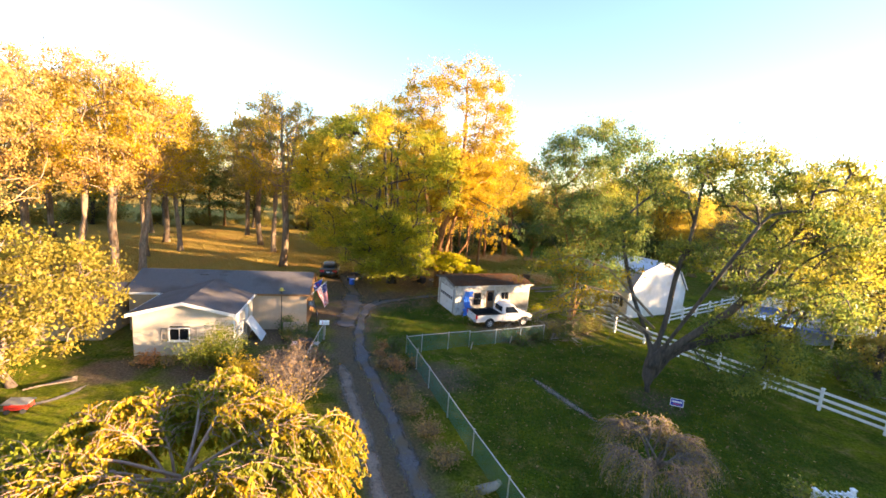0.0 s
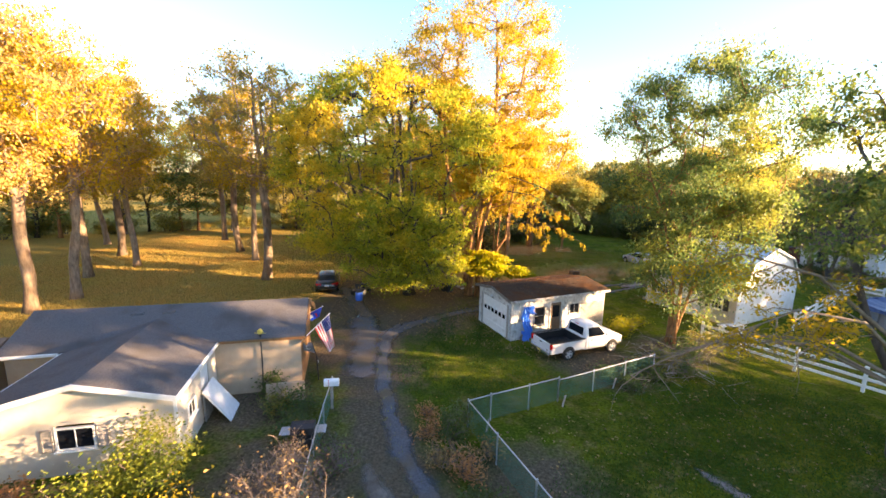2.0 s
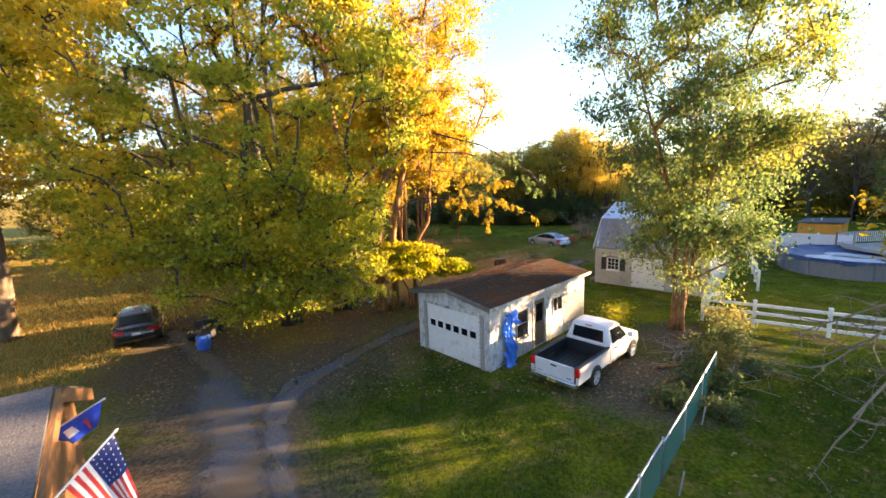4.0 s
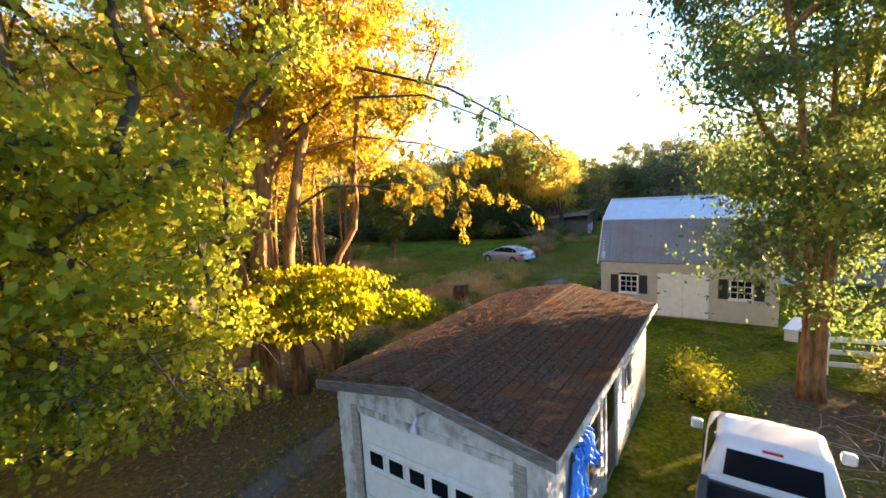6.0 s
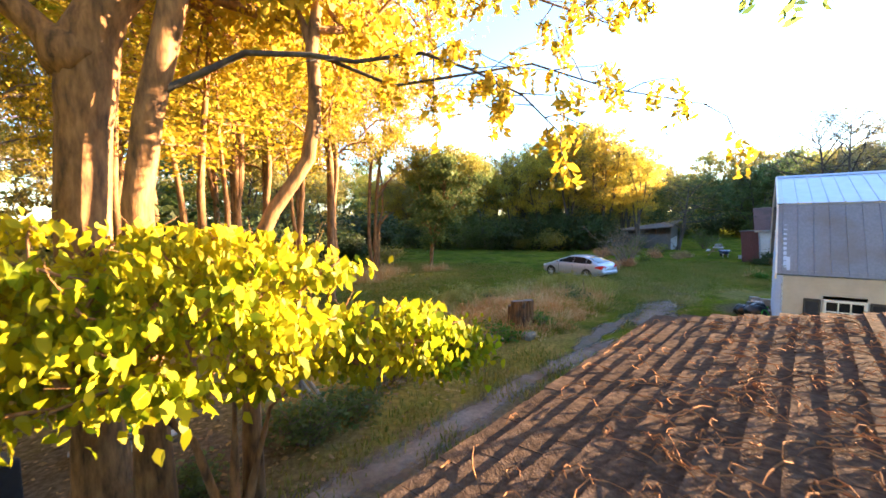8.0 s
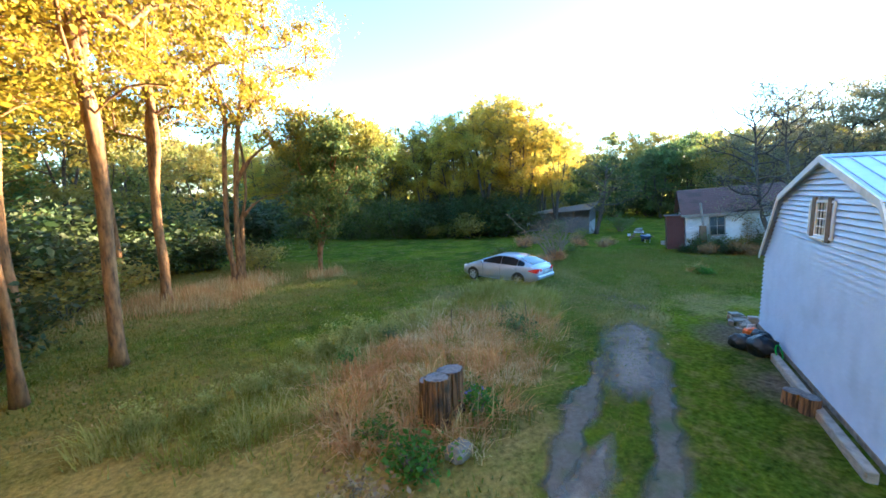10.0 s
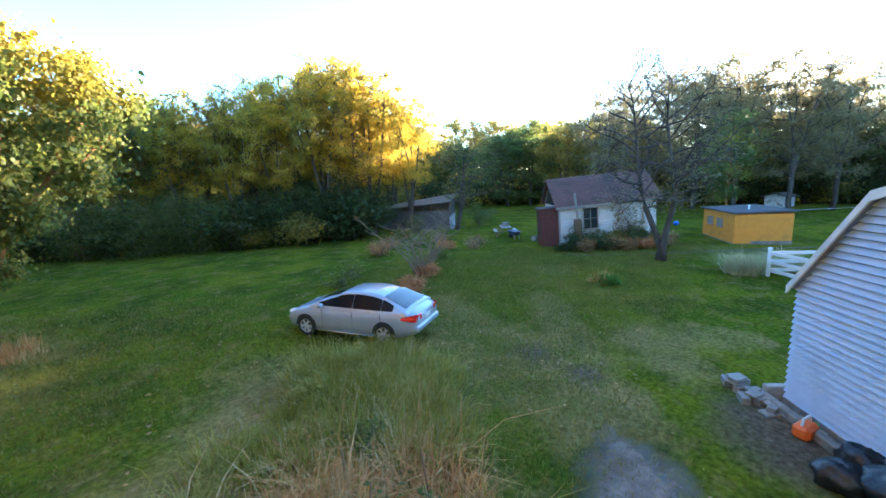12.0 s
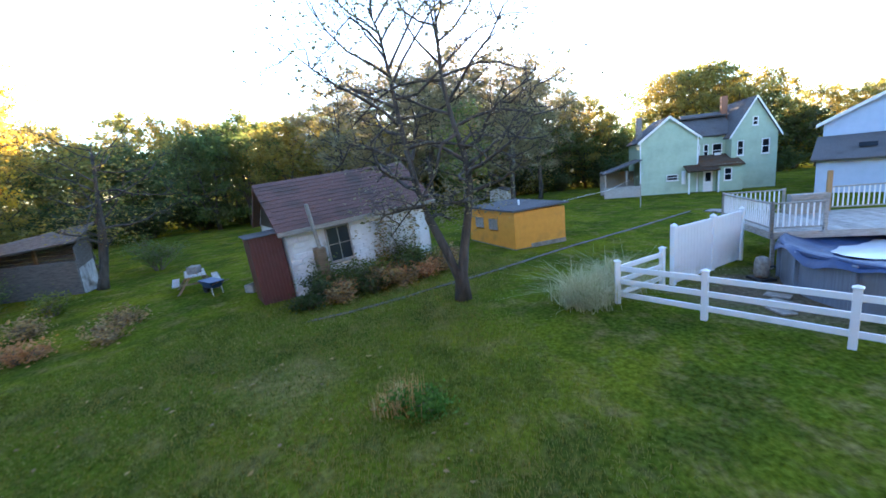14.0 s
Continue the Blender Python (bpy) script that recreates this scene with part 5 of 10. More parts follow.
def billow(name, label, m, stems, lobes, puffs, puff_r, leaves, leaf_size, leaf_m, bark_m, seed, r0=.3, keep=None, first=2.0, inner=.55, squash=.72, fine=True, aspect=.6, droop=0.0,
           loose=.6, top=.6, twigs=7, spacing=.8, category="tree", group="", arch=.10, rough=.5, tip=.012):
    """A tree whose crown is a mass of leafy puffs: branches grow out from the stems to every puff and thicken by what they carry.
    stems: polylines from the root; lobes: ellipsoids (x, y, z, rx, ry, rz, weight) in which the puffs lie; keep: which points may carry growth."""
    rng, nr = random.Random(seed), np.random.default_rng(seed)
    g = thing(name, label, category, m, group)
    nodes, parent, stem_n = [], [], []
    for st in stems:
        pts = [Vector(p) for p in st]
        n = max(8, int(sum((b - a).length for a, b in zip(pts, pts[1:])) / .7))
        ids = []
        for k in range(n + 1):
            nodes.append(along(pts, k / n))
            parent.append(ids[-1] if ids else -1)
            ids.append(len(nodes) - 1)
        stem_n.append(ids)
    root_n = len(nodes)
    W = np.array([l[6] for l in lobes])
    spots, radii = [], []
    for k in range(puffs * 40):
        if len(spots) >= puffs:
            break
        l = lobes[nr.choice(len(lobes), p=W / W.sum())]
        d = nr.normal(size=3)
        d /= np.linalg.norm(d)
        if d[2] < 0 and nr.random() < top - .3:
            d[2] = -d[2]
        p = np.array(l[:3]) + d * np.array(l[3:6]) * (inner + (1 - inner) * math.sqrt(nr.random()))
        R = nr.uniform(*puff_r)
        if p[2] < R * .5 or (keep and not keep(p[None])[0]) or any(np.linalg.norm((p - q) / np.array([1, 1, .8])) < spacing * (R + r_) * .5 for q, r_ in zip(spots, radii)):
            continue
        spots.append(p)
        radii.append(R)
    order = sorted(range(len(spots)), key=lambda i: min((Vector(spots[i]) - nodes[j]).length for j in range(root_n)))
    NP = np.array([n_[:] for n_ in nodes])
    carried, paths, ends = {}, [], []
    for i in order:
        p = Vector(spots[i])
        dv = spots[i] - NP
        cost = np.linalg.norm(dv, axis=1) * (1 + .8 * (dv[:, 2] < .15 * np.hypot(dv[:, 0], dv[:, 1]))) + 3.0 * (NP[:, 2] < first)
        j = int(cost.argmin())
        q = nodes[j]
        L = (p - q).length
        n = max(2, int(L / .6))
        path, last = [j], j
        side = Vector((rng.gauss(0, .07), rng.gauss(0, .07), arch + rng.gauss(0, .04))) * L
        add = []
        for k in range(1, n + 1):
            t = k / n
            v = q.lerp(p, t) + side * (4 * t * (1 - t)) + Vector((rng.gauss(0, .04), rng.gauss(0, .04), rng.gauss(0, .04)))
            nodes.append(v)
            parent.append(last)
            last = len(nodes) - 1
            path.append(last)
            add.append(v[:])
        NP = np.concatenate([NP, np.array(add)])
        paths.append(path)
        ends.append((i, last))
    load = [0.0] * len(nodes)
    for i, e in ends:
        while e >= 0:
            load[e] += 1
            e = parent[e]
    whole = max(1.0, sum(load[ids[0]] for ids in stem_n))
    wood = B()
    for ids in stem_n:
        rr = []
        for n_, k in enumerate(ids):
            borne = sum(max([load[j] for j in other if (nodes[j] - nodes[k]).length < .42], default=0) for other in stem_n)
            rr.append(max(tip * 2.5, r0 * math.sqrt(borne / whole) * (1 - .2 * n_ / len(ids))))
        if nodes[ids[0]].z < 0:
            rr[0] *= 1.5
            rr[1] *= 1.12
        wood.tube([nodes[k] for k in ids], rr, 10)
    for path in paths:
        w = [min(r0 * .55, tip * (1.6 + 1.25 * load[k] ** .62)) for k in path]
        w[0] = w[1]
        wood.tube([nodes[k] for k in path], w, 6 if w[0] > .04 else 4, False)
    for i, e in ends:
        R = radii[i]
        for k in range(twigs):
            d = Vector((rng.gauss(0, 1), rng.gauss(0, 1), rng.gauss(.2, .7))).normalized()
            c = nodes[e] if k % 2 else nodes[parent[e]]
            b3 = bough(rng, c, d, R * rng.uniform(.6, .95), 2, .25, -.05)
            wood.tube(b3, [tip * .9, tip * .6, tip * .3], 3, False)
    part("trunk", wood, bark_m, g, smooth=True)
    S, RR = np.array(spots), np.array(radii)
    w = RR ** 2 * nr.uniform(1 - rough, 1 + rough, len(RR))
    pick = nr.choice(len(S), leaves, p=w / w.sum())
    d = nr.normal(size=(leaves, 3))
    d /= np.linalg.norm(d, axis=1)[:, None]
    flip = (d[:, 2] < 0) & (nr.random(leaves) < top)
    d[flip, 2] *= -1
    # every puff is a few smaller tufts, so that its rim is uneven
    tuft = nr.normal(size=(len(S), 7, 3))
    tuft /= np.linalg.norm(tuft, axis=2)[:, :, None]
    dt = tuft[pick, nr.integers(0, 7, leaves)]
    near = d * np.abs(nr.normal(0, loose, leaves))[:, None] + dt * nr.uniform(0, .8, leaves)[:, None]
    C = S[pick] + near * RR[pick][:, None] * np.array([1, 1, squash])
    C[:, 2] -= droop * RR[pick] * np.abs(nr.normal(size=leaves)) * .5
    n = d * .3 + np.array([0, 0, .3]) + nr.normal(size=(leaves, 3)) * .6
    n /= np.linalg.norm(n, axis=1)[:, None]
    ok = C[:, 2] > .15
    if keep:
        ok &= np.array(keep(C))
    part("crown", leaf_mesh("crown", C[ok], leaf_size, leaf_m, seed + 5, flat=1.0, droop=droop, fine=fine, aspect=aspect, facing=n[ok]), leaf_m, g)
    return g


def upright(h, lean=(0, 0), wob=.15, seed=1, fork=0, at_h=.4, out=.18):
    """Stems for billow(): one trunk, or one that parts into several leaders at a share of its height."""
    rng = random.Random(seed)
    def line(p, d, l, n):
        pts, q = [p], Vector(p)
        for k in range(n):
            q = q + Vector((d[0] + rng.gauss(0, wob), d[1] + rng.gauss(0, wob), 1.0)) * (l / n)
            pts.append(tuple(q))
        return pts
    if not fork:
        return [line((0, 0, -.15), lean, h, 7)]
    low = line((0, 0, -.15), lean, h * at_h, 3)
    a0 = rng.uniform(0, 6.28)
    return [low + line(low[-1], (lean[0] + math.cos(a0 + 6.28 * k / fork) * out * (1 if k else .4), lean[1] + math.sin(a0 + 6.28 * k / fork) * out * (1 if k else .4)), h * (1 - at_h) * (1 if k == 0 else .85), 5)[1:] for k in range(fork)]


# the great maple by the garage, with its lit gold crown, and the lit trunks behind it
def maple_room(C):
    """Where the maple may grow: off the lane, clear of the parked car and of the bank below the sapling."""
    x, y, z = C[:, 0] - 9.6, C[:, 1] + 36.9, C[:, 2]
    lane = clear_of_lane(Matrix(), 3.3)(np.stack([x, y, z], 1))
    bank = (x + 2.16 < -.577 * (y - 31.4) - .7) | (z > 8.3)
    low = ~((x < -12.6) & (z < 3.6)) & ~((x > -7.4) & (y > 32.5) & (z < 2.8)) & ~((y > 38) & (z < 3.2))
    return lane & bank & low


great_maple = billow("maple_tree", "great maple with a dense green crown, autumn gold and painted sunlight at the top", at(-9.6, 36.9), upright(15.5, (-.03, 0), .06, 3, 3, .22, .16),
                     [(-1.3, 0, 9.9, 8.5, 7.6, 7.7, 6), (-.6, -.6, 4.6, 7.4, 6.6, 3.2, 2.2), (.3, -2.8, 3.6, 3.4, 3.0, 2.5, 1.3)], 560, (.85, 1.5), 170000, .125, "leaf_maple", "bark_dark", 101, .42,
                     keep=maple_room, first=1.6, inner=.72, aspect=.7, droop=.1, spacing=.64, rough=.5, squash=.58, loose=.5)
m = at(-4.93, 37.6)
gold_maple = billow("maple_tree", "tall old tree with a sunlit trunk and golden thin crown", m,
                    [[(0, 0, -.15), (-.02, 0, 2), (0, 0, 3.8), (.1, .03, 5.1), (.24, .06, 6.3), (.8, .2, 7.3), (1.5, .5, 8.8), (1.6, .9, 12), (1.7, 1.1, 16), (1.5, 1.1, 20.5)],
                     [(.16, .04, 5.8), (-.4, -.15, 6.35), (-1.1, -.35, 7.3), (-1.9, -.2, 10), (-2.2, 0, 14.5)]],
                    [(.4, 1.4, 17.4, 6.0, 5.4, 5.4, 3), (4.6, 4.6, 11.8, 3.8, 3.8, 5.2, 1.6), (2.0, 2.8, 8.8, 3.6, 2.6, 2.0, .6)], 260, (.7, 1.25), 68000, .12, "leaf_gold", "bark", 102, .34,
                    keep=clear_of_lane(m, 2.9), first=6.0, inner=.5, droop=.25, spacing=.6, tip=.009)
m = at(-4.2, 37.15)
ash = billow("ash_tree", "slender tree with long arching limbs and golden leaves", m, [[(0, 0, -.15), (0, 0, 3.9), (.2, .04, 5.2), (.4, .08, 6.0), (.6, .1, 6.9), (.8, .15, 7.6), (1.0, .4, 10), (1.1, .6, 12.6)]],
             [(1.5, .9, 9.8, 3.2, 3.0, 3.2, 1)], 48, (.4, .8), 14000, .12, "leaf_gold", "bark", 103, .17, keep=clear_of_lane(m, 2.4), first=5.4, inner=.4, droop=.25, tip=.009)


def spray(parent, pts, sprigs, leaf_m, bark_m, seed, r=.045, size=.12):
    """A long limb in world metres, under a tree, with side twigs and hanging feathered leaves."""
    rng = random.Random(seed)
    inv = parent.matrix_world.inverted() if parent.parent is None else None
    br = [inv @ Vector(p) for p in pts]
    wood = B()
    wood.tube(br, [r * (1 - .82 * i / (len(br) - 1)) for i in range(len(br))], 6, False)
    C = []
    for k in range(sprigs):
        q = along(br, .38 + .62 * (k + rng.random()) / sprigs)
        tw = bough(rng, q, (rng.gauss(0, 1), rng.gauss(0, 1), rng.uniform(-.5, .4)), rng.uniform(.35, 1.3), 3, .2, -.1)
        wood.tube(tw, [.010, .008, .006, .003], 4, False)
        for j in range(3):
            p0 = along(tw, rng.uniform(.4, 1))
            d = Vector((rng.gauss(0, .35), rng.gauss(0, .35), -1)).normalized()
            side = d.cross(Vector((rng.gauss(0, 1), rng.gauss(0, 1), 0))).normalized()
            l = rng.uniform(.22, .42)
            wood.tube([p0, p0 + d * l], [.004, .002], 3, False)
            for i in range(7):
                for sg in (-1, 1):
                    C.append((p0 + d * (l * (i + 1) / 7) + side * (sg * size * .45))[:])
    part("limb", wood, bark_m, parent, smooth=True)
    part("foliage", leaf_mesh("foliage", np.array(C), size, leaf_m, seed + 3, flat=.8, droop=.5, fine=True, aspect=.42), leaf_m, parent)


bpy.context.view_layer.update()
for k, pts in enumerate(([(-9.8, 36.8, 3.0), (-8.2, 34.8, 3.7), (-6.9, 32.8, 3.6), (-6.0, 31.2, 2.9)], [(-9.8, 36.8, 3.2), (-8.6, 34.0, 3.8), (-7.5, 32.0, 3.7), (-7.1, 30.9, 3.3)],
                         [(-9.8, 36.8, 2.8), (-8.0, 35.2, 3.2), (-6.6, 33.6, 3.0), (-5.6, 32.2, 2.5)], [(-9.8, 36.8, 2.8), (-8.4, 34.4, 3.4), (-7.2, 32.8, 3.3), (-6.8, 32.0, 3.0)])):
    spray(great_maple, pts, 52, "leaf_maple", "bark_dark", 620 + k, .07, .11)
spray(ash, [(-3.85, 37.2, 5.45), (-2.9, 37.2, 6.0), (-2.1, 37.1, 6.02), (-1.55, 37.0, 5.95), (-.7, 36.75, 6.06), (-.1, 36.5, 5.82), (.5, 36.2, 5.45), (.9, 35.9, 4.9)], 22, "leaf_gold", "bark_dark", 601, .045)
spray(ash, [(-2.0, 37.1, 6.02), (-1.0, 37.25, 5.76), (.05, 36.95, 5.92), (.85, 36.55, 6.0), (1.7, 35.95, 5.55), (2.5, 35.2, 5.2)], 12, "leaf_gold", "bark_dark", 602, .028)
spray(ash, [(-3.5, 37.25, 7.0), (-1.9, 37.3, 7.5), (.4, 36.9, 7.2), (2.2, 36.4, 6.6)], 20, "leaf_gold", "bark", 605, .05)
spray(gold_maple, [(-4.1, 37.8, 7.3), (-2.6, 36.6, 8.4), (-.6, 35.0, 8.2), (1.0, 33.6, 7.2)], 13, "leaf_locust", "bark_dark", 603, .06)
spray(gold_maple, [(-3.4, 38.1, 8.8), (-1.8, 37.0, 9.4), (.4, 35.6, 8.6), (2.4, 34.4, 7.2), (3.0, 34.0, 6.4)], 15, "leaf_locust", "bark_dark", 604, .06)
m = at(-3.1, 37.32)
billow("ash_tree", "curved slender tree leaning out over the lane, leaves yellow", m, [[(0, 0, -.15), (.05, 0, 2.5), (.1, 0, 3.3), (.45, .03, 4.05), (.9, .05, 4.65), (1.05, .05, 5.5), (1.0, .05, 6.3), (1.4, .4, 8.6)]],
       [(1.3, .6, 8.4, 2.1, 2.1, 1.8, 1)], 24, (.4, .7), 6000, .12, "leaf_gold", "bark", 113, .105, keep=clear_of_lane(m, 2.4), first=5.6, inner=.4, droop=.25, tip=.009)
billow("locust_tree", "airy tall tree with fine blue-green and yellow leaves beside the garage", at(7.35, 29.9),
       [[(0, 0, -.15), (.35, 0, 1.5), (.9, .05, 3.5), (2.0, .1, 7.2), (2.7, .1, 10.5), (2.9, 0, 14)], [(-.05, .1, -.15), (-.1, .1, 2), (-.2, .1, 4), (-1.2, 0, 7.5), (-2.1, 0, 9.6), (-2.6, .2, 12)], [(.05, -.1, -.15), (.2, -.1, 4), (.5, .1, 8.5), (.5, .2, 12), (.4, .2, 15.6)]],
       [(.5, 0, 11.2, 5.0, 4.0, 5.0, 2.2), (.3, 0, 7.0, 4.0, 3.2, 3.8, 1.6), (1.0, -.2, 4.0, 2.5, 2.0, 2.4, .8)], 230, (.7, 1.3), 98000, .12, "leaf_locust", "bark", 104, .15, first=2.2, inner=.3, droop=.3, spacing=.62, aspect=.45, tip=.009)
walnut = billow("walnut_tree", "large old yard tree with a dark forked trunk and spreading crown", at(9.75, 19.2),
       [[(0, 0, -.15), (-.08, 0, 1.0), (.05, .05, 2.1), (-.5, .3, 3.4), (-1.3, .6, 5.2), (-1.9, .8, 7.2), (-2.3, 1, 9.4)], [(0, 0, 1.4), (.05, .05, 2.1), (.5, .3, 4), (.7, .5, 6.5), (1.2, .6, 8.6), (1.3, .6, 11.2)],
        [(0, 0, 1.2), (.3, 0, 2.0), (1.6, -.3, 3.5), (3.2, -.6, 5.2), (4.6, -.8, 7.6), (5.2, -1, 9.8)], [(0, 0, 1.0), (.4, .1, 1.7), (1.6, .2, 2.7), (3.2, -.2, 3.6), (5.2, -.4, 4.4)], [(0, 0, 1.5), (.2, -.3, 2.4), (.6, -1.4, 4.5), (1.4, -2.6, 7.5), (2, -3.4, 9.6)]],
       [(2.2, -.2, 11.4, 5.6, 5.4, 1.5, 2.4), (5.2, -1.2, 7.4, 3.4, 4.0, 3.4, 2.4), (3.8, -1.0, 3.4, 2.2, 2.4, 1.9, 1.3), (.7, .3, 7.5, 1.7, 1.7, .9, .45), (-2.2, .5, 8.0, 1.6, 1.8, 1.8, .35)], 230, (.6, 1.15), 74000, .12, "leaf_walnut", "bark_dark", 105, .36,
       keep=lambda C: ~((np.hypot(C[:, 0], C[:, 1]) < 2.0) & (C[:, 2] < 6.4)) & ~((C[:, 0] < 1.6) & (C[:, 2] < 5.2)) & (C[:, 0] > -4.0), first=2.6, inner=.3, droop=.25, aspect=.45, tip=.010, arch=.14, spacing=.62, loose=.5)


def dead_limb(parent, pts, r, subs, seed, leaf_m="", leaves=0, droop=.5):
    """A long bare limb in world metres, under a tree, with crooked drooping side branches and twigs."""
    rng = random.Random(seed)
    inv = parent.matrix_basis.inverted()
    br = [inv @ Vector(p) for p in pts]
    wood, tips = B(), []
    wood.tube(br, [r * (1 - .8 * i / (len(br) - 1)) for i in range(len(br))], 6, False)
    for k in range(subs):
        q = along(br, .25 + .75 * (k + rng.random()) / subs)
        d = Vector((rng.gauss(-.4, .8), rng.gauss(0, .9), rng.uniform(-.9, .5) - droop * .4))
        b2 = bough(rng, q, d, rng.uniform(.7, 2.0), 4, .3, -.05 * droop)
        wood.tube(b2, [r * .32, r * .26, r * .2, r * .13, r * .06], 4, False)
        for j in range(6):
            b3 = bough(rng, along(b2, rng.uniform(.2, 1)), (rng.gauss(0, 1), rng.gauss(0, 1), rng.uniform(-1, .6)), rng.uniform(.25, .8), 3, .35, -.05)
            wood.tube(b3, [r * .14, r * .10, r * .07, r * .03], 3, False)
            tips.append(b3)
    part("limb", wood, "bark_tan", parent, "bleached bare limb", smooth=True)
    if leaves:
        C = np.array([(along(rng.choice(tips), rng.random()) + Vector((rng.gauss(0, .12), rng.gauss(0, .12), rng.gauss(0, .1))))[:] for k in range(leaves)])
        part("foliage", leaf_mesh("foliage", C, .11, leaf_m, seed + 3, flat=.7, droop=.3, fine=True, aspect=.45), leaf_m, parent)


dead_limb(walnut, [(9.6, 19.3, 3.2), (7.4, 19.8, 4.4), (5.2, 20.3, 4.2), (3.2, 20.5, 3.2), (1.8, 20.4, 2.4)], .075, 16, 71)
dead_limb(walnut, [(9.6, 19.3, 3.0), (7.8, 20.8, 3.8), (5.4, 21.6, 3.5), (3.2, 21.8, 2.5)], .065, 16, 72)
dead_limb(walnut, [(9.6, 19.2, 3.6), (7.4, 18.6, 5.4), (5.6, 18.6, 5.7), (4.0, 19.0, 4.6)], .07, 16, 73, "leaf_gold", 1800)
dead_limb(walnut, [(9.5, 19.3, 4.2), (7.2, 20.2, 6.4), (5.2, 21.0, 6.9), (3.8, 21.4, 6.0)], .07, 16, 74, "leaf_gold", 2200, .1)
dead_limb(walnut, [(9.6, 19.4, 3.0), (8.6, 21.4, 3.6), (7.2, 23.2, 3.0), (6.4, 24.6, 1.8)], .065, 16, 75)

billow("yellow_tree", "small yellow-leaved tree with reddish inner twigs", at(-20.0, 11.2), upright(5.8, (0, 0), .2, 5, 3, .2, .3), [(0, 0, 4.0, 4.0, 4.0, 3.0, 1)], 110, (.6, 1.1), 36000, .13, "leaf_olivegold", "twig", 106, .15, first=.9, inner=.4, droop=.2)
def weeping(name, label, m, top, reach, shoots, length, leaves, size, leaf_m, bark_m, seed, r0=.15, thin=.009, hang=1.3, low=.4):
    """A weeping tree: limbs rise and spread, long shoots arch over and hang, leaves dangle along them."""
    rng = random.Random(seed)
    nr = np.random.default_rng(seed)
    g = thing(name, label, "tree", m)
    wood = B()
    trunk = bough(rng, (0, 0, -.1), (.05, .03, 1), top * .62, 5, .07, .05)
    wood.tube(trunk, [r0 * 1.4, r0, r0 * .92, r0 * .85, r0 * .75, r0 * .5], 8)
    starts = []
    for k in range(15):
        a = k * 2.399 + rng.uniform(-.3, .3)
        p = along(trunk, rng.uniform(.55, 1))
        rr = reach * math.sqrt(rng.uniform(.12, .75))
        end = Vector((math.cos(a) * rr, math.sin(a) * rr, top * rng.uniform(.84, 1.0) - .35 * top * (rr / reach) ** 2))
        mid = p.lerp(end, .5) + Vector((0, 0, .35 + .25 * rng.random()))
        limb = [p, p.lerp(mid, .6) + Vector((rng.gauss(0, .08), rng.gauss(0, .08), .06)), mid, mid.lerp(end, .55) + Vector((0, 0, .07)), end]
        wood.tube(limb, [r0 * .42, r0 * .34, r0 * .26, r0 * .18, r0 * .1], 6, False)
        starts.append((limb, a))
    spots = []
    for k in range(shoots):
        limb, a = rng.choice(starts)
        p = along(limb, rng.uniform(.35, 1))
        out = math.atan2(p.y, p.x) + rng.gauss(0, .8)
        d = Vector((math.cos(out), math.sin(out), rng.uniform(.35, 1.25)))
        L = length * rng.uniform(.55, 1.15)
        n, q, line = 8, p.copy(), [p.copy()]
        for i in range(n):
            d = (d + Vector((rng.gauss(0, .07), rng.gauss(0, .07), -hang * 2.6 / n))).normalized()
            q = q + d * (L / n)
            if q.z < low:
                break
            line.append(q.copy())
        if len(line) < 4:
            continue
        w = thin * rng.uniform(.7, 1.5)
        wood.tube(line, [w * (1 - .75 * i / (len(line) - 1)) for i in range(len(line))], 4, False)
        spots.append(line)
    part("trunk", wood, bark_m, g, smooth=True)
    C = np.array([along(spots[i], u)[:] for i, u in zip(nr.integers(0, len(spots), leaves), nr.beta(1.15, 1.0, leaves))])
    C += nr.normal(size=C.shape) * .05
    C[:, 2] -= size * .4
    part("crown", leaf_mesh("crown", C, size, leaf_m, seed + 5, flat=.6, droop=1.5, fine=True, aspect=.36), leaf_m, g)
    return g


weeping("weeping_tree", "weeping tree with pinkish arching shoots and hanging golden-green leaves", at(-6.6, 5.0), 4.75, 4.3, 1100, 2.5, 70000, .16, "leaf_weep", "shoot", 107, r0=.11)
weeping("weeping_tree", "small weeping tree, a dome of tangled brown drooping twigs", at(6.7, 10.4), 2.9, 2.0, 900, 1.5, 5200, .09, "leaf_twiggy", "twig", 108, r0=.10, thin=.008, low=.15)
tree("orchard_tree", "crooked half-bare tree with two forked stems before the white shed", at(28.55, 47.1), 8.8, 3.6, 2.9, 9500, .10, "leaf_dusk", "bark_dark", 109, .25, stems=2, limbs=46, subs=7, twigs=5, clump=.5, rise=.7, crown=(.45, .5), bare=.25, wob=.26,
     set_stems=([(0, 0, -.15), (.02, .06, .9), (-.1, .70, 2.3), (.1, 1.08, 3.4), (.25, 1.32, 4.8), (.2, 1.5, 6.2), (.3, 1.66, 7.8), (.3, 2.0, 8.8)],
                [(0, -.02, -.15), (0, -.04, .9), (.1, -.22, 1.9), (.15, -.46, 3.1), (.1, -.55, 3.9), (-.1, -.25, 5.0), (0, .05, 6.3), (0, .08, 7.6), (.05, .08, 9.0)]))
tree("crooked_tree", "dark crooked tree with thin green leaves", at(34.5, 64.5), 7.8, 3.4, 2.0, 2600, .13, "leaf_wood", "bark_dark", 110, .24, stems=2, limbs=20, subs=5, clump=.5, rise=.6, crown=(.6, .5), bare=.4, wob=.24)
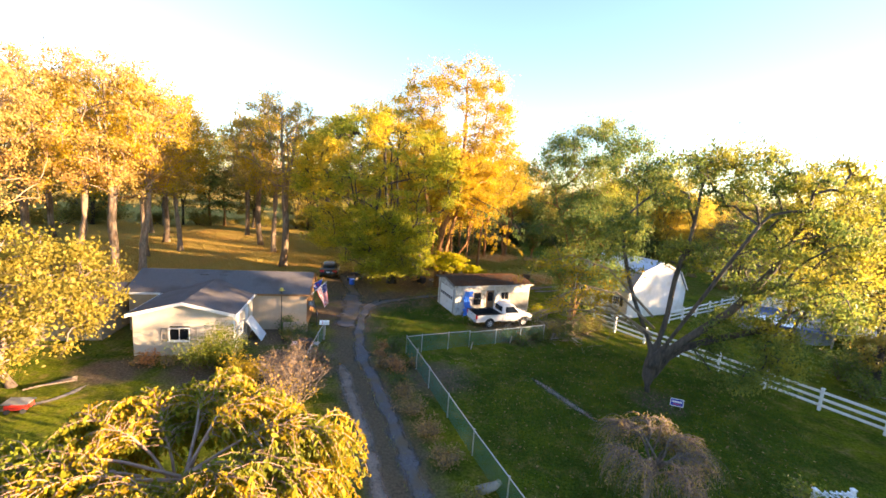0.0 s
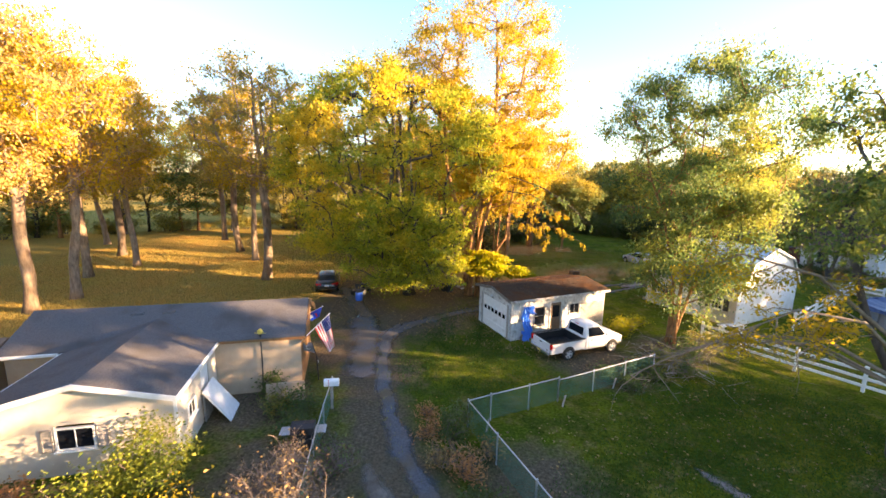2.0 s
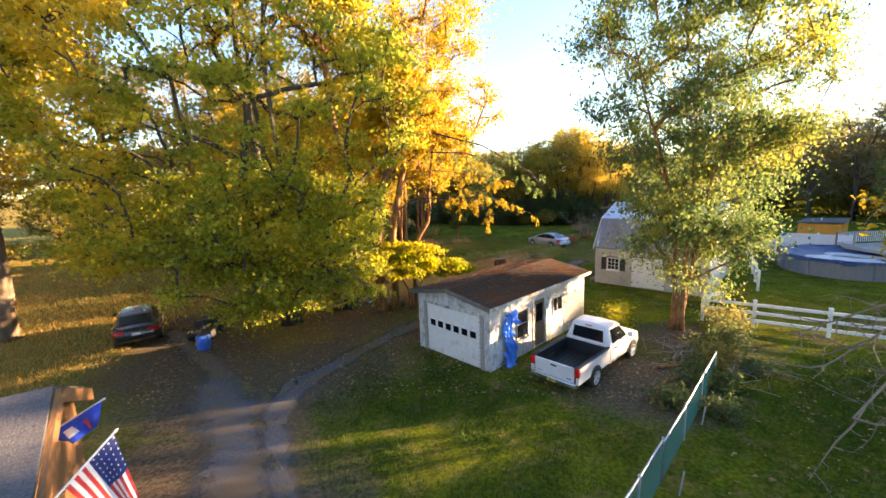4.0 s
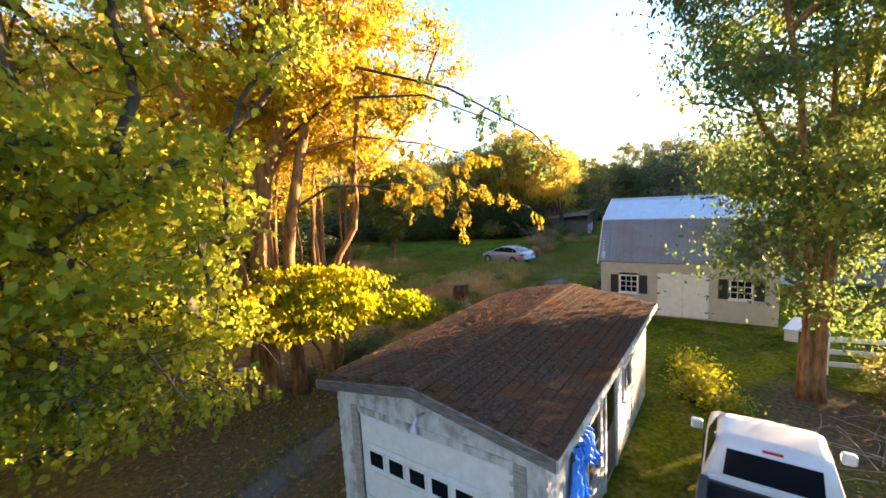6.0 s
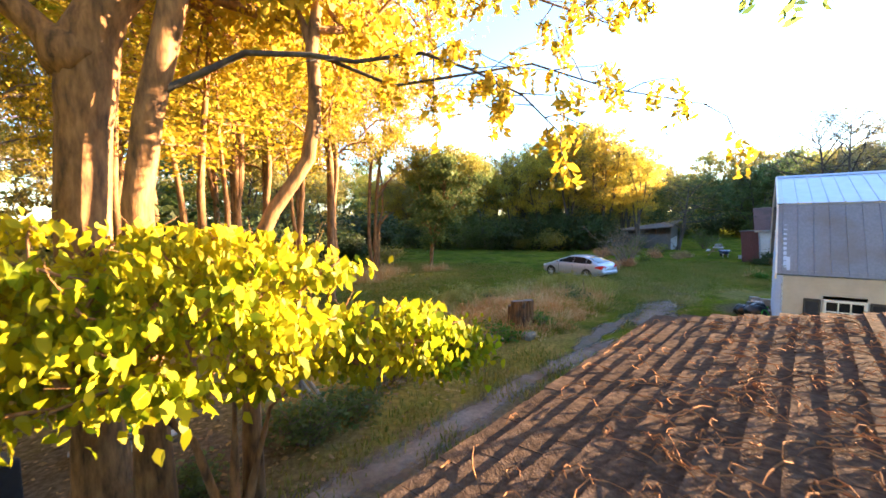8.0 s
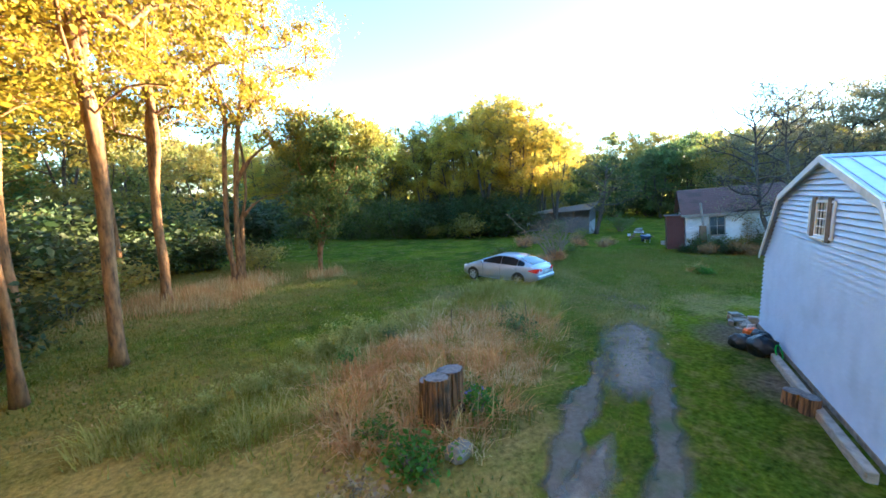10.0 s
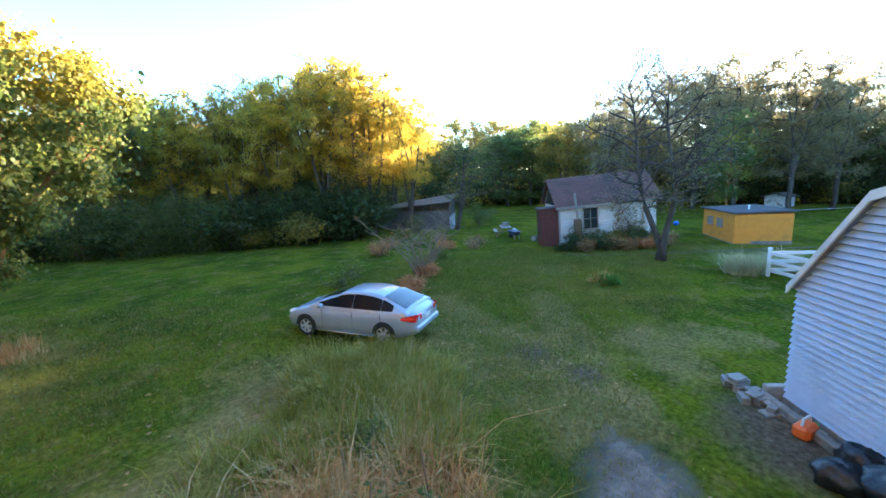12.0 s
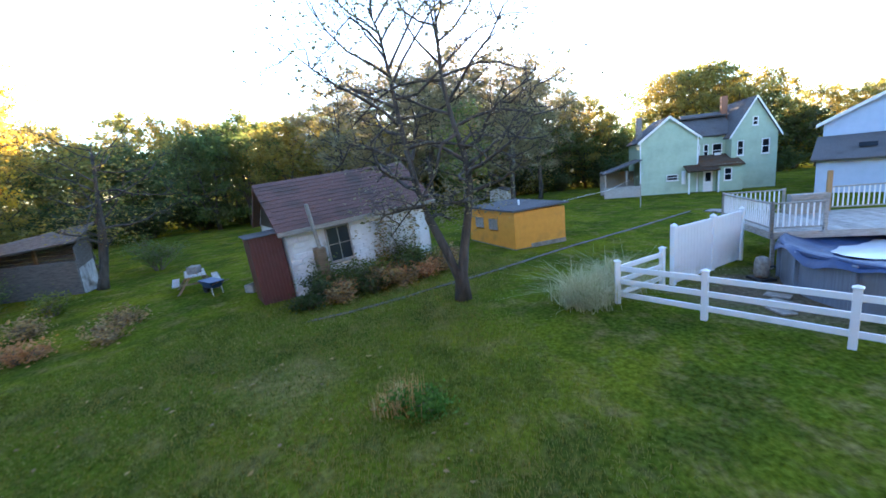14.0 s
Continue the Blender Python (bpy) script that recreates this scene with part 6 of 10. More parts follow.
billow("young_tree", "leafy field tree, dark green low down and gold on top", at(6.35, 60.9), [[(0, 0, -.15), (.05, 0, 1.2), (.2, -.05, 2.4), (.7, -.1, 4.2), (1.2, -.2, 6.4), (1.5, -.3, 8.6)], [(0, 0, .9), (.2, 0, 2.2), (-.3, .1, 4.0), (-.8, .2, 6.4)], [(.1, 0, 1.6), (.7, -.1, 3.0), (2.0, -.4, 5.0), (3.0, -.7, 6.8)]],
       [(1.2, -.3, 6.8, 3.4, 2.8, 2.3, 3), (.2, 0, 4.2, 1.9, 1.9, 1.6, 1.3), (.3, 0, 2.0, .7, .7, .9, .3)], 130, (.45, .9), 40000, .13, "leaf_grove", "bark", 111, .17, first=1.0, inner=.2, droop=.3, spacing=.6, tip=.008)
billow("slim_tree", "three-stemmed tree with crooked lit stems and a wide airy golden crown", at(2.09, 61.4),
       [[(-.1, 0, -.15), (-.3, 0, 1.4), (-.35, 0, 2.7), (-.25, .1, 5.1), (-.1, .2, 7.3), (.1, .3, 8.4), (-.4, .6, 11.0), (-.9, .8, 14.0)], [(.05, 0, -.15), (.1, 0, 2.0), (.15, 0, 3.6), (.38, 0, 6.4), (.63, 0, 8.2), (.87, 0, 9.7), (1.3, .2, 12.4), (1.2, .3, 15.4)],
        [(.15, 0, -.15), (.3, 0, 1.6), (.36, 0, 3.0), (.55, 0, 3.9), (.72, 0, 4.6), (.75, .3, 6.6), (.5, .8, 9.0)], [(.28, 0, 5.2), (.6, 0, 5.8), (1.16, 0, 6.6), (2.0, 0, 7.35), (2.9, -.1, 7.55), (4.2, -.2, 7.9)], [(.45, 0, 3.4), (.99, 0, 4.0), (1.68, 0, 4.5), (2.5, 0, 4.6), (3.2, -.1, 4.9)]],
       [(.6, .2, 12.2, 5.4, 4.6, 4.4, 3), (2.6, -.2, 8.6, 2.6, 2.4, 1.3, .7), (-2.2, .4, 8.8, 2.6, 2.4, 2.0, .6)], 170, (.55, 1.0), 27000, .12, "leaf_slim", "bark", 131, .21, first=4.6, inner=.2, droop=.35, spacing=.6, tip=.008)
slender = tree("ash_tree", "slender curved ash with a bare lit stem and thin golden crown", at(-4.9, 41.0), 11.5, 2.8, 6.4, 3600, .13, "leaf_gold", "bark", 150, .14, limbs=12, subs=4, twigs=3, clump=.45, rise=.5, lean=(.10, .03), wob=.2, group="slender ashes")
for k, (x, y, sc) in enumerate(((-5.5, 40.0, .9), (-2.6, 44.6, 1.05), (-4.0, 43.6, .95), (-5.4, 45.6, 1.1), (-3.0, 49.0, .95), (-6.9, 42.4, 1.0))):
    put(slender, x, y, 67 * k + 20, sc)
billow("sapling", "lime-green young tree with drooping leafy sprays", at(-3.3, 37.0), [[(0, 0, -.1), (.1, -.2, 1.2), (.2, -.5, 2.3), (.3, -.8, 3.2)], [(-.1, 0, -.1), (-.3, -.4, 1.3), (-.9, -.9, 2.5)], [(.1, .1, -.1), (.5, 0, 1.4), (1.5, -.3, 2.4)]],
       [(-.5, -.8, 3.0, 2.3, 1.4, .95, 3), (2.1, -.6, 2.35, 1.5, .7, .45, .9), (-2.2, -1.2, 2.8, 1.4, 1.2, .9, .9)], 150, (.24, .55), 15000, .12, "leaf_lime", "bark", 112, .06,
       keep=lambda C: clear_of_lane(at(-3.3, 37.0), 1.3)(C) & (C[:, 2] > 1.55 + np.clip(.35 - C[:, 0] * .3, 0, .75)) & (C[:, 1] > -2.4), first=1.2, inner=.1, squash=.26, aspect=.55, droop=.6, spacing=.8, loose=.6, tip=.005, top=.6, twigs=5)

# lawn trees in full gold
gold_a = billow("lawn_tree", "tall lawn tree with open orange-gold crown", at(-33.3, 28.4), upright(18.5, (0, 0), .05, 21, 3, .40, .20), [(0, 0, 14, 6.4, 6.4, 5.4, 3), (0, 0, 9.2, 4.6, 4.6, 2.6, .7)], 150, (.8, 1.4), 22000, .15, "leaf_orange", "bark_lawn", 120, .34, first=6.5, inner=.25, droop=.3, spacing=.6, tip=.010, group="lawn trees")
gold_b = billow("lawn_tree", "tall lawn tree with thin yellow-gold crown", at(-33.4, 31.5), upright(18.5, (.03, 0), .05, 22, 2, .45, .16), [(0, 0, 14, 5.8, 5.8, 5.6, 3), (.5, 0, 9.4, 4.0, 4.0, 2.4, .6)], 130, (.8, 1.35), 19000, .15, "leaf_gold", "bark_lawn", 121, .30, first=6.5, inner=.25, droop=.3, spacing=.6, tip=.010, group="lawn trees")
gold_c = billow("lawn_tree", "slender lawn tree with pale gold and olive leaves", at(-23.0, 39.2), upright(18.5, (0, .02), .06, 23, 3, .42, .20), [(0, 0, 13.6, 5.8, 5.8, 5.6, 3), (0, 0, 8.8, 3.6, 3.6, 2.0, .4)], 120, (.75, 1.3), 16000, .15, "leaf_bronze", "bark_lawn", 122, .36, first=6.5, inner=.25, droop=.3, spacing=.6, tip=.010, group="lawn trees")
for k, (x, y, t, s) in enumerate(((-36.6, 28.3, 1, .95), (-38.4, 37, 0, .95), (-38.2, 41.8, 1, .92), (-33.0, 50.8, 2, 1.0), (-28.5, 46.5, 1, .98), (-44, 46, 0, 1.05), (-50, 34, 0, 1.1), (-47, 24, 1, 1.0),
                                  (-52, 52, 1, 1.0), (-40, 58, 2, .9), (-26, 57, 2, .95), (-57, 42, 0, 1.0), (-18, 52, 2, .9), (-12.5, 49, 1, .8), (-35, 20, 0, .9), (-56, 24, 0, 1.0))):
    put((gold_a, gold_b, gold_c)[t], x, y, k * 77, s)
# the row of bare-stemmed trees beyond the maple
slim = billow("slim_tree", "slim straight tree with a high thin golden crown", at(-.95, 57.8), upright(15, (.02, 0), .06, 31, 2, .35, .10), [(0, 0, 11.6, 5.0, 5.0, 4.6, 1)], 110, (.65, 1.2), 19000, .12, "leaf_slim", "bark", 130, .19, first=6.0, inner=.25, droop=.3, spacing=.62, tip=.009, group="slim trees")
for k, (x, y, s) in enumerate(((-4.5, 54, .95), (-6.5, 58, 1.0), (-3, 62, .9), (-9, 53, 1.0), (-8, 60, .95), (-1.5, 50.5, .9), (-12, 57, 1.0), (-5, 49.5, .85), (-14, 62, 1), (-18, 66, 1.0))):
    put(slim, x, y, k * 61, s)

# woods round the field
wood_a = billow("wood_tree", "broad woodland tree, olive and yellow", at(33, 112), upright(12, (0, 0), .1, 41, 3, .25, .3), [(0, 0, 8, 5.0, 5.0, 6.2, 1)], 95, (.9, 1.5), 15500, .26, "leaf_wood", "bark_dark", 140, .26, first=1.2, inner=.5, fine=False, group="woodland")
wood_b = billow("wood_tree", "woodland tree with gold leaves over dark stems", at(29.5, 71), upright(13.5, (0, 0), .1, 42, 3, .2, .2), [(0, 0, 10.2, 4.2, 4.2, 4.8, 2), (0, 0, 5, 3.0, 3.0, 2.6, .5)], 115, (.7, 1.3), 15000, .18, "leaf_bronze", "bark_dark", 141, .22, first=1.6, inner=.3, droop=.2, spacing=.62, fine=False, group="woodland")
wood_c = billow("wood_tree", "dark green woodland tree", at(17, 80), upright(9.5, (0, 0), .1, 43, 2, .2, .25), [(0, 0, 5.8, 4.4, 4.4, 5.0, 1)], 85, (.8, 1.4), 13000, .26, "leaf_green", "bark_dark", 142, .22, first=.8, inner=.5, fine=False, group="woodland")
wood_d = tree("wood_tree", "half-bare woodland tree with olive leaves", at(-50, 66), 15, 4.2, 3.0, 7000, .34, "leaf_locust", "bark", 143, .22, limbs=24, subs=5, clump=.66, rise=.55, bare=.3, group="woodland")
wood_e = billow("wood_tree", "tall airy woodland tree with thin olive leaves", at(74, 49), upright(16.5, (0, 0), .1, 44, 3, .25, .22), [(0, 0, 11.5, 5.2, 5.2, 5.6, 3), (0, 0, 5.5, 3.4, 3.4, 2.6, .5)], 120, (.9, 1.5), 15000, .19, "leaf_dusk", "bark_dark", 144, .26, first=2.5, inner=.3, droop=.2, spacing=.6, fine=False, group="woodland")
wood_f = billow("wood_tree", "airy amber woodland tree with several slim dark stems", at(26.4, 71.8), upright(14, (0, 0), .1, 45, 4, .12, .14), [(0, 0, 10.6, 3.8, 3.8, 4.0, 3), (0, 0, 6.4, 3.2, 3.2, 2.2, 1.0)], 150, (.5, .95), 23000, .13, "leaf_amber", "bark_dark", 145, .2, first=2.6, inner=.15, droop=.3, spacing=.6, tip=.009, group="woodland")
for x, y, sc in ((29.6, 69.4, .95), (23.4, 73.4, .84), (20.4, 74.4, .74), (17.4, 76.4, .70), (32.2, 67.6, .78), (14.6, 78.6, .66), (27.8, 73.6, .98)):
    put(wood_f, x, y, x * 53, sc)
for x, y, sc in ((13.0, 81.6, .78), (16.4, 79.8, .78), (19.6, 77.6, .80), (22.6, 76.0, .86), (10.0, 85.6, .72)):
    put(wood_b, x, y, x * 41, sc)
kinds = (wood_a, wood_b, wood_c, wood_d, wood_e, wood_f)
rw = random.Random(31)


def belt(line, depth, step, mix, smin, smax):
    for (ax, ay), (bx, by) in zip(line[:-1], line[1:]):
        L = math.hypot(bx - ax, by - ay)
        n = max(1, int(L / step))
        for k in range(n):
            t = (k + rw.uniform(.1, .9)) / n
            d = rw.uniform(0, depth)
            nx, ny = -(by - ay) / L, (bx - ax) / L
            x, y = ax + (bx - ax) * t + nx * d, ay + (by - ay) * t + ny * d
            put(kinds[rw.choice(mix)], x, y, rw.uniform(0, 360), rw.uniform(smin, smax))


# left, behind the lawn; the far side of the field; the hedge row beyond the sedan; the woods towards the sun
belt([(-85, 40), (-66, 58), (-48, 72), (-26, 80), (-6, 90)], -6, 4.2, (0, 1, 3, 3), .85, 1.1)
belt([(-8, 108), (2, 104), (8, 98), (14, 88)], 6, 3.6, (0, 2, 3), .7, .95)
belt([(5, 90), (9.5, 84), (15, 80), (18, 77)], 3, 2.5, (0, 1, 5, 0), .56, .72)
belt([(19, 76), (24, 74), (28, 72.5), (32, 71)], 3, 3.2, (1, 5, 3), .74, .9)
belt([(8, 90), (14, 84), (20, 80), (27, 76.5), (34, 75)], 3, 2.6, (2, 0), .56, .74)
belt([(-30, 100), (-2, 118), (26, 108)], 6, 4.0, (0, 2), .9, 1.1)
belt([(36, 76), (42, 77), (48, 80)], 4, 3.0, (1, 0), .65, .9)
put(wood_f, 35.6, 73.4, 80, .86)
put(wood_f, 38.4, 75.6, 200, .8)
# unseen tree, added to keep the low sun off the drive
put(wood_a, 24.4, 23.6, 30, .7)
put(wood_c, 63, 71, 25, 1.14)
put(wood_c, 60.5, 73.5, 140, 1.0)
belt([(44, 92), (58, 86), (70, 78), (80, 68), (84, 58)], 5, 3.2, (2, 0, 2), .82, 1.0)
belt([(52, 104), (70, 96), (86, 82), (94, 66)], 6, 4.0, (0, 2), 1.0, 1.15)
belt([(62, 66), (68, 58), (71, 53)], -4, 2.6, (0, 0, 2, 3), .78, .9)
belt([(71, 52), (73, 46), (75, 40), (76, 31)], -5, 2.8, (4,), .76, .92)
belt([(72, 52), (75, 42), (77, 31)], -3, 2.6, (2, 0), .55, .68)
belt([(75, 34), (76, 24), (76, 20)], -4, 3.2, (0, 0, 2, 3), .74, .86)
belt([(76, 19), (75, 4)], -4, 3.0, (0, 2, 0), .95, 1.08)
belt([(75, 3), (72, -14)], -4, 3.4, (0, 2, 0), .66, .78)
belt([(84, 52), (88, 34)], -3, 3.6, (4, 0), .8, 1.0)
belt([(88, 32), (88, 16), (86, -4)], -3, 4.6, (0, 2), .72, .86)
belt([(50, 45), (57, 47)], 2, 5, (3,), .5, .62)
for x, y, sc in ((56, 57.5, .82), (58, 53.5, .9), (60.5, 49.5, .92), (59, 45.5, .95), (58, 41, .9), (62, 37.5, .85)):
    put(wood_e, x, y, x * 37, sc)
belt([(30, -18), (10, -30), (-20, -32), (-48, -18), (-60, 4)], -5, 8.5, (0, 3), .85, 1.05)

# undergrowth along the woods: low dense bushes
def bush(name, label, m, h, r, leaves, size, leaf_m, seed, twig="twig", category="bush", stems=5, bare=0.0, group="", droop=0.0, clump=.22, flat=.5, thick=1.0):
    rng = random.Random(seed)
    g = thing(name, label, category, m, group)
    wood, tips = B(), []
    for s in range(stems):
        a = s * 6.28 / stems + rng.uniform(-.4, .4)
        out = rng.uniform(.15, 1.0) * r / h
        st = bough(rng, (math.cos(a) * r * .12, math.sin(a) * r * .12, -.05), (math.cos(a) * out, math.sin(a) * out, 1), h * rng.uniform(.7, 1.0) * math.hypot(1, out * .6), 4, .14, 0)
        wood.tube(st, [thick * v for v in (.022 + .006 * h, .018 + .004 * h, .012, .008, .004)], 5, False)
        for k in range(6):
            q = along(st, rng.uniform(.2, 1))
            a2 = rng.uniform(0, 6.28)
            b2 = bough(rng, q, (math.cos(a2), math.sin(a2), rng.uniform(.1, 1.2) - droop), h * rng.uniform(.2, .42), 3, .18, -droop * .3)
            wood.tube(b2, [thick * v for v in (.010, .008, .006, .003)], 4, False)
            for i in range(3):
                b3 = bough(rng, along(b2, rng.uniform(.3, 1)), (rng.gauss(0, 1), rng.gauss(0, 1), rng.uniform(0, 1.3) - droop), h * rng.uniform(.08, .22), 2, .2, -droop * .3)
                wood.tube(b3, [.006, .004, .002], 3, False)
                tips.append(b3)
    part("branchwork", wood, twig, g)
    if leaves:
        nr = np.random.default_rng(seed + 9)
        T = np.array([along(b, u)[:] for b in tips for u in (.3, 1.0)])
        pick = nr.choice(len(T), leaves)
        C = T[pick] + nr.normal(size=(leaves, 3)) * clump * np.array([1, 1, .7])
        C[:, 2] = np.abs(C[:, 2]) + .02
        part("foliage", leaf_mesh("foliage", C, size, leaf_m, seed + 3, flat=flat), leaf_m, g)
    return g


under = bush("undergrowth", "dark tangled undergrowth at the edge of the woods", at(20, 77), 2.6, 2.0, 2600, .26, "leaf_thicket", 201, "bark_dark", stems=9, clump=.5, group="undergrowth")
under3 = bush("undergrowth", "dark dense thorny thicket below the trees", at(24.6, 71.2), 3.6, 2.6, 11000, .13, "leaf_thicket", 203, "bark_dark", stems=16, clump=.42, group="undergrowth")
under4 = bush("undergrowth", "grey-green drooping thicket at the field's edge", at(17.6, 75.0), 4.6, 2.7, 11000, .13, "leaf_grove", 204, "bark_tan", stems=16, clump=.45, droop=.5, group="undergrowth")
under2 = bush("undergrowth", "olive bramble thicket at the edge of the woods", at(26, 71.5), 2.0, 2.0, 2200, .22, "leaf_wood", 202, "bark_dark", stems=9, clump=.45, group="undergrowth")
for line in ([(-80, 42), (-62, 58), (-46, 69), (-26, 77), (-8, 86)], [(9, 81), (15, 77.5), (19.5, 72.8), (24, 70.5), (28.4, 69.0)], [(-4, 108), (8, 100), (15, 90)], [(46, 84), (58, 79), (70, 71)], [(68, 52), (70, 44), (71, 36), (72, 27), (72, 16), (70, 4)]):
    for (ax, ay), (bx, by) in zip(line[:-1], line[1:]):
        n = max(1, int(math.hypot(bx - ax, by - ay) / 2.3))
        for k in range(n):
            t = (k + rw.random()) / n
            kind = rw.choice((under, under, under2))
            put(under2 if ax < -7 else kind, ax + (bx - ax) * t + rw.uniform(-1, 1), ay + (by - ay) * t + rw.uniform(-1, 1), rw.uniform(0, 360), rw.uniform(.7, 1.5))
for k, (x, y, sc) in enumerate(((22.2, 72.2, 1.0), (27.0, 69.8, 1.05), (28.8, 69.0, .9), (20.2, 74.0, .9), (25.6, 72.8, 1.1), (28.6, 71.2, 1.1))):
    put(under3, x, y, k * 83, sc)
for k, (x, y, sc) in enumerate(((14.8, 76.8, .95), (12.0, 79.4, .95), (9.4, 82.4, .9), (19.6, 73.2, .85), (16.4, 78.0, 1.1), (6.6, 85.4, .9))):
    put(under4, x, y, k * 71, sc)
for k, (x, y, sc) in enumerate(((-6.4, 66.5, 1.5), (-3.6, 68.5, 1.4), (-1.0, 70.5, 1.6), (1.6, 73.0, 1.5), (4.4, 75.0, 1.5), (-8.6, 63.4, 1.3), (-2.0, 64.6, .9), (.6, 66.0, .9), (3.4, 64.2, .7))):
    put(under2 if k % 3 == 2 else under, x, y, k * 83, sc)
for k, (x, y, sc) in enumerate(((-7.4, 49.5, 1.3), (-9.2, 52.4, 1.5), (-6.6, 46.8, 1.0), (-10.5, 56, 1.6), (-12, 50, 1.4), (-4.4, 51.6, .8), (-4.2, 57.4, 1.0), (-5.6, 59.0, 1.2), (-3.4, 60.2, .8))):
    put(under if k % 2 else under2, x, y, k * 57, sc)
for (ax, ay), (bx, by) in (((66, 60), (73, 50)), ((73, 50), (77, 36)), ((77, 36), (78, 18)), ((78, 18), (75, 0))):
    for k in range(8):
        t = (k + rw.random()) / 8
        put(rw.choice((under, under2)), ax + (bx - ax) * t + rw.uniform(-1, 1), ay + (by - ay) * t, rw.uniform(0, 360), rw.uniform(1.9, 2.7))


# ---------- vehicles ----------
def wheel(parent, x, y, r, w, spokes=5, name="wheel"):
    """A wheel whose axle lies along y, the outer side towards -y if y < 0."""
    s = -1 if y < 0 else 1
    prof = [(r * .62, -w / 2), (r * .92, -w / 2), (r, -w * .32), (r, w * .32), (r * .92, w / 2), (r * .62, w / 2)]
    n = 28
    vs = [(rr * math.cos(2 * math.pi * k / n), yy, rr * math.sin(2 * math.pi * k / n)) for k in range(n) for rr, yy in prof]
    m = len(prof)
    fs = [(k * m + j, ((k + 1) % n) * m + j, ((k + 1) % n) * m + (j + 1) % m, k * m + (j + 1) % m) for k in range(n) for j in range(m)]
    wh = part(name, B().add(vs, fs), "rubber", parent, "black rubber tyre", at=Matrix.Translation((x, y, r)))
    rim = B()
    yo = s * w * .47
    ring = [(rr * math.cos(2 * math.pi * k / n), yo + dy, rr * math.sin(2 * math.pi * k / n)) for k in range(n) for rr, dy in ((r * .68, s * .01), (r * .60, 0), (r * .57, -s * .03))]
    rim.add(ring, [(k * 3 + j, ((k + 1) % n) * 3 + j, ((k + 1) % n) * 3 + j + 1, k * 3 + j + 1) for k in range(n) for j in range(2)])
    for k in range(spokes):
        a = 2 * math.pi * k / spokes
        ca, sa = math.cos(a), math.sin(a)
        px, pz = -sa, ca
        q = []
        for rr, ww in ((r * .08, r * .10), (r * .60, r * .115)):
            for t in (-1, 1):
                for d in (0, -s * .03):
                    q.append((ca * rr + px * ww * t, yo + d, sa * rr + pz * ww * t))
        rim.add(q, [(0, 2, 6, 4), (0, 4, 5, 1), (2, 3, 7, 6), (1, 5, 7, 3), (4, 6, 7, 5)])
    hub = [(r * .16 * math.cos(k * .5236), yo + s * .012, r * .16 * math.sin(k * .5236)) for k in range(12)]
    rim.add(hub, [tuple(range(12))])
    disc = [(r * .6 * math.cos(k * .5236), yo - s * .05, r * .6 * math.sin(k * .5236)) for k in range(12)]
    part("rim", rim, "rim", wh, "silver spoked wheel rim")
    part("brake_disc", B().add(disc, [tuple(range(12))]), "black", wh)
    return wh


def loft(stations, mirror=True):
    """Skins sections across the car: each station is (x, [(y, z), ...]) for one half, from the sill to the roof's middle."""
    b = B()
    rows = []
    for x, half in stations:
        full = [(-y, z) for y, z in half] + [(y, z) for y, z in reversed(half)][1 if half[-1][0] == 0 else 0:]
        rows.append([(x, y, z) for y, z in full])
    n = len(rows[0])
    vs = [p for r in rows for p in r]
    fs = [(i * n + j, i * n + j + 1, (i + 1) * n + j + 1, (i + 1) * n + j) for i in range(len(rows) - 1) for j in range(n - 1)]
    fs += [tuple(range(n))[::-1], tuple(range(len(vs) - n, len(vs)))]
    return b.add(vs, fs)


def interp(table, x):
    for (x0, *a), (x1, *b) in zip(table[:-1], table[1:]):
        if x0 <= x <= x1:
            t = (x - x0) / (x1 - x0 + 1e-9)
            t = t * t * (3 - 2 * t) * .4 + t * .6
            return [p + (q - p) * t for p, q in zip(a, b)]
    return list(table[-1][1:] if x > table[-1][0] else table[0][1:])


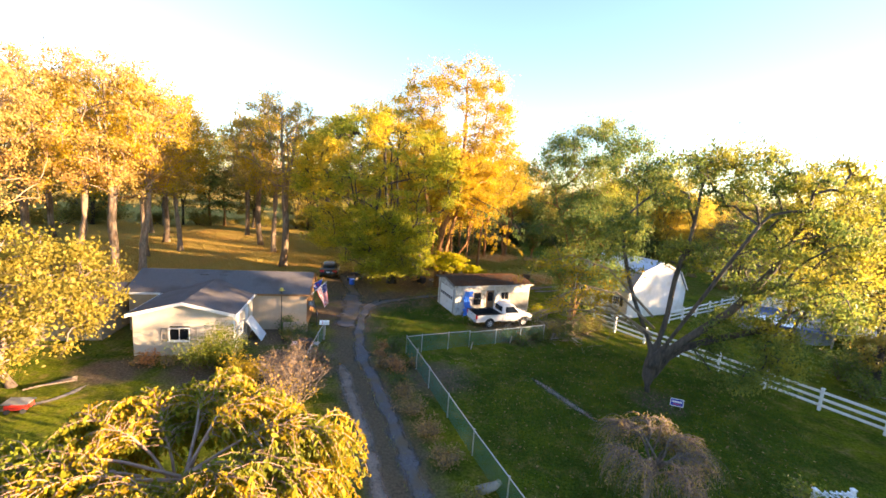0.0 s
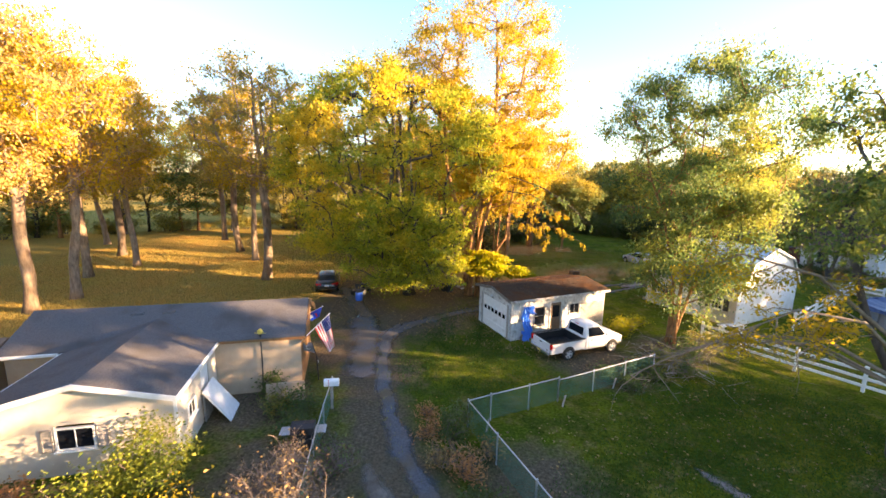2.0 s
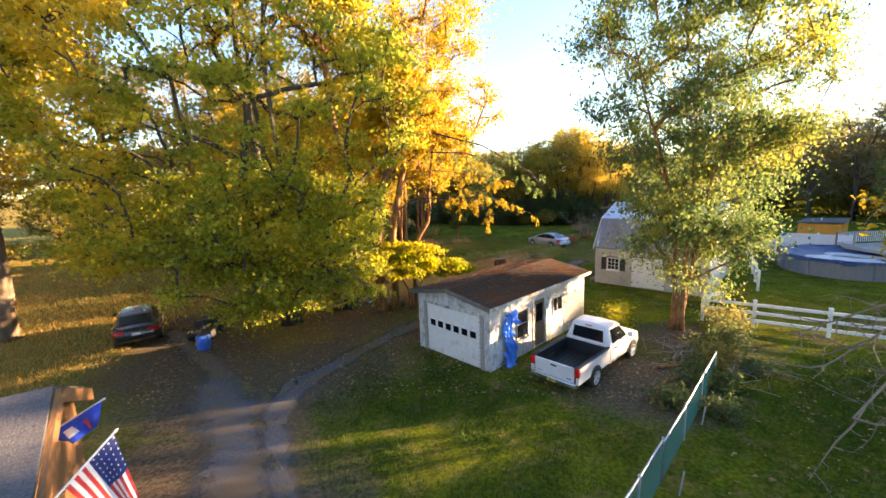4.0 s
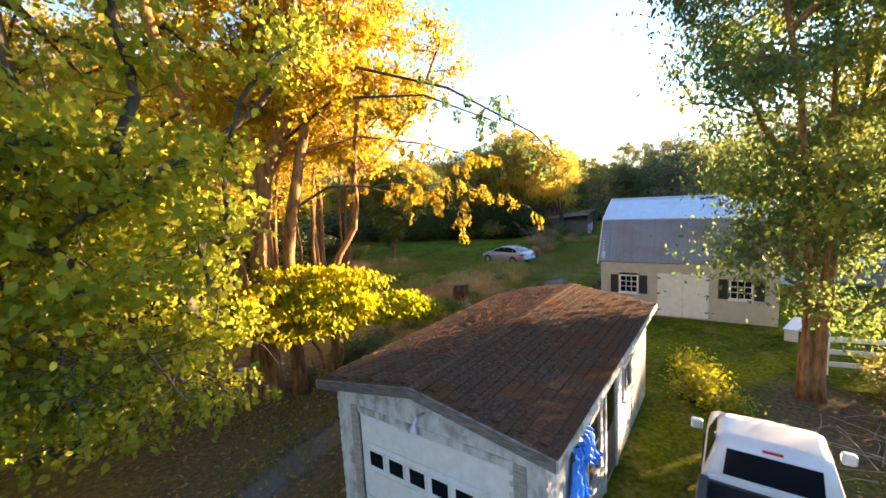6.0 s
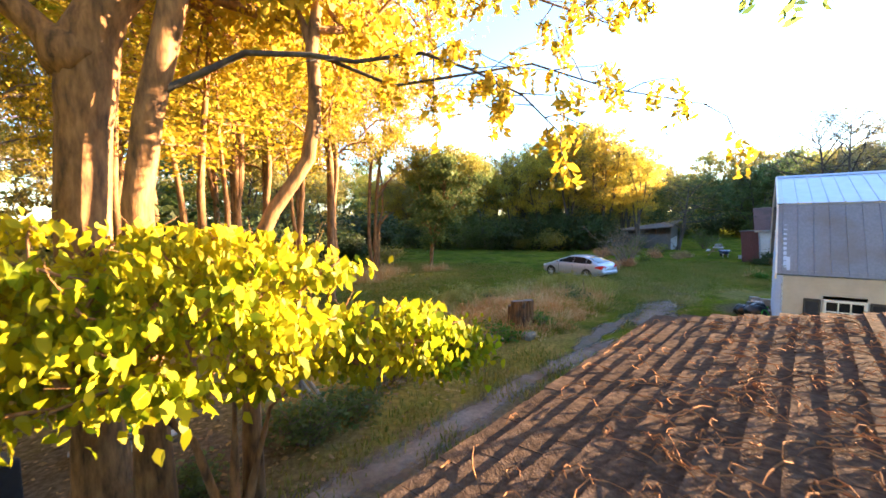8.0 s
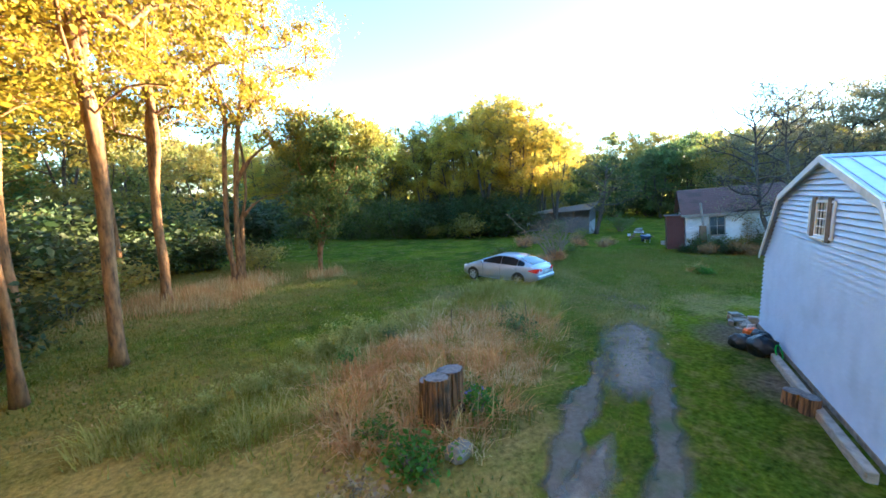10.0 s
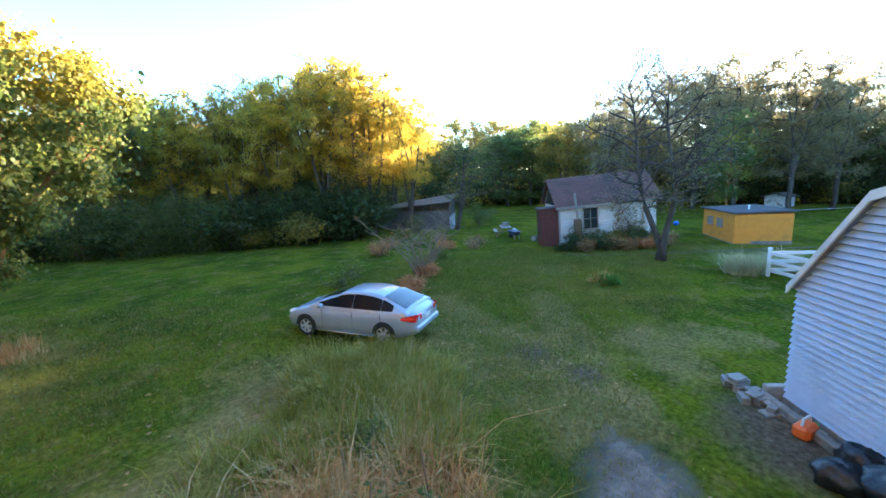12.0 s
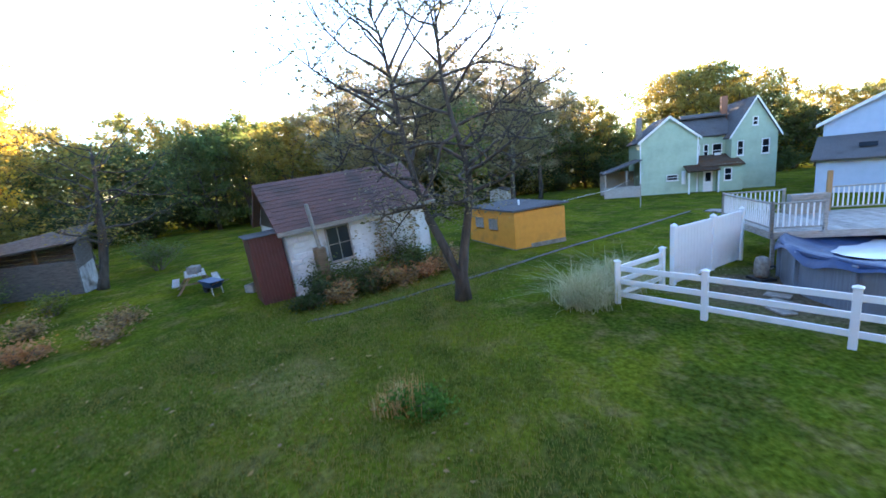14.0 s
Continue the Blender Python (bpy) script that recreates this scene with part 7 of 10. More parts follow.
def car(name, label, m, paint, L=4.5, wb=2.65, W=.885, H=1.41, front_over=.88, r=.315, rear="sedan"):
    """A saloon, nose to +x, rear axle at x = 0."""
    g = thing(name, label, "car", m)
    xr, xf = -(L - wb - front_over), wb + front_over
    belt = .92
    # x, top of the body's middle line, half width, sill height
    low = [(xr, .86, .66, .42), (xr + .12, .93, .78, .34), (xr + .5, 1.03, W, .24), (0, 1.01, W, .20), (wb * .5, .95, W, .20), (wb - .25, .94, W, .20), (wb + .35, .82, W * .985, .22), (xf - .28, .70, W * .9, .25), (xf - .06, .60, .70, .28), (xf, .52, .55, .32)]
    body = []
    nst = 40
    for k in range(nst + 1):
        x = xr + (xf - xr) * k / nst
        zt, w, zs = interp(low, x)
        shoulder = zt - .05 if x < wb - .25 else zt - .04
        body.append((x, [(w * .80, zs), (w * .965, zs + .03), (w, zs + .22), (w * 1.0, (zs + shoulder) / 2 + .08), (w * .965, shoulder - .04), (w * .90, shoulder + .015), (w * .55, zt + .012), (0, zt + .025)]))
    bd = part("body", loft(body), paint, g, smooth=True)
    # glasshouse
    roof = [(-.72, .99, .70, .90), (-.45, 1.13, .66, .80), (.05, H - .10, .60, .64), (.45, H - .02, .585, .60), (.9, H, .58, .59), (1.35, H - .03, .58, .60), (1.75, H - .16, .59, .66), (2.2, 1.12, .63, .76), (2.52, .95, .69, .86)]
    st = []
    for k in range(33):
        x = -.72 + 3.24 * k / 32
        zt, wr_, wb_ = interp(roof, x)
        st.append((x, [(W * .955, .90), (W * .93, .95), (wr_ * .5 + wb_ * .55 if zt > 1.1 else W * .90, (zt + .95) / 2), (wr_ * 1.03, zt - .045), (wr_ * .8, zt - .008), (0, zt + .012)]))
    cab = part("roof", loft(st), paint, g, smooth=True)

    def panel(xs, z_of, nm, lab):
        """A pane laid 6 mm over the cab's side."""
        for sgn in (-1, 1):
            b = B()
            vs = []
            for x, zl, zh in xs:
                for z in (zl, zh):
                    zt, wr_, wb_ = interp(roof, x)
                    pts = [(W * .93, .95), (wr_ * .5 + wb_ * .55 if zt > 1.1 else W * .90, (zt + .95) / 2), (wr_ * 1.03, zt - .045)]
                    for (y0, z0), (y1, z1) in zip(pts[:-1], pts[1:]):
                        if z <= z1 or (y1, z1) == pts[-1]:
                            t = max(0, min(1, (z - z0) / (z1 - z0 + 1e-6)))
                            y = y0 + (y1 - y0) * t
                            break
                    vs.append((x, sgn * (y + .008), z))
            n = len(xs)
            fs = [(2 * i, 2 * i + 2, 2 * i + 3, 2 * i + 1) for i in range(n - 1)]
            part(nm, b.add(vs, fs if sgn < 0 else [q[::-1] for q in fs]), "glass", cab, lab, smooth=True)

    def hi(x):
        return interp(roof, x)[0] - .075
    panel([(x, .965, hi(x)) for x in (1.03, 1.25, 1.45, 1.65, 1.85, 2.05)] + [(2.22, .965, max(.975, hi(2.22)))], None, "front_side_window", "")
    panel([(x, .965, hi(x)) for x in (.11, .4, .6, .8, 1.01)], None, "rear_side_window", "")
    panel([(-.28, .985, max(.99, hi(-.28)))] + [(x, .97, hi(x)) for x in (-.15, -.02, .09)], None, "quarter_window", "")

    def screen(xa, xb, nm):
        vs = []
        for i in range(7):
            x = xa + (xb - xa) * i / 6
            zt, wr_, wb_ = interp(roof, x)
            for j in range(7):
                f = -1 + 2 * j / 6
                vs.append((x + (.012 if xb > xa else -.012), f * wr_ * .90, zt + .014 - .02 * abs(f) ** 3))
        part(nm, B().add(vs, [(i * 7 + j, i * 7 + j + 1, (i + 1) * 7 + j + 1, (i + 1) * 7 + j) for i in range(6) for j in range(6)]), "glass_sky", cab, smooth=True)
    screen(1.52, 2.40, "windscreen")
    screen(.10, -.60, "rear_window")
    for x in (0, wb):
        for y in (-W + .09, W - .09):
            arch = B()
            n = 16
            yo = (W + .004) * (1 if y > 0 else -1)
            vs = [(x + rr * math.cos(math.pi * k / n), yo, r + rr * math.sin(math.pi * k / n)) for k in range(n + 1) for rr in (r + .055, 0.0)]
            arch.add(vs, [(2 * k, 2 * k + 2, 2 * k + 3, 2 * k + 1) for k in range(n)])
            part("wheel_arch", arch, "black", bd)
            wheel(g, x, y * 1.0 + (.004 if y > 0 else -.004), r, .2, 6)
    for s in (-1, 1):
        lamp, zr = [], (.70, .78, .86, .91)
        for k in range(7):
            x = xr + .03 + .40 * k / 6
            w = interp(low, x)[1]
            f = 1 - .75 * (k / 6) ** 1.3
            lamp += [(x, s * (w * 1.0 + .012 - .03 * (z > .84)), .80 + (z - .80) * f) for z in zr]
        side = B().add(lamp, [(k * 4 + i, k * 4 + i + 1, k * 4 + i + 5, k * 4 + i + 4) for k in range(6) for i in range(3)])
        side.add([(xr + .02, s * .40, .74), (xr + .02, s * .40, .88), (xr + .03, s * .672, .91), (xr + .03, s * .672, .70), (xr - .012, s * .42, .76), (xr - .012, s * .42, .86), (xr + .012, s * .66, .89), (xr + .012, s * .66, .72)],
                 [(4, 5, 6, 7), (0, 1, 5, 4), (1, 2, 6, 5), (2, 3, 7, 6), (3, 0, 4, 7)])
        part("tail_lamp", side, "lamp_red", g, "red tail lamp")
        part("headlamp", B().box(xf - .42, xf - .10, s * .60 - .13, s * .60 + .13, .58, .70, .05), "lamp_white", g)
        part("mirror", B().box(1.98, 2.12, s * (W + .05) - .08, s * (W + .05) + .08, .95, 1.06, .03), paint, g)
        for x in (.22, 1.12):
            part("door_handle", B().box(x, x + .17, s * (W + .012) - .014, s * (W + .012) + .014, .80, .83, .008), paint, g)
        for x in (.10, 1.02, 2.05):
            part("door_seam", B().box(x - .004, x + .004, s * (W * .995) - .008, s * (W * .995) + .008, .34, .88), "black", bd)
        part("sill_trim", B().box(.36, wb - .38, s * W * .97 - .02, s * W * .97 + .02, .20, .235, .006), "chrome", g)
    part("bumper", B().box(xr - .05, xr + .16, -.74, .74, .40, .60, .05), paint, g)
    part("bumper", B().box(xf - .20, xf + .02, -.62, .62, .28, .44, .05), paint, g)
    part("number_plate", B().box(xr - .012, xr + .02, -.16, .16, .66, .78, .004), "plastic_white", g)
    part("trunk_trim", B().box(xr - .004, xr + .03, -.40, .40, .80, .83, .006), "chrome", g)
    return g


fx, fy = -.287, .958
car("silver_car", "silver four-door saloon car parked on the grass", at(13.23 + .77 * .958, 51.34 + .77 * .287, math.degrees(math.atan2(fy, fx))), "car_silver")
car("black_car", "black saloon car parked under the trees", at(-16.3, 36.6, 110), "car_black", 4.7, 2.75, .9, 1.46)
car("blue_car", "pale car half hidden behind the hedge", at(37.5, 74.5, 150), "car_silver", 4.6, 2.7, .9, 1.5)


def pickup():
    g = thing("pickup_truck", "white compact pickup truck with an empty dark cargo bed", "pickup truck", at(.83 - .72 * .491, 26.68 + .72 * .871, 29.4))
    wb, W, r = 2.95, .87, .345
    xr, xf = -1.12, wb + .82
    # cab and nose
    st = []
    tab = [(1.12, 1.02, W), (1.3, 1.03, W), (2.35, 1.04, W), (2.6, 1.03, W), (wb + .2, .97, W), (wb + .6, .90, W * .97), (xf - .08, .82, W * .92), (xf, .70, W * .86)]
    for k in range(25):
        x = 1.12 + (xf - 1.12) * k / 24
        zt, w = interp(tab, x)
        zs = .36
        st.append((x, [(w * .86, zs), (w * .98, zs + .04), (w, zs + .22), (w, zt - .22), (w * .97, zt - .05), (w * .90, zt), (w * .5, zt + .025), (0, zt + .035)]))
    bd = part("body", loft(st), "car_white", g, smooth=True)
    rt = [(1.14, 1.0, .74), (1.22, 1.56, .66), (1.35, 1.64, .64), (1.9, 1.66, .64), (2.15, 1.61, .645), (2.45, 1.34, .68), (2.72, 1.05, .74)]
    cs = []
    for k in range(25):
        x = 1.14 + 1.58 * k / 24
        zt, w = interp(rt, x)
        cs.append((x, [(W * .96, .98), (W * .94, 1.03), ((W * .94 + w) / 2, (1.03 + zt) / 2), (w * 1.02, zt - .05), (w * .82, zt - .005), (0, zt + .015)]))
    cab = part("cab_roof", loft(cs), "car_white", g, smooth=True)
    for s in (-1, 1):
        y = lambda z: s * (W * .94 + (.655 - W * .94) * (z - 1.03) / .56 + .012)
        q = [(1.34, 1.06), (2.52, 1.06), (2.12, 1.52), (1.38, 1.52)]
        fs = [(0, 1, 2, 3)] if s < 0 else [(3, 2, 1, 0)]
        part("side_window", B().add([(x, y(z), z) for x, z in q], fs), "glass", cab)
        part("mirror", B().box(2.34, 2.48, s * 1.0 - .09, s * 1.0 + .09, 1.06, 1.24, .03), "car_white", g)
        part("door_handle", B().box(1.45, 1.62, s * (W + .01) - .014, s * (W + .01) + .014, .88, .92, .006), "black", g)
        part("door_seam", B().box(1.30, 1.308, s * W - .008, s * W + .008, .42, 1.0), "black", bd)
        part("door_seam", B().box(2.48, 2.488, s * W - .008, s * W + .008, .42, 1.0), "black", bd)
        part("tail_lamp", B().box(xr - .015, xr + .12, s * .80 - .075, s * .80 + .075, .70, 1.0, .02), "lamp_red", g, "red tail lamp")
        part("headlamp", B().box(xf - .12, xf + .01, s * .62 - .14, s * .62 + .14, .66, .82, .03), "lamp_white", g)
        part("bed_side", B().box(xr, 1.08, s * .82 - .055, s * .82 + .055, .46, 1.0, .02), "car_white", g)
        part("bed_rail", B().box(xr, 1.08, s * .82 - .065, s * .82 + .065, 1.0, 1.03, .01), "black", g)
        for x in (0, wb):
            n = 16
            yo = s * (W + .012)
            vs = [(x + rr * math.cos(math.pi * k / n), yo, r + rr * math.sin(math.pi * k / n)) for k in range(n + 1) for rr in (r + .07, 0.0)]
            part("wheel_arch", B().add(vs, [(2 * k, 2 * k + 2, 2 * k + 3, 2 * k + 1) for k in range(n)]), "black", bd)
            wheel(g, x, s * (W - .06), r, .22, 5)
    part("rear_window", B().add([(1.128, -.58, 1.10), (1.128, .58, 1.10), (1.192, .54, 1.50), (1.192, -.54, 1.50)], [(0, 3, 2, 1)]), "glass", cab)
    part("cab_back", B().box(1.085, 1.12, -.78, .78, .5, 1.06, .01), "car_white", g)
    part("windscreen", B().add([(2.735, -.66, 1.07), (2.735, .66, 1.07), (2.19, .58, 1.60), (2.19, -.58, 1.60)], [(0, 1, 2, 3)]), "glass_sky", cab)
    bed = B().box(xr + .05, 1.08, -.77, .77, .52, .56)
    floor_part = part("bed_floor", bed, "black", g, "dark bed liner")
    for k in range(9):
        part("rib", B().box(xr + .08, 1.06, -.72 + k * .17, -.65 + k * .17, .56, .575), "black", floor_part)
    part("bed_front", B().box(1.03, 1.08, -.77, .77, .56, .99, .01), "black", g)
    part("bed_lining", B().box(xr + .06, 1.03, -.766, -.745, .56, .99).box(xr + .06, 1.03, .745, .766, .56, .99), "black", g)
    tg = part("tailgate", B().box(xr - .02, xr + .05, -.70, .70, .50, 1.0, .02), "car_white", g, "white tailgate with a recessed handle")
    part("handle", B().box(xr - .03, xr - .01, -.11, .11, .86, .92, .008), "black", tg)
    part("badge", B().box(xr - .027, xr - .018, -.62, -.46, .58, .62, .003).box(xr - .027, xr - .018, .38, .58, .58, .61, .003), "chrome", tg)
    bp = part("rear_bumper", B().box(xr - .14, xr, -.80, .80, .36, .52, .03), "chrome", g, "silver rear step bumper")
    part("number_plate", B().box(xr - .152, xr - .138, -.15, .15, .38, .50, .004), "yellow_lamp", bp)
    part("front_bumper", B().box(xf - .05, xf + .07, -.78, .78, .38, .56, .04), "chrome", g)
    part("grille", B().box(xf - .03, xf + .012, -.46, .46, .62, .80, .02), "black", g)
    part("hitch", B().box(xr - .26, xr - .1, -.03, .03, .36, .42, .006).tube([(xr - .24, 0, .42), (xr - .24, 0, .50)], [.015, .028], 8), "black", g)
    part("brake_lamp", B().box(1.19, 1.22, -.12, .12, 1.565, 1.60, .008), "lamp_red", g)
    part("hood_seam", B().box(2.72, 2.735, -.7, .7, 1.035, 1.05), "black", bd)


pickup()

# ---------- the yard by the sun ----------
def build_shed():
    ang = math.degrees(math.atan2(-.812, .583))
    g = thing("shed", "leaning white shed with dark red shingle roof and vines", "shed", at(30.2, 53.0, ang) @ pose(0, 0, 0, 0, -4.0, 0))
    L, D, E, R = 5.9, 4.2, 2.62, 4.1
    # block courses, one by one, on the face towards the lawn
    w = part("wall", B().box(0, L, .05, .2, -.2, E).box(0, L, D - .15, D, -.2, E).prism([(.05, -.2), (D, -.2), (D, E), (D / 2, R - .06), (.05, E)], L - .15, L, "x").prism([(.05, -.2), (D, -.2), (D, E), (D / 2, R - .06), (.05, E)], 0, .15, "x"), "white_block", g, "flaking white painted masonry")
    bl = B().box(.006, .394, 0, .06, .006, .194, .012).mesh("block", "white_block")
    rng = random.Random(3)
    for j in range(13):
        for i in range(15):
            x = i * .4 - (.2 if j % 2 else 0)
            if x < -.01 or x + .4 > L + .01 or (1.25 < x + .2 < 2.45 and .95 < j * .2 + .1 < 2.35):
                continue
            if j < 7 or rng.random() < .35:
                part("block", bl, "white_block", w, at=pose(x, -.004 - rng.random() * .012, j * .2))
    window(g, pose(1.4, -.02, .95), .95, 1.35, 2, 2, frame_m="wood_grey", glass="glass_sky")
    part("door", B().box(4.6, 5.4, -.03, .05, 0, 1.9, .01), "white_block", g, "faded pale door behind the vines")
    o = .3
    sl = (R - E) / (D / 2)
    for y0, s in ((-o, 1), (D + o, -1)):
        slab_roof(g, (-o, y0, E - o * sl + .1), (L + o, y0, E - o * sl + .1), (L + o, D / 2, R + .1), (-o, D / 2, R + .1), .1, "shingle_red", "roof", "dark red shingle roof slope")
    # shingle courses of the slope towards the lawn
    shingles(g, (-o, -o, E - o * sl + .1), (L + 2 * o, 0, 0), (0, D / 2 + o, R - E + o * sl), 20, 13, "shingle_red", seed=9, joined=True, lift=.004)
    part("fascia", B().box(-o, L + o, -o - .03, -o, E - o * sl - .06, E - o * sl + .1, .006), "wood_grey", g)
    part("rafter_gable", B().prism([(.3, E - .1), (D - .3, E - .1), (D / 2, R - .1)], -.04, -.01, "x"), "black", g, "dark open gable boards")
    part("stovepipe", B().tube([(1.0, -.34, 1.7), (.86, -.36, 3.3)], .075, 10), "wood_grey", g, "grey metal stovepipe")
    part("chimney_box", B().box(.80, 1.18, -.5, -.06, .2, 1.7, .04), "wood_brown", g, "rusty box under the stovepipe")
    # closet of dark metal sheets at the end
    c = part("lean_to", B().box(-1.15, -.06, .3, 1.6, -.1, 2.45, .01), "red_brown_metal", g, "dark red-brown metal lean-to closet")
    for k in range(9):
        part("rib", B().tube([(-1.15 + .02, .42 + k * .14, 0), (-1.13, .42 + k * .14, 2.4)], .018, 5), "red_brown_metal", c)
        part("rib", B().tube([(-1.1 + k * .12, .295, 0), (-1.1 + k * .12, .295, 2.4)], .018, 5), "red_brown_metal", c)
    part("closet_roof", B().box(-1.25, -.02, .22, 1.66, 2.45, 2.49, .01), "shingle_grey", c)
    return g


build_shed()
for k, (x, y, h, r, lm) in enumerate(((31.0, 51.0, 1.1, .8, "leaf_green"), (31.9, 50.0, .8, .7, "leaf_rust"), (32.6, 49.0, 1.2, .7, "leaf_green"), (30.3, 52.1, 1.3, .6, "leaf_green"), (30.0, 51.3, .6, .6, "leaf_rust"), (31.4, 49.6, .5, .7, "leaf_rust"), (33.2, 48.3, .7, .6, "leaf_wood"), (30.6, 51.6, .9, .8, "leaf_green"), (31.5, 50.5, .9, .8, "leaf_hedge"), (32.2, 49.4, 1.0, .8, "leaf_green"), (29.6, 52.0, .8, .7, "leaf_thicket"), (33.0, 48.9, 1.1, .8, "leaf_green"), (29.4, 51.3, .6, .7, "leaf_dead"), (30.3, 50.3, .6, .7, "leaf_thicket"), (31.0, 49.3, .6, .7, "leaf_dead"), (31.8, 48.5, .6, .7, "leaf_rust"), (32.6, 47.8, .6, .7, "leaf_dead"), (28.9, 52.2, .5, .6, "leaf_thicket"), (30.7, 50.0, .7, .6, "leaf_dead"), (33.6, 47.6, .8, .6, "leaf_dead"))):
    bush("flower_bed_shrub", "tangled autumn shrub in the bed before the white shed", at(x, y, k * 50), h, r, 1100, .10, lm, 300 + k, stems=8, group="shed shrubs", clump=.14)
vine = B()
rng = random.Random(8)
for k in range(7):
    u0 = 3.5 + k * .2 + rng.uniform(-.1, .1)
    pts = [(u0, -.07, 0)]
    for j in range(9):
        pts.append((pts[-1][0] + rng.gauss(0, .10), -.07 - rng.random() * .05, (j + 1) * .27))
    vine.tube(pts, [.014 - .001 * j for j in range(10)], 4, False)
sv = thing("vine", "bare vines with a few leaves climbing the shed wall", "vine", at(30.2, 53.0, math.degrees(math.atan2(-.812, .583))))
part("vine_stem", vine, "twig", sv)
nr = np.random.default_rng(4)
vc = np.stack([4.1 + nr.normal(size=1500) * .45, -.12 - np.abs(nr.normal(size=1500)) * .08, np.abs(nr.normal(size=1500)) * 1.0], 1)
vc = vc[vc[:, 2] < 2.5]
part("foliage", leaf_mesh("foliage", vc, .10, "leaf_green", 6), "leaf_green", sv)
vc = np.stack([nr.choice([3.35, 3.55, 4.9], 900) + nr.normal(size=900) * .12, -.10 - np.abs(nr.normal(size=900)) * .05, nr.random(900) * 2.4], 1)
part("foliage", leaf_mesh("foliage", vc, .09, "leaf_dead", 7), "leaf_dead", sv)

def build_coop():
    g = thing("coop", "low orange painted outbuilding with a flat dark roof", "shed", at(35.2, 44.4, 25.5))
    L, D, H = 4.5, 3.0, 1.82
    # local: x along the long face; the short face goes to -y
    part("wall", B().box(0, .08, -D, 0, .06, H).box(L - .08, L, -D, 0, .06, H).box(.08, L - .08, -D, -D + .08, .06, H), "orange_paint", g, "orange painted board wall")
    lap_wall(g, [(0, .06), (L, .06), (L, H), (0, H)], .14, "orange_paint", pose(L, -.0, 0, 0, 0, 180), holes=[(.8, 1.6, .85, 1.4), (2.2, 3.0, .85, 1.4)], label="orange lapped board wall", lip=.012)
    lap_wall(g, [(0, .06), (D, .06), (D, H), (0, H)], .14, "orange_paint", pose(0, 0, 0, 0, 0, -90), label="orange lapped board wall", lip=.012)
    for x in (1.5, 2.9):
        window(g, pose(x + .8, .02, .85, 0, 0, 180), .8, .55, 2, 1, frame_m="wood_grey", sill=False, glass="wood_grey")
        part("awning_board", B().box(x - .04, x + .84, .01, .12, 1.42, 1.46, .006), "orange_paint", g)
    part("roof", B().add([(-.15, .15, H + .02), (L + .15, .15, H + .02), (L + .15, -D - .15, H + .12), (-.15, -D - .15, H + .12), (-.15, .15, H + .10), (L + .15, .15, H + .10), (L + .15, -D - .15, H + .20), (-.15, -D - .15, H + .20)],
                         [(3, 2, 1, 0), (4, 5, 6, 7), (0, 1, 5, 4), (1, 2, 6, 5), (2, 3, 7, 6), (3, 0, 4, 7)]), "shingle_grey", g, "flat grey felt roof")
    part("vent_pipe", B().tube([(1.6, -1.4, H + .1), (1.6, -1.4, H + .35)], .05, 8).tube([(1.6, -1.4, H + .35), (1.6, -1.4, H + .42)], [.09, .02], 8), "plastic_white", g)
    part("foundation", B().box(-.02, .5, -D - .02, -.9, 0, .22, .01).box(.02, L, -D, 0, -.05, .1), "concrete", g)
    return g


build_coop()


def pane_win(parent, m, w, h):
    f = part("window", B().box(0, w, -.06, .02, 0, .07).box(0, w, -.06, .02, h - .07, h).box(0, .07, -.06, .02, .07, h - .07).box(w - .07, w, -.06, .02, .07, h - .07).box(.07, w - .07, -.05, .01, h * .5 - .03, h * .5 + .03), "white_paint", parent, at=m)
    part("pane", B().box(.07, w - .07, -.012, .0, .07, h - .07), "glass", f)
    part("sill", B().box(-.06, w + .06, -.1, .0, -.06, 0), "white_paint", f)
    return f


def gable_block(g, x0, x1, y0, y1, E, R, wall, roof, front=True, o=.3):
    """A block with its gable to the front: walls, two roof slopes, verge boards."""
    xm = (x0 + x1) / 2
    prof = [(x0, 0), (x1, 0), (x1, E), (xm, R), (x0, E)]
    lap_wall(g, [(u - x0, z) for u, z in prof], .19, wall, pose(x0, y0, 0), lip=.02)
    part("wall", B().prism([(u, z) for u, z in prof], y0 + .1, y1, "y"), wall, g)
    sl = (R - E) / (xm - x0)
    for xe, s in ((x0 - o, 1), (x1 + o, -1)):
        slab_roof(g, (xe, y0 - o, E - o * sl + .1), (xe, y1 + o, E - o * sl + .1), (xm, y1 + o, R + .1), (xm, y0 - o, R + .1), .12, roof, "roof")
        part("verge_board", B().add([(xe, y0 - o - .04, E - o * sl - .12), (xm, y0 - o - .04, R - .12), (xm, y0 - o - .04, R + .13), (xe, y0 - o - .04, E - o * sl + .13), (xe, y0 - o, E - o * sl - .12), (xm, y0 - o, R - .12), (xm, y0 - o, R + .13), (xe, y0 - o, E - o * sl + .13)],
                                    [(0, 1, 2, 3), (7, 6, 5, 4), (0, 4, 5, 1), (3, 2, 6, 7), (0, 3, 7, 4), (1, 5, 6, 2)]), "white_paint", g)


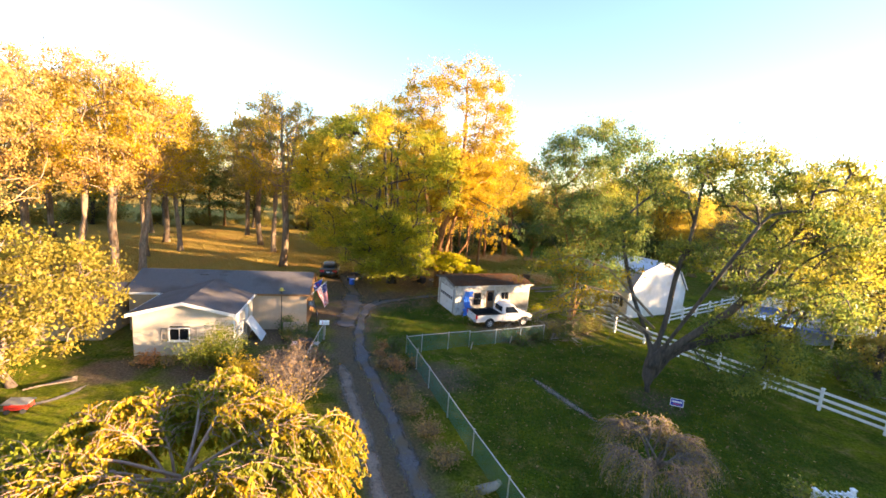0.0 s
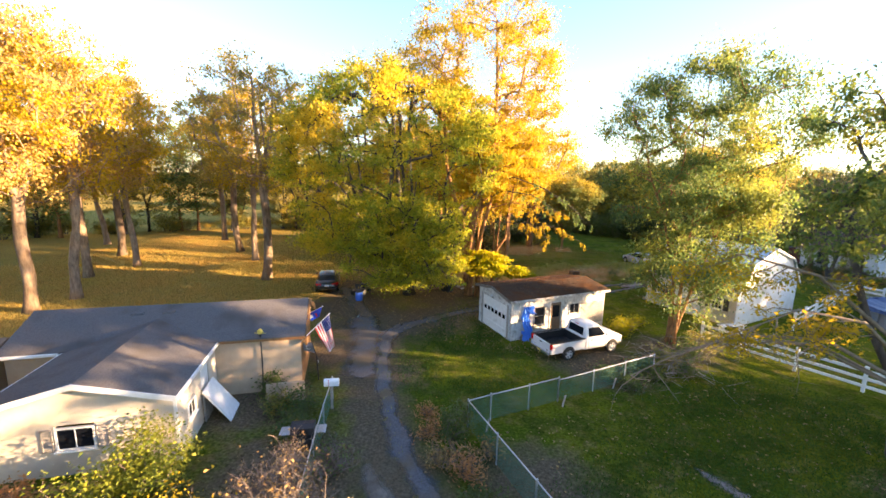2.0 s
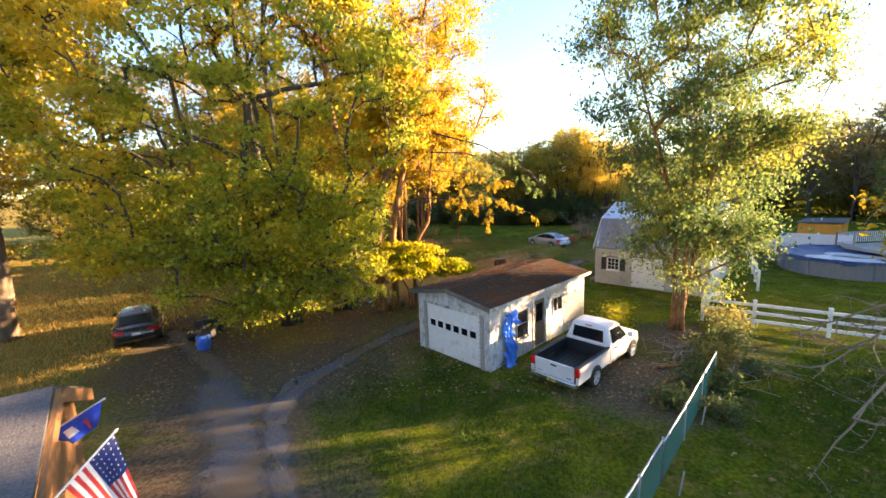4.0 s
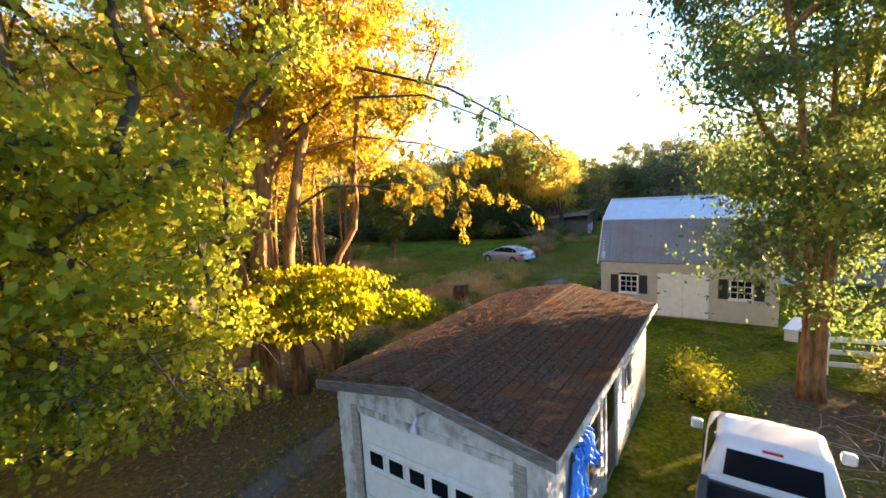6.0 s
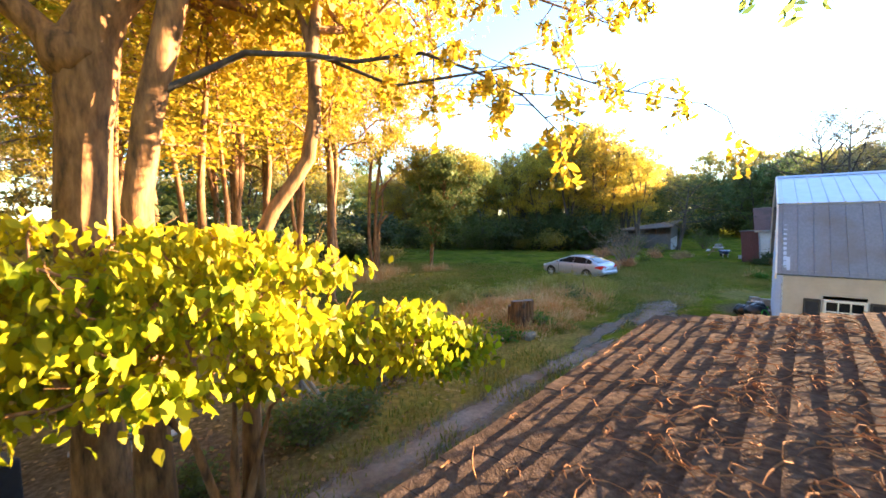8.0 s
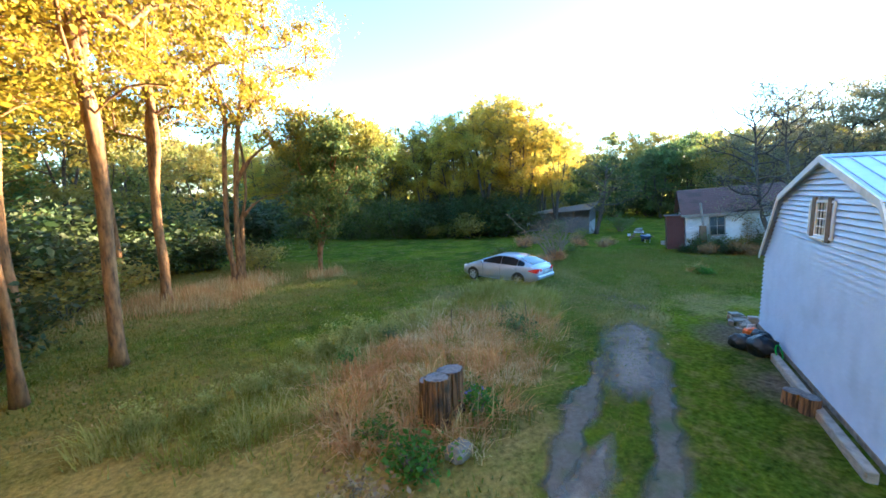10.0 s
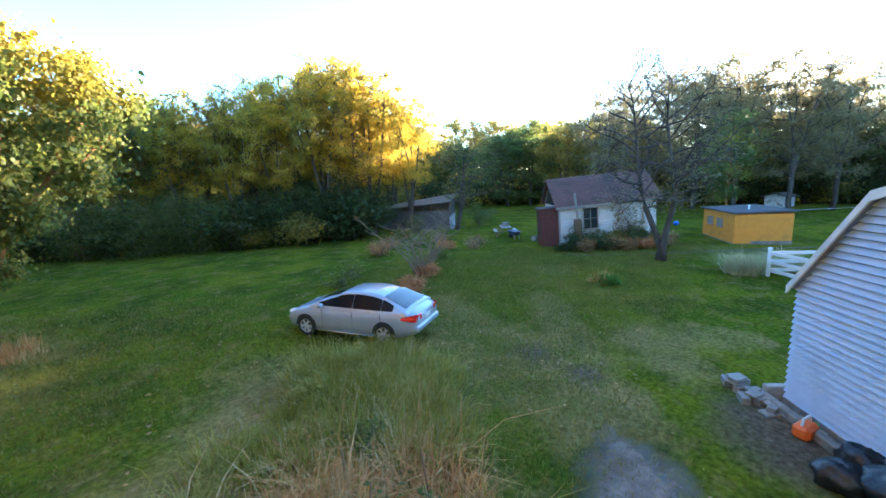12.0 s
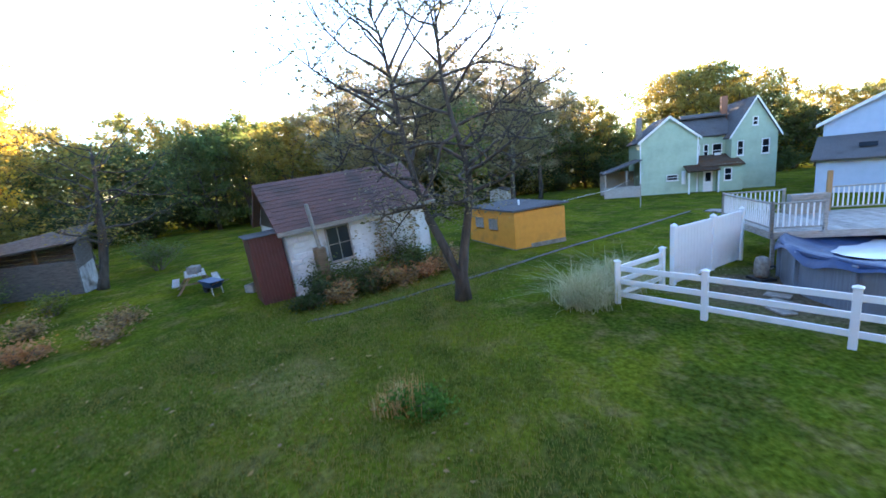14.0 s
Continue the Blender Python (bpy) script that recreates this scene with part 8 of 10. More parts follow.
def build_green_house():
    g = thing("farmhouse", "pale green two-storey farmhouse with white trim and grey roofs", "house", at(55.2, 29.5, -104.5))
    g.scale = (.84, .84, .92)
    gable_block(g, 0, 5.6, 0, 8, 5.4, 7.5, "green_siding", "shingle_grey")
    gable_block(g, 8.9, 13.0, .6, 8, 5.3, 8.5, "green_siding", "shingle_grey")
    part("middle_wall", B().box(5.6, 8.9, 2.2, 2.4, 0, 5.5), "green_siding", g)
    slab_roof(g, (5.2, 1.8, 5.4), (9.6, 1.8, 5.4), (9.6, 5.6, 7.8), (5.2, 5.6, 7.8), .14, "shingle_grey", "roof", "grey main roof")
    slab_roof(g, (2.6, 4.2, 7.45), (9.6, 4.2, 7.45), (9.6, 7.0, 7.45), (2.6, 7.0, 7.45), .14, "shingle_grey", "roof_ridge")
    for x, w in ((5.9, .5), (6.75, .5), (7.6, .95)):
        pane_win(g, pose(x, 2.18, 3.2), w, 1.35)
    part("air_conditioner", B().box(7.8, 8.35, 1.85, 2.2, 3.27, 3.65, .02), "plastic_white", g, "white window air conditioner")
    pane_win(g, pose(9.4, .58, 3.2), .6, 1.4)
    pane_win(g, pose(11.6, .58, 3.2), .7, 1.4)
    pane_win(g, pose(10.7, .58, 5.9), .5, .8)
    pane_win(g, pose(2.6, -.02, 1.3), 1.15, .6)
    part("corner_trim", B().box(5.52, 5.66, -.05, .05, 0, 5.35).box(-.06, .06, -.05, .05, 0, 5.35), "white_paint", g)
    # porch
    slab_roof(g, (5.6, -1.2, 2.5), (9.6, -1.2, 2.5), (9.6, 2.2, 3.5), (5.6, 2.2, 3.5), .14, "shingle_brown", "porch_roof", "brown porch roof")
    slab_roof(g, (4.2, -1.9, 2.15), (7.2, -1.9, 2.15), (7.2, -.2, 2.7), (4.2, -.2, 2.7), .1, "shingle_brown", "entry_roof")
    part("porch_wall", B().box(7.3, 9.5, -.9, 2.2, 0, 2.6), "green_siding", g)
    part("door", B().box(6.1, 7.0, -.25, -.18, 0, 2.05, .02), "white_paint", g, "white front door with glass")
    part("porch_wall", B().box(5.7, 7.3, -.18, .2, 0, 2.5), "green_siding", g)
    for x in (4.3, 7.0):
        part("porch_post", B().box(x, x + .12, -1.8, -1.68, 0, 2.15, .01), "white_paint", g)
    pane_win(g, pose(7.8, -.92, 1.0), .7, 1.2)
    part("door_pane", B().box(6.3, 6.8, -.262, -.25, 1.0, 1.85), "glass", g)
    part("chimney", B().box(.1, .7, 3.0, 3.6, 4.5, 8.0, .02), "concrete", g, "pale chimney")
    part("chimney", B().box(9.3, 9.9, 5.0, 5.6, 6, 9.3, .02), "brick", g, "brick chimney")
    part("tank", B().tube([(4.2, -.35, .9), (4.2, -.35, 2.2)], .2, 12), "plastic_white", g)
    # open shelter at the side
    slab_roof(g, (-4.0, -1.0, 2.5), (0, -1.0, 3.7), (0, 4, 3.7), (-4.0, 4, 2.5), .12, "shingle_grey", "shelter_roof")
    for x, y in ((-3.8, -.8), (-3.8, 3.7), (-1.6, -.8)):
        part("shelter_post", B().box(x, x + .12, y, y + .12, 0, 2.7), "wood_grey", g)
    part("shelter_wall", B().box(-3.9, -.1, -.85, -.78, 0, 1.1), "wood_grey", g, "grey board wall with stored things")
    part("shelter_wall", B().box(-3.9, -.1, 3.6, 3.7, 0, 2.5), "wood_grey", g)
    return g


build_green_house()


def build_blue_house():
    g = thing("blue_house", "light blue sided house with grey-blue shingle roofs", "house", at(48.5, 18.9, -135))
    gable_block(g, 0, 7.6, 0, 9, 4.9, 6.9, "blue_siding", "shingle_grey", o=.4)
    gable_block(g, 1.2, 10, 9.05, 14, 4.9, 8.8, "blue_siding", "shingle_grey", o=.4)
    part("garage_wall", B().box(0, 8, -3.6, -.02, 0, 2.4), "blue_siding", g)
    slab_roof(g, (-.3, -4.0, 2.35), (8.4, -4.0, 2.35), (8.4, -.02, 3.9), (-.3, -.02, 3.9), .14, "shingle_grey", "garage_roof", "grey-blue garage roof with skylights")
    for x in (2.0, 4.0):
        part("skylight", B().add([(x, -2.6, 3.02), (x + .9, -2.6, 3.02), (x + .9, -1.9, 3.30), (x, -1.9, 3.30)], [(0, 1, 2, 3)]), "glass", g)
    pane_win(g, pose(3.2, -.02, 4.0), .9, 1.1)
    return g


build_blue_house()
# far roofs among the trees
simple_roofed("far_shed", "small pale shed far off under the trees", "shed", at(64, 41, -20), 2.4, 2.0, 1.2, 1.5, "white_worn", "shingle_grey")


# deck with rails
DK = at(28.9, 37.4, -104.5)


def build_deck():
    g = thing("deck", "raised grey wooden deck with white baluster rails and steps", "deck", DK)
    L, D, Z = 6.6, 3.9, 1.22
    for k in range(26):
        part("plank", B().box(k * L / 26 + .004, (k + 1) * L / 26 - .004, 0, D, Z - .035, Z, .004), "wood_grey", g)
    part("rim_board", B().box(-.03, L + .03, -.04, 0, Z - .22, Z, .006).box(-.03, L + .03, D, D + .04, Z - .22, Z, .006).box(-.04, -.0, 0, D, Z - .22, Z, .006), "wood_grey", g)
    for x, y in ((.1, .1), (.1, D - .1), (3.3, .1), (L - .1, .1), (L - .1, D - .1), (3.3, D - .1)):
        part("deck_post", B().box(x - .05, x + .05, y - .05, y + .05, -.05, Z - .2, .006), "wood_grey", g)

    def rail(ax, ay, bx, by):
        l = math.hypot(bx - ax, by - ay)
        m = at(ax, ay, math.degrees(math.atan2(by - ay, bx - ax)), Z)
        part("handrail", B().box(0, l, -.06, .06, .86, .90, .006), "wood_grey", g, at=m)
        part("bottom_rail", B().box(0, l, -.025, .025, .10, .15, .004), "wood_grey", g, at=m)
        for q in (0, l):
            part("newel", B().box(q - .045, q + .045, -.045, .045, -.2, .94, .006), "wood_grey", g, at=m)
        n = max(2, int(l / .15))
        me = B().box(-.017, .017, -.017, .017, .13, .87).mesh("baluster", "vinyl")
        for k in range(1, n):
            part("baluster", me, "vinyl", g, at=m @ Matrix.Translation((l * k / n, 0, 0)))
    rail(0, 0, 0, D)
    rail(0, 0, 1.35, 0)
    rail(0, D, 2.0, D)
    rail(3.4, D, L, D)
    rail(L, 0, L, D)
    # steps up the back
    for k in range(4):
        part("step", B().box(2.0, 3.2, D - .2 - k * .02 - .28, D - .2, Z + k * .18, Z + (k + 1) * .18, .01), "wood_grey", g)
    part("leaning_board", B().box(3.25, 3.4, D - .2, D - .1, Z, Z + 1.5, .01), "wood_raw", g)


build_deck()


def build_pool():
    cx, cy, r, h = 26.0, 34.9, 3.5, 1.12
    g = thing("swimming_pool", "round above-ground pool under a sagging blue cover with puddles", "pool", at(cx, cy))
    n = 48
    ring = lambda rr, z: [(rr * math.cos(2 * math.pi * k / n), rr * math.sin(2 * math.pi * k / n), z) for k in range(n)]
    part("pool_wall", B().add(ring(r, 0) + ring(r, h), [(k, (k + 1) % n, (k + 1) % n + n, k + n) for k in range(n)]), "metal_wall", g, "grey metal pool wall")
    for k in range(14):
        a = 2 * math.pi * k / 14
        part("pool_upright", B().box(-.06, .06, -.09, .03, 0, h, .015), "metal_wall", g, at=pose(r * math.cos(a), r * math.sin(a), 0, 0, 0, math.degrees(a) - 90 + 180))
    part("rim", B().tube([(p[0], p[1], h) for p in ring(r, h)] + [(r, 0, h)], .07, 6, False), "cover_blue", g)

    def cover(u, v):
        a = 2 * math.pi * u
        rr = v * (r + .16)
        fold = .06 * math.sin(17 * a + 2 * math.sin(3 * a)) * max(0, v - .55) * 2 + .07 * noise.noise(Vector((math.cos(a) * v * 3, math.sin(a) * v * 3, 2)))
        z = h + .10 - .55 * (1 - v ** 3) + fold + .16 * math.exp(-((math.cos(a) * v + .25 * math.sin(a) * v - .1) * 5) ** 2) * (1 - v)
        if v > .97:
            z -= .24 + .1 * math.sin(9 * a)
        return (rr * math.cos(a), rr * math.sin(a), z)
    part("cover", B().grid(cover, 72, 26), "cover_blue", g, "crumpled dark blue pool cover", smooth=True)
    zc = h + .10 - .55
    for x, y, a, b in ((-.8, .2, 1.7, 2.1), (1.5, -.3, 1.2, 1.7)):
        part("puddle", B().add([(x + a * math.cos(t * .2618), y + b * math.sin(t * .2618), zc + .15) for t in range(24)], [tuple(range(24))]), "water_sky_tint", g, "rain water on the cover, the sky's reflection put in as a pale colour", at=pose(0, 0, 0, 0, 0, 25))


build_pool()


# ---------- house front yard ----------
def flag(name, label, base, tip, cloth_len, hoist, builder, pole_m="plastic_white", blow=(0, 0, 0)):
    g = thing(name, label, "flag")
    b, t = Vector(base), Vector(tip)
    part("pole", B().tube([b, t], .016, 8).tube([t, t + (t - b).normalized() * .05], [.026, .012], 8), pole_m, g)
    part("bracket", B().tube([b - (t - b).normalized() * .05, b + (t - b).normalized() * .10], .028, 8), "galv", g)
    d = (t - b).normalized()
    side = d.cross(Vector((0, 0, 1))).normalized()

    def cloth(u, v):
        """u along the fly, hanging; v along the hoist, from the tip back."""
        p = t - d * (.03 + hoist * v)
        drop = cloth_len * u
        w = .07 * math.sin(7 * v + 2.2 * u) * (.2 + u) + .05 * math.sin(13 * v - 3 * u) * u
        pull = -d * (hoist * (v - .35) * -.55 * u) * 1.0
        return p + Vector((0, 0, -drop)) + Vector(blow) * (u * cloth_len) + side * w + pull + d * (.10 * u)
    builder(g, cloth)
    return g


def sheet(cloth, u0, u1, v0, v1, off=0.0, nu=14, nv=6):
    return B().grid(lambda a, c: tuple(cloth(u0 + (u1 - u0) * a, v0 + (v1 - v0) * c) + Vector((off, -off, 0))), nu, nv)


def stars_stripes(g, cloth):
    for k in range(13):
        part("stripe", sheet(cloth, .40 if k < 7 else 0, 1, k / 13, (k + 1) / 13, nv=1, nu=16), "cloth_red" if k % 2 == 0 else "cloth_white", g, smooth=True)
    c = part("canton", sheet(cloth, 0, .40, 0, 7 / 13, nu=8, nv=7), "cloth_navy", g, "navy canton with small white stars", smooth=True)
    s = B()
    for i in range(6):
        for j in range(5):
            u, v = .03 + i * .062, (.35 + j * 1.4) / 13
            for off in (.006, -.006):
                p = [cloth(u + du, v + dv) + Vector((off, -off, 0)) for du, dv in ((0, -.016), (.014, 0), (0, .016), (-.014, 0))]
                s.add([tuple(q) for q in p], [(0, 1, 2, 3)])
    part("stars", s, "cloth_white", c, kind="stuff")


flag("flag", "red and white striped flag with navy canton, slanting pole", (-11.36, 21.82, 2.22), (-10.2, 22.2, 3.40), 1.5, .85, stars_stripes, blow=(.16, .08, .03))


def blue_field(g, cloth):
    part("cloth", sheet(cloth, 0, 1, 0, 1, nu=14, nv=10), "cloth_blue", g, "bright blue cloth", smooth=True)
    part("emblem", sheet(cloth, .3, .7, .62, .80, .006, 4, 4), "cloth_white", g)
    part("emblem", sheet(cloth, .4, .85, .28, .46, .006, 4, 4), "cloth_red", g)


flag("flag", "bright blue flag drooping from a short pole", (-12.7, 24.4, 2.25), (-11.45, 24.35, 2.95), .45, 1.2, blue_field)


def grey_field(g, cloth):
    part("cloth", sheet(cloth, 0, 1, 0, 1, nu=14, nv=10), "cloth_grey", g, "grey cloth with a pale round emblem", smooth=True)
    part("emblem", B().add([tuple(cloth(.45 + .17 * math.cos(k * .5236), .5 + .26 * math.sin(k * .5236)) + Vector((-.008, -.008, 0))) for k in range(12)], [tuple(range(12))]), "cloth_white", g)


flag("flag", "small grey flag with a white disc beside the porch", (-11.0, 22.67, .9), (-11.2, 22.5, 1.95), .75, .62, grey_field, "black", blow=(-.8, .1, .75))
single("pole", B().tube([(-11.0, 22.67, -.1), (-11.05, 22.63, 1.2)], .03, 8), "black", "black metal post carrying a small flag", "pole")


yl = thing("yard_lamp", "slim dark lamp post with a small yellow lantern", "lamp", at(-12.85, 21.2, 10))
part("post", B().tube([(0, 0, -.1), (.03, .02, 1.4), (.0, .05, 2.62)], .028, 8), "black", yl)
part("collar", B().tube([(.0, .05, 2.6), (0, .05, 2.68)], .05, 8), "black", yl)
part("lantern", B().tube([(0, .05, 2.68), (0, .05, 2.74), (0, .05, 2.86), (0, .05, 2.92)], [.05, .12, .10, .02], 10), "yellow_lamp", yl, "yellow lantern")
part("arm", B().tube([(-.22, .05, 2.72), (.22, .05, 2.72)], .015, 6), "yellow_lamp", yl)

mb = thing("mailbox", "white metal mailbox on a wooden post", "mailbox", at(-9.5, 20.5, 15))
part("post", B().box(-.05, .05, -.05, .05, -.1, 1.05, .008), "wood_grey", mb)
prof = [(-.12, 1.05), (.12, 1.05), (.12, 1.2)] + [(.12 * math.cos(k * math.pi / 8), 1.2 + .12 * math.sin(k * math.pi / 8)) for k in range(1, 8)] + [(-.12, 1.2)]
part("box", B().prism(prof, -.28, .28, "x"), "plastic_white", mb)
part("door", B().prism([(u * .96, 1.055 + (z - 1.05) * .96) for u, z in prof], .28, .295, "x"), "plastic_white", mb)
part("flag_lever", B().box(-.1, -.08, -.14, -.125, 1.1, 1.34, .003), "plastic_red", mb)

gr = thing("grill", "black garden grill with a pale lid shelf", "grill", at(-9.5, 18.0, 15))
part("cart", B().box(-.35, .35, -.25, .25, .15, .75, .03), "black", gr)
part("lid", B().prism([(-.28, .75), (.28, .75), (.24, .95), (.1, 1.05), (-.1, 1.05), (-.24, .95)], -.38, .38, "x"), "black", gr)
part("side_shelf", B().box(-.75, -.37, -.22, .22, .74, .78, .01), "galv", gr)
part("side_shelf", B().box(.37, .75, -.22, .22, .74, .78, .01), "galv", gr)
for x in (-.3, .3):
    for y in (-.2, .2):
        part("leg", B().tube([(x, y, 0), (x, y, .2)], .025, 6), "black", gr)
chain_fence("wire_fence", [(-9.75, 21.2), (-9.3, 19.2), (-8.8, 17.2), (-8.3, 15.2)], .95, .15, "thin grey wire fence overgrown with garden plants")

bush("hedge", "clipped round yellow-green shrub before the house wall", at(-13.2, 15.3), 1.75, 1.55, 9000, .09, "leaf_hedge", 210, stems=12, clump=.24)
for k, (x, y, h, r, n, lm) in enumerate(((-8.4, 14.4, 2.1, 1.6, 500, "leaf_dead"), (-9.0, 15.8, 1.8, 1.2, 350, "leaf_dead"), (-7.6, 13.0, 2.2, 1.4, 600, "leaf_dead"), (-9.4, 14.6, 1.7, 1.1, 300, "leaf_dead"), (-8.2, 17.0, 1.1, .8, 400, "leaf_green"), (-7.4, 11.6, 1.8, 1.2, 900, "leaf_gold"))):
    bush("dry_shrub", "tall dry brown garden shrub of bare pinkish twigs", at(x, y, k * 40), h, r, n, .085, lm, 220 + k, stems=22, group="dry shrubs", clump=.2)
bush("yellow_shrub", "small shrub with bright yellow-orange leaves", at(-10.3, 13.5), 1.6, .9, 3500, .10, "leaf_gold", 230, stems=9)
for k, (x, y, h, r, n, lm) in enumerate(((-12.3, 20.9, 1.0, .7, 1400, "leaf_green"), (-10.6, 19.8, .9, .9, 1600, "leaf_green"), (-11.6, 19.9, .7, .7, 1000, "leaf_wood"), (-10.2, 18.6, .8, .8, 1200, "leaf_green"), (-16.2, 14.5, .8, .5, 500, "leaf_rust"), (-17.0, 14.6, .5, .5, 400, "leaf_dead"), (-15.4, 14.8, .55, .4, 350, "leaf_dead"))):
    bush("garden_plant", "leafy plant in the bed along the house", at(x, y, k * 33), h, r, n, .10, lm, 240 + k, stems=6, group="house plants", clump=.16)
bush("evergreen", "small dark columnar evergreen by the drive", at(-4.5, 18.9), 1.35, .3, 2600, .07, "leaf_green", 250, stems=8, clump=.09)
for k, (x, y, h, r, n, lm) in enumerate(((-5.3, 19.4, .5, .7, 700, "leaf_rust"), (-4.7, 17.9, .8, .7, 900, "leaf_dead"), (-3.9, 17.4, .9, .6, 900, "leaf_rust"), (-3.4, 16.2, .6, .7, 1200, "leaf_green"), (-2.9, 15.2, .6, .8, 900, "leaf_dead"), (-2.2, 13.8, .7, .9, 1100, "leaf_dead"), (-1.2, 12.4, .6, .8, 900, "leaf_dead"), (-.2, 10.8, .6, .8, 900, "leaf_dead"), (-3.1, 18.6, .5, .5, 500, "leaf_dead"), (.8, 9.0, .5, .7, 700, "leaf_wood"), (-5.6, 20.6, .35, .6, 500, "leaf_rust"))):
    bush("border_plant", "withered brown border plants along the drive", at(x, y, k * 50), h, r, n, .08, lm, 260 + k, stems=10, group="border plants", clump=.17)
single("log", B().tube([(-.35, 0, .16), (.0, .02, .2), (.35, .06, .26), (.55, .14, .34)], [.15, .17, .14, .09], 9), "bark_pale", "pale weathered stump root lying by the fence", "log", at(1.3, 9.6, 20), smooth=True)

# toys under the yellow tree
ct = thing("toy_cart", "small red cart with a grey lid under the yellow tree", "cart", at(-17.7, 9.8, 25))
part("tub", B().box(-.38, .38, -.25, .25, .12, .36, .03), "plastic_red", ct)
part("lid", B().add([(-.42, -.29, .42), (.42, -.29, .36), (.42, .29, .36), (-.42, .29, .42), (-.42, -.29, .45), (.42, -.29, .39), (.42, .29, .39), (-.42, .29, .45)], [(3, 2, 1, 0), (4, 5, 6, 7), (0, 1, 5, 4), (1, 2, 6, 5), (2, 3, 7, 6), (3, 0, 4, 7)]), "galv", ct)
for x in (-.26, .26):
    for y in (-.27, .27):
        part("wheel", B().tube([(x, y - .03, .1), (x, y + .03, .1)], .1, 12), "rubber", ct)
tb = thing("ride_on_toy", "red and black ride-on toy on bare earth", "toy", at(-19.6, 9.3, 60))
part("body", B().box(-.45, .45, -.25, .25, .18, .42, .06), "plastic_red", tb)
part("seat", B().box(-.25, .1, -.2, .2, .42, .5, .03), "black", tb)
part("bonnet", B().box(.1, .42, -.22, .22, .42, .56, .05), "black", tb)
for x in (-.3, .3):
    for y in (-.27, .27):
        part("wheel", B().tube([(x, y - .05, .13), (x, y + .05, .13)], .13, 12), "rubber", tb)
track("pavement", [(-17.4, 12.6), (-17.0, 11.2), (-17.9, 9.9), (-19.3, 8.6)], .45, "concrete", "curving bare garden path", 14, .02, .12)
pb = B()
for k in range(3):
    pb.tube([(k * .2, 0, .05 + .05 * k), (1.6 + k * .1, .9 - k * .3, .08 + .04 * k)], .035, 6)
single("branch_pile", pb, "twig", "cut branches lying under the yellow tree", "branches", at(-19.2, 11.0, 30))

# yard sign, arbor and right-hand clutter
sg = thing("yard_sign", "blue yard sign with a white border and illegible lettering", "sign", at(10.55, 17.5, -12))
part("panel", B().box(-.30, .30, -.006, .006, .22, .62, .003), "sign_blue", sg)
part("border", B().box(-.30, .30, -.010, -.006, .59, .62).box(-.30, .30, -.010, -.006, .22, .25).box(-.30, -.275, -.010, -.006, .25, .59).box(.275, .30, -.010, -.006, .25, .59), "plastic_white", sg)
part("text_bar", B().box(-.22, .22, -.010, -.006, .42, .50), "plastic_white", sg)
part("text_bar", B().box(-.15, .15, -.010, -.006, .32, .35), "plastic_red", sg)
part("stake", B().tube([(-.2, 0, -.1), (-.2, 0, .24)], .006, 5).tube([(.2, 0, -.1), (.2, 0, .24)], .006, 5), "galv", sg)


def build_arbor():
    g = thing("arbor", "white garden arbor with ladder rungs and a green plant", "arbor", at(11.2, 8.9, 12))
    for x, y in ((0, 0), (1.25, 0), (0, .7), (1.25, .7)):
        part("post", B().box(x - .05, x + .05, y - .05, y + .05, -.05, 2.05, .008), "vinyl", g)
        part("cap", B().box(x - .07, x + .07, y - .07, y + .07, 2.05, 2.1, .01), "vinyl", g)
    for y in (0, .7):
        part("beam", B().box(-.1, 1.35, y - .03, y + .03, 1.86, 1.96, .006), "vinyl", g)
    for k in range(6):
        part("rung", B().box(.15 + k * .19, .19 + k * .19, -.05, .75, 1.96, 2.0, .005), "vinyl", g)


build_arbor()
bush("climber", "pale green climbing plant on the arbor", at(11.0, 9.4), 2.2, .5, 1800, .10, "leaf_hedge", 281, stems=6)
for k, (x, y, h, r, n) in enumerate(((19.2, 14.3, 1.7, 1.5, 2500), (20.6, 13.2, 1.5, 1.3, 1500), (22.5, 22.0, 1.2, 1.0, 1500), (23.2, 24.5, 1.6, 1.2, 2000), (25.8, 26.2, 2.0, 1.4, 2400), (24.5, 21.0, .8, 1.0, 1200))):
    bush("thicket", "grey-green thicket beyond the white fence", at(x, y, k * 60), h, r, n, .13, "leaf_walnut", 290 + k, stems=12, group="thickets", clump=.28)
rb = thing("raised_bed", "weathered timber raised bed with old boards", "garden bed", at(27.6, 24.6, -30))
for x0, x1, y0, y1 in ((0, 3.2, 0, .12), (0, 3.2, 1.6, 1.72), (0, .12, .12, 1.6), (3.08, 3.2, .12, 1.6), (1.5, 1.62, .12, 1.6)):
    part("timber", B().box(x0, x1, y0, y1, 0, .35, .02), "wood_grey", rb)
part("soil", B().box(.1, 3.1, .1, 1.62, 0, .25), "dirt", rb)
single("trough", B().box(0, 1.3, 0, .45, 0, .4, .04), "plastic_white", "pale old trough among garden boards", "trough", at(28.4, 25.6, 10))
track("pavement", [(30, 30.5), (33, 30), (38, 30), (43, 31)], 2.6, "concrete", "pale concrete drive near the far house", 15, .03, .1)
track("pavement", [(21.6, 23.2), (23.5, 22.4), (26.2, 21.6), (29, 20.5)], .3, "concrete", "pale log edging in the grass", 16, .06, .06)

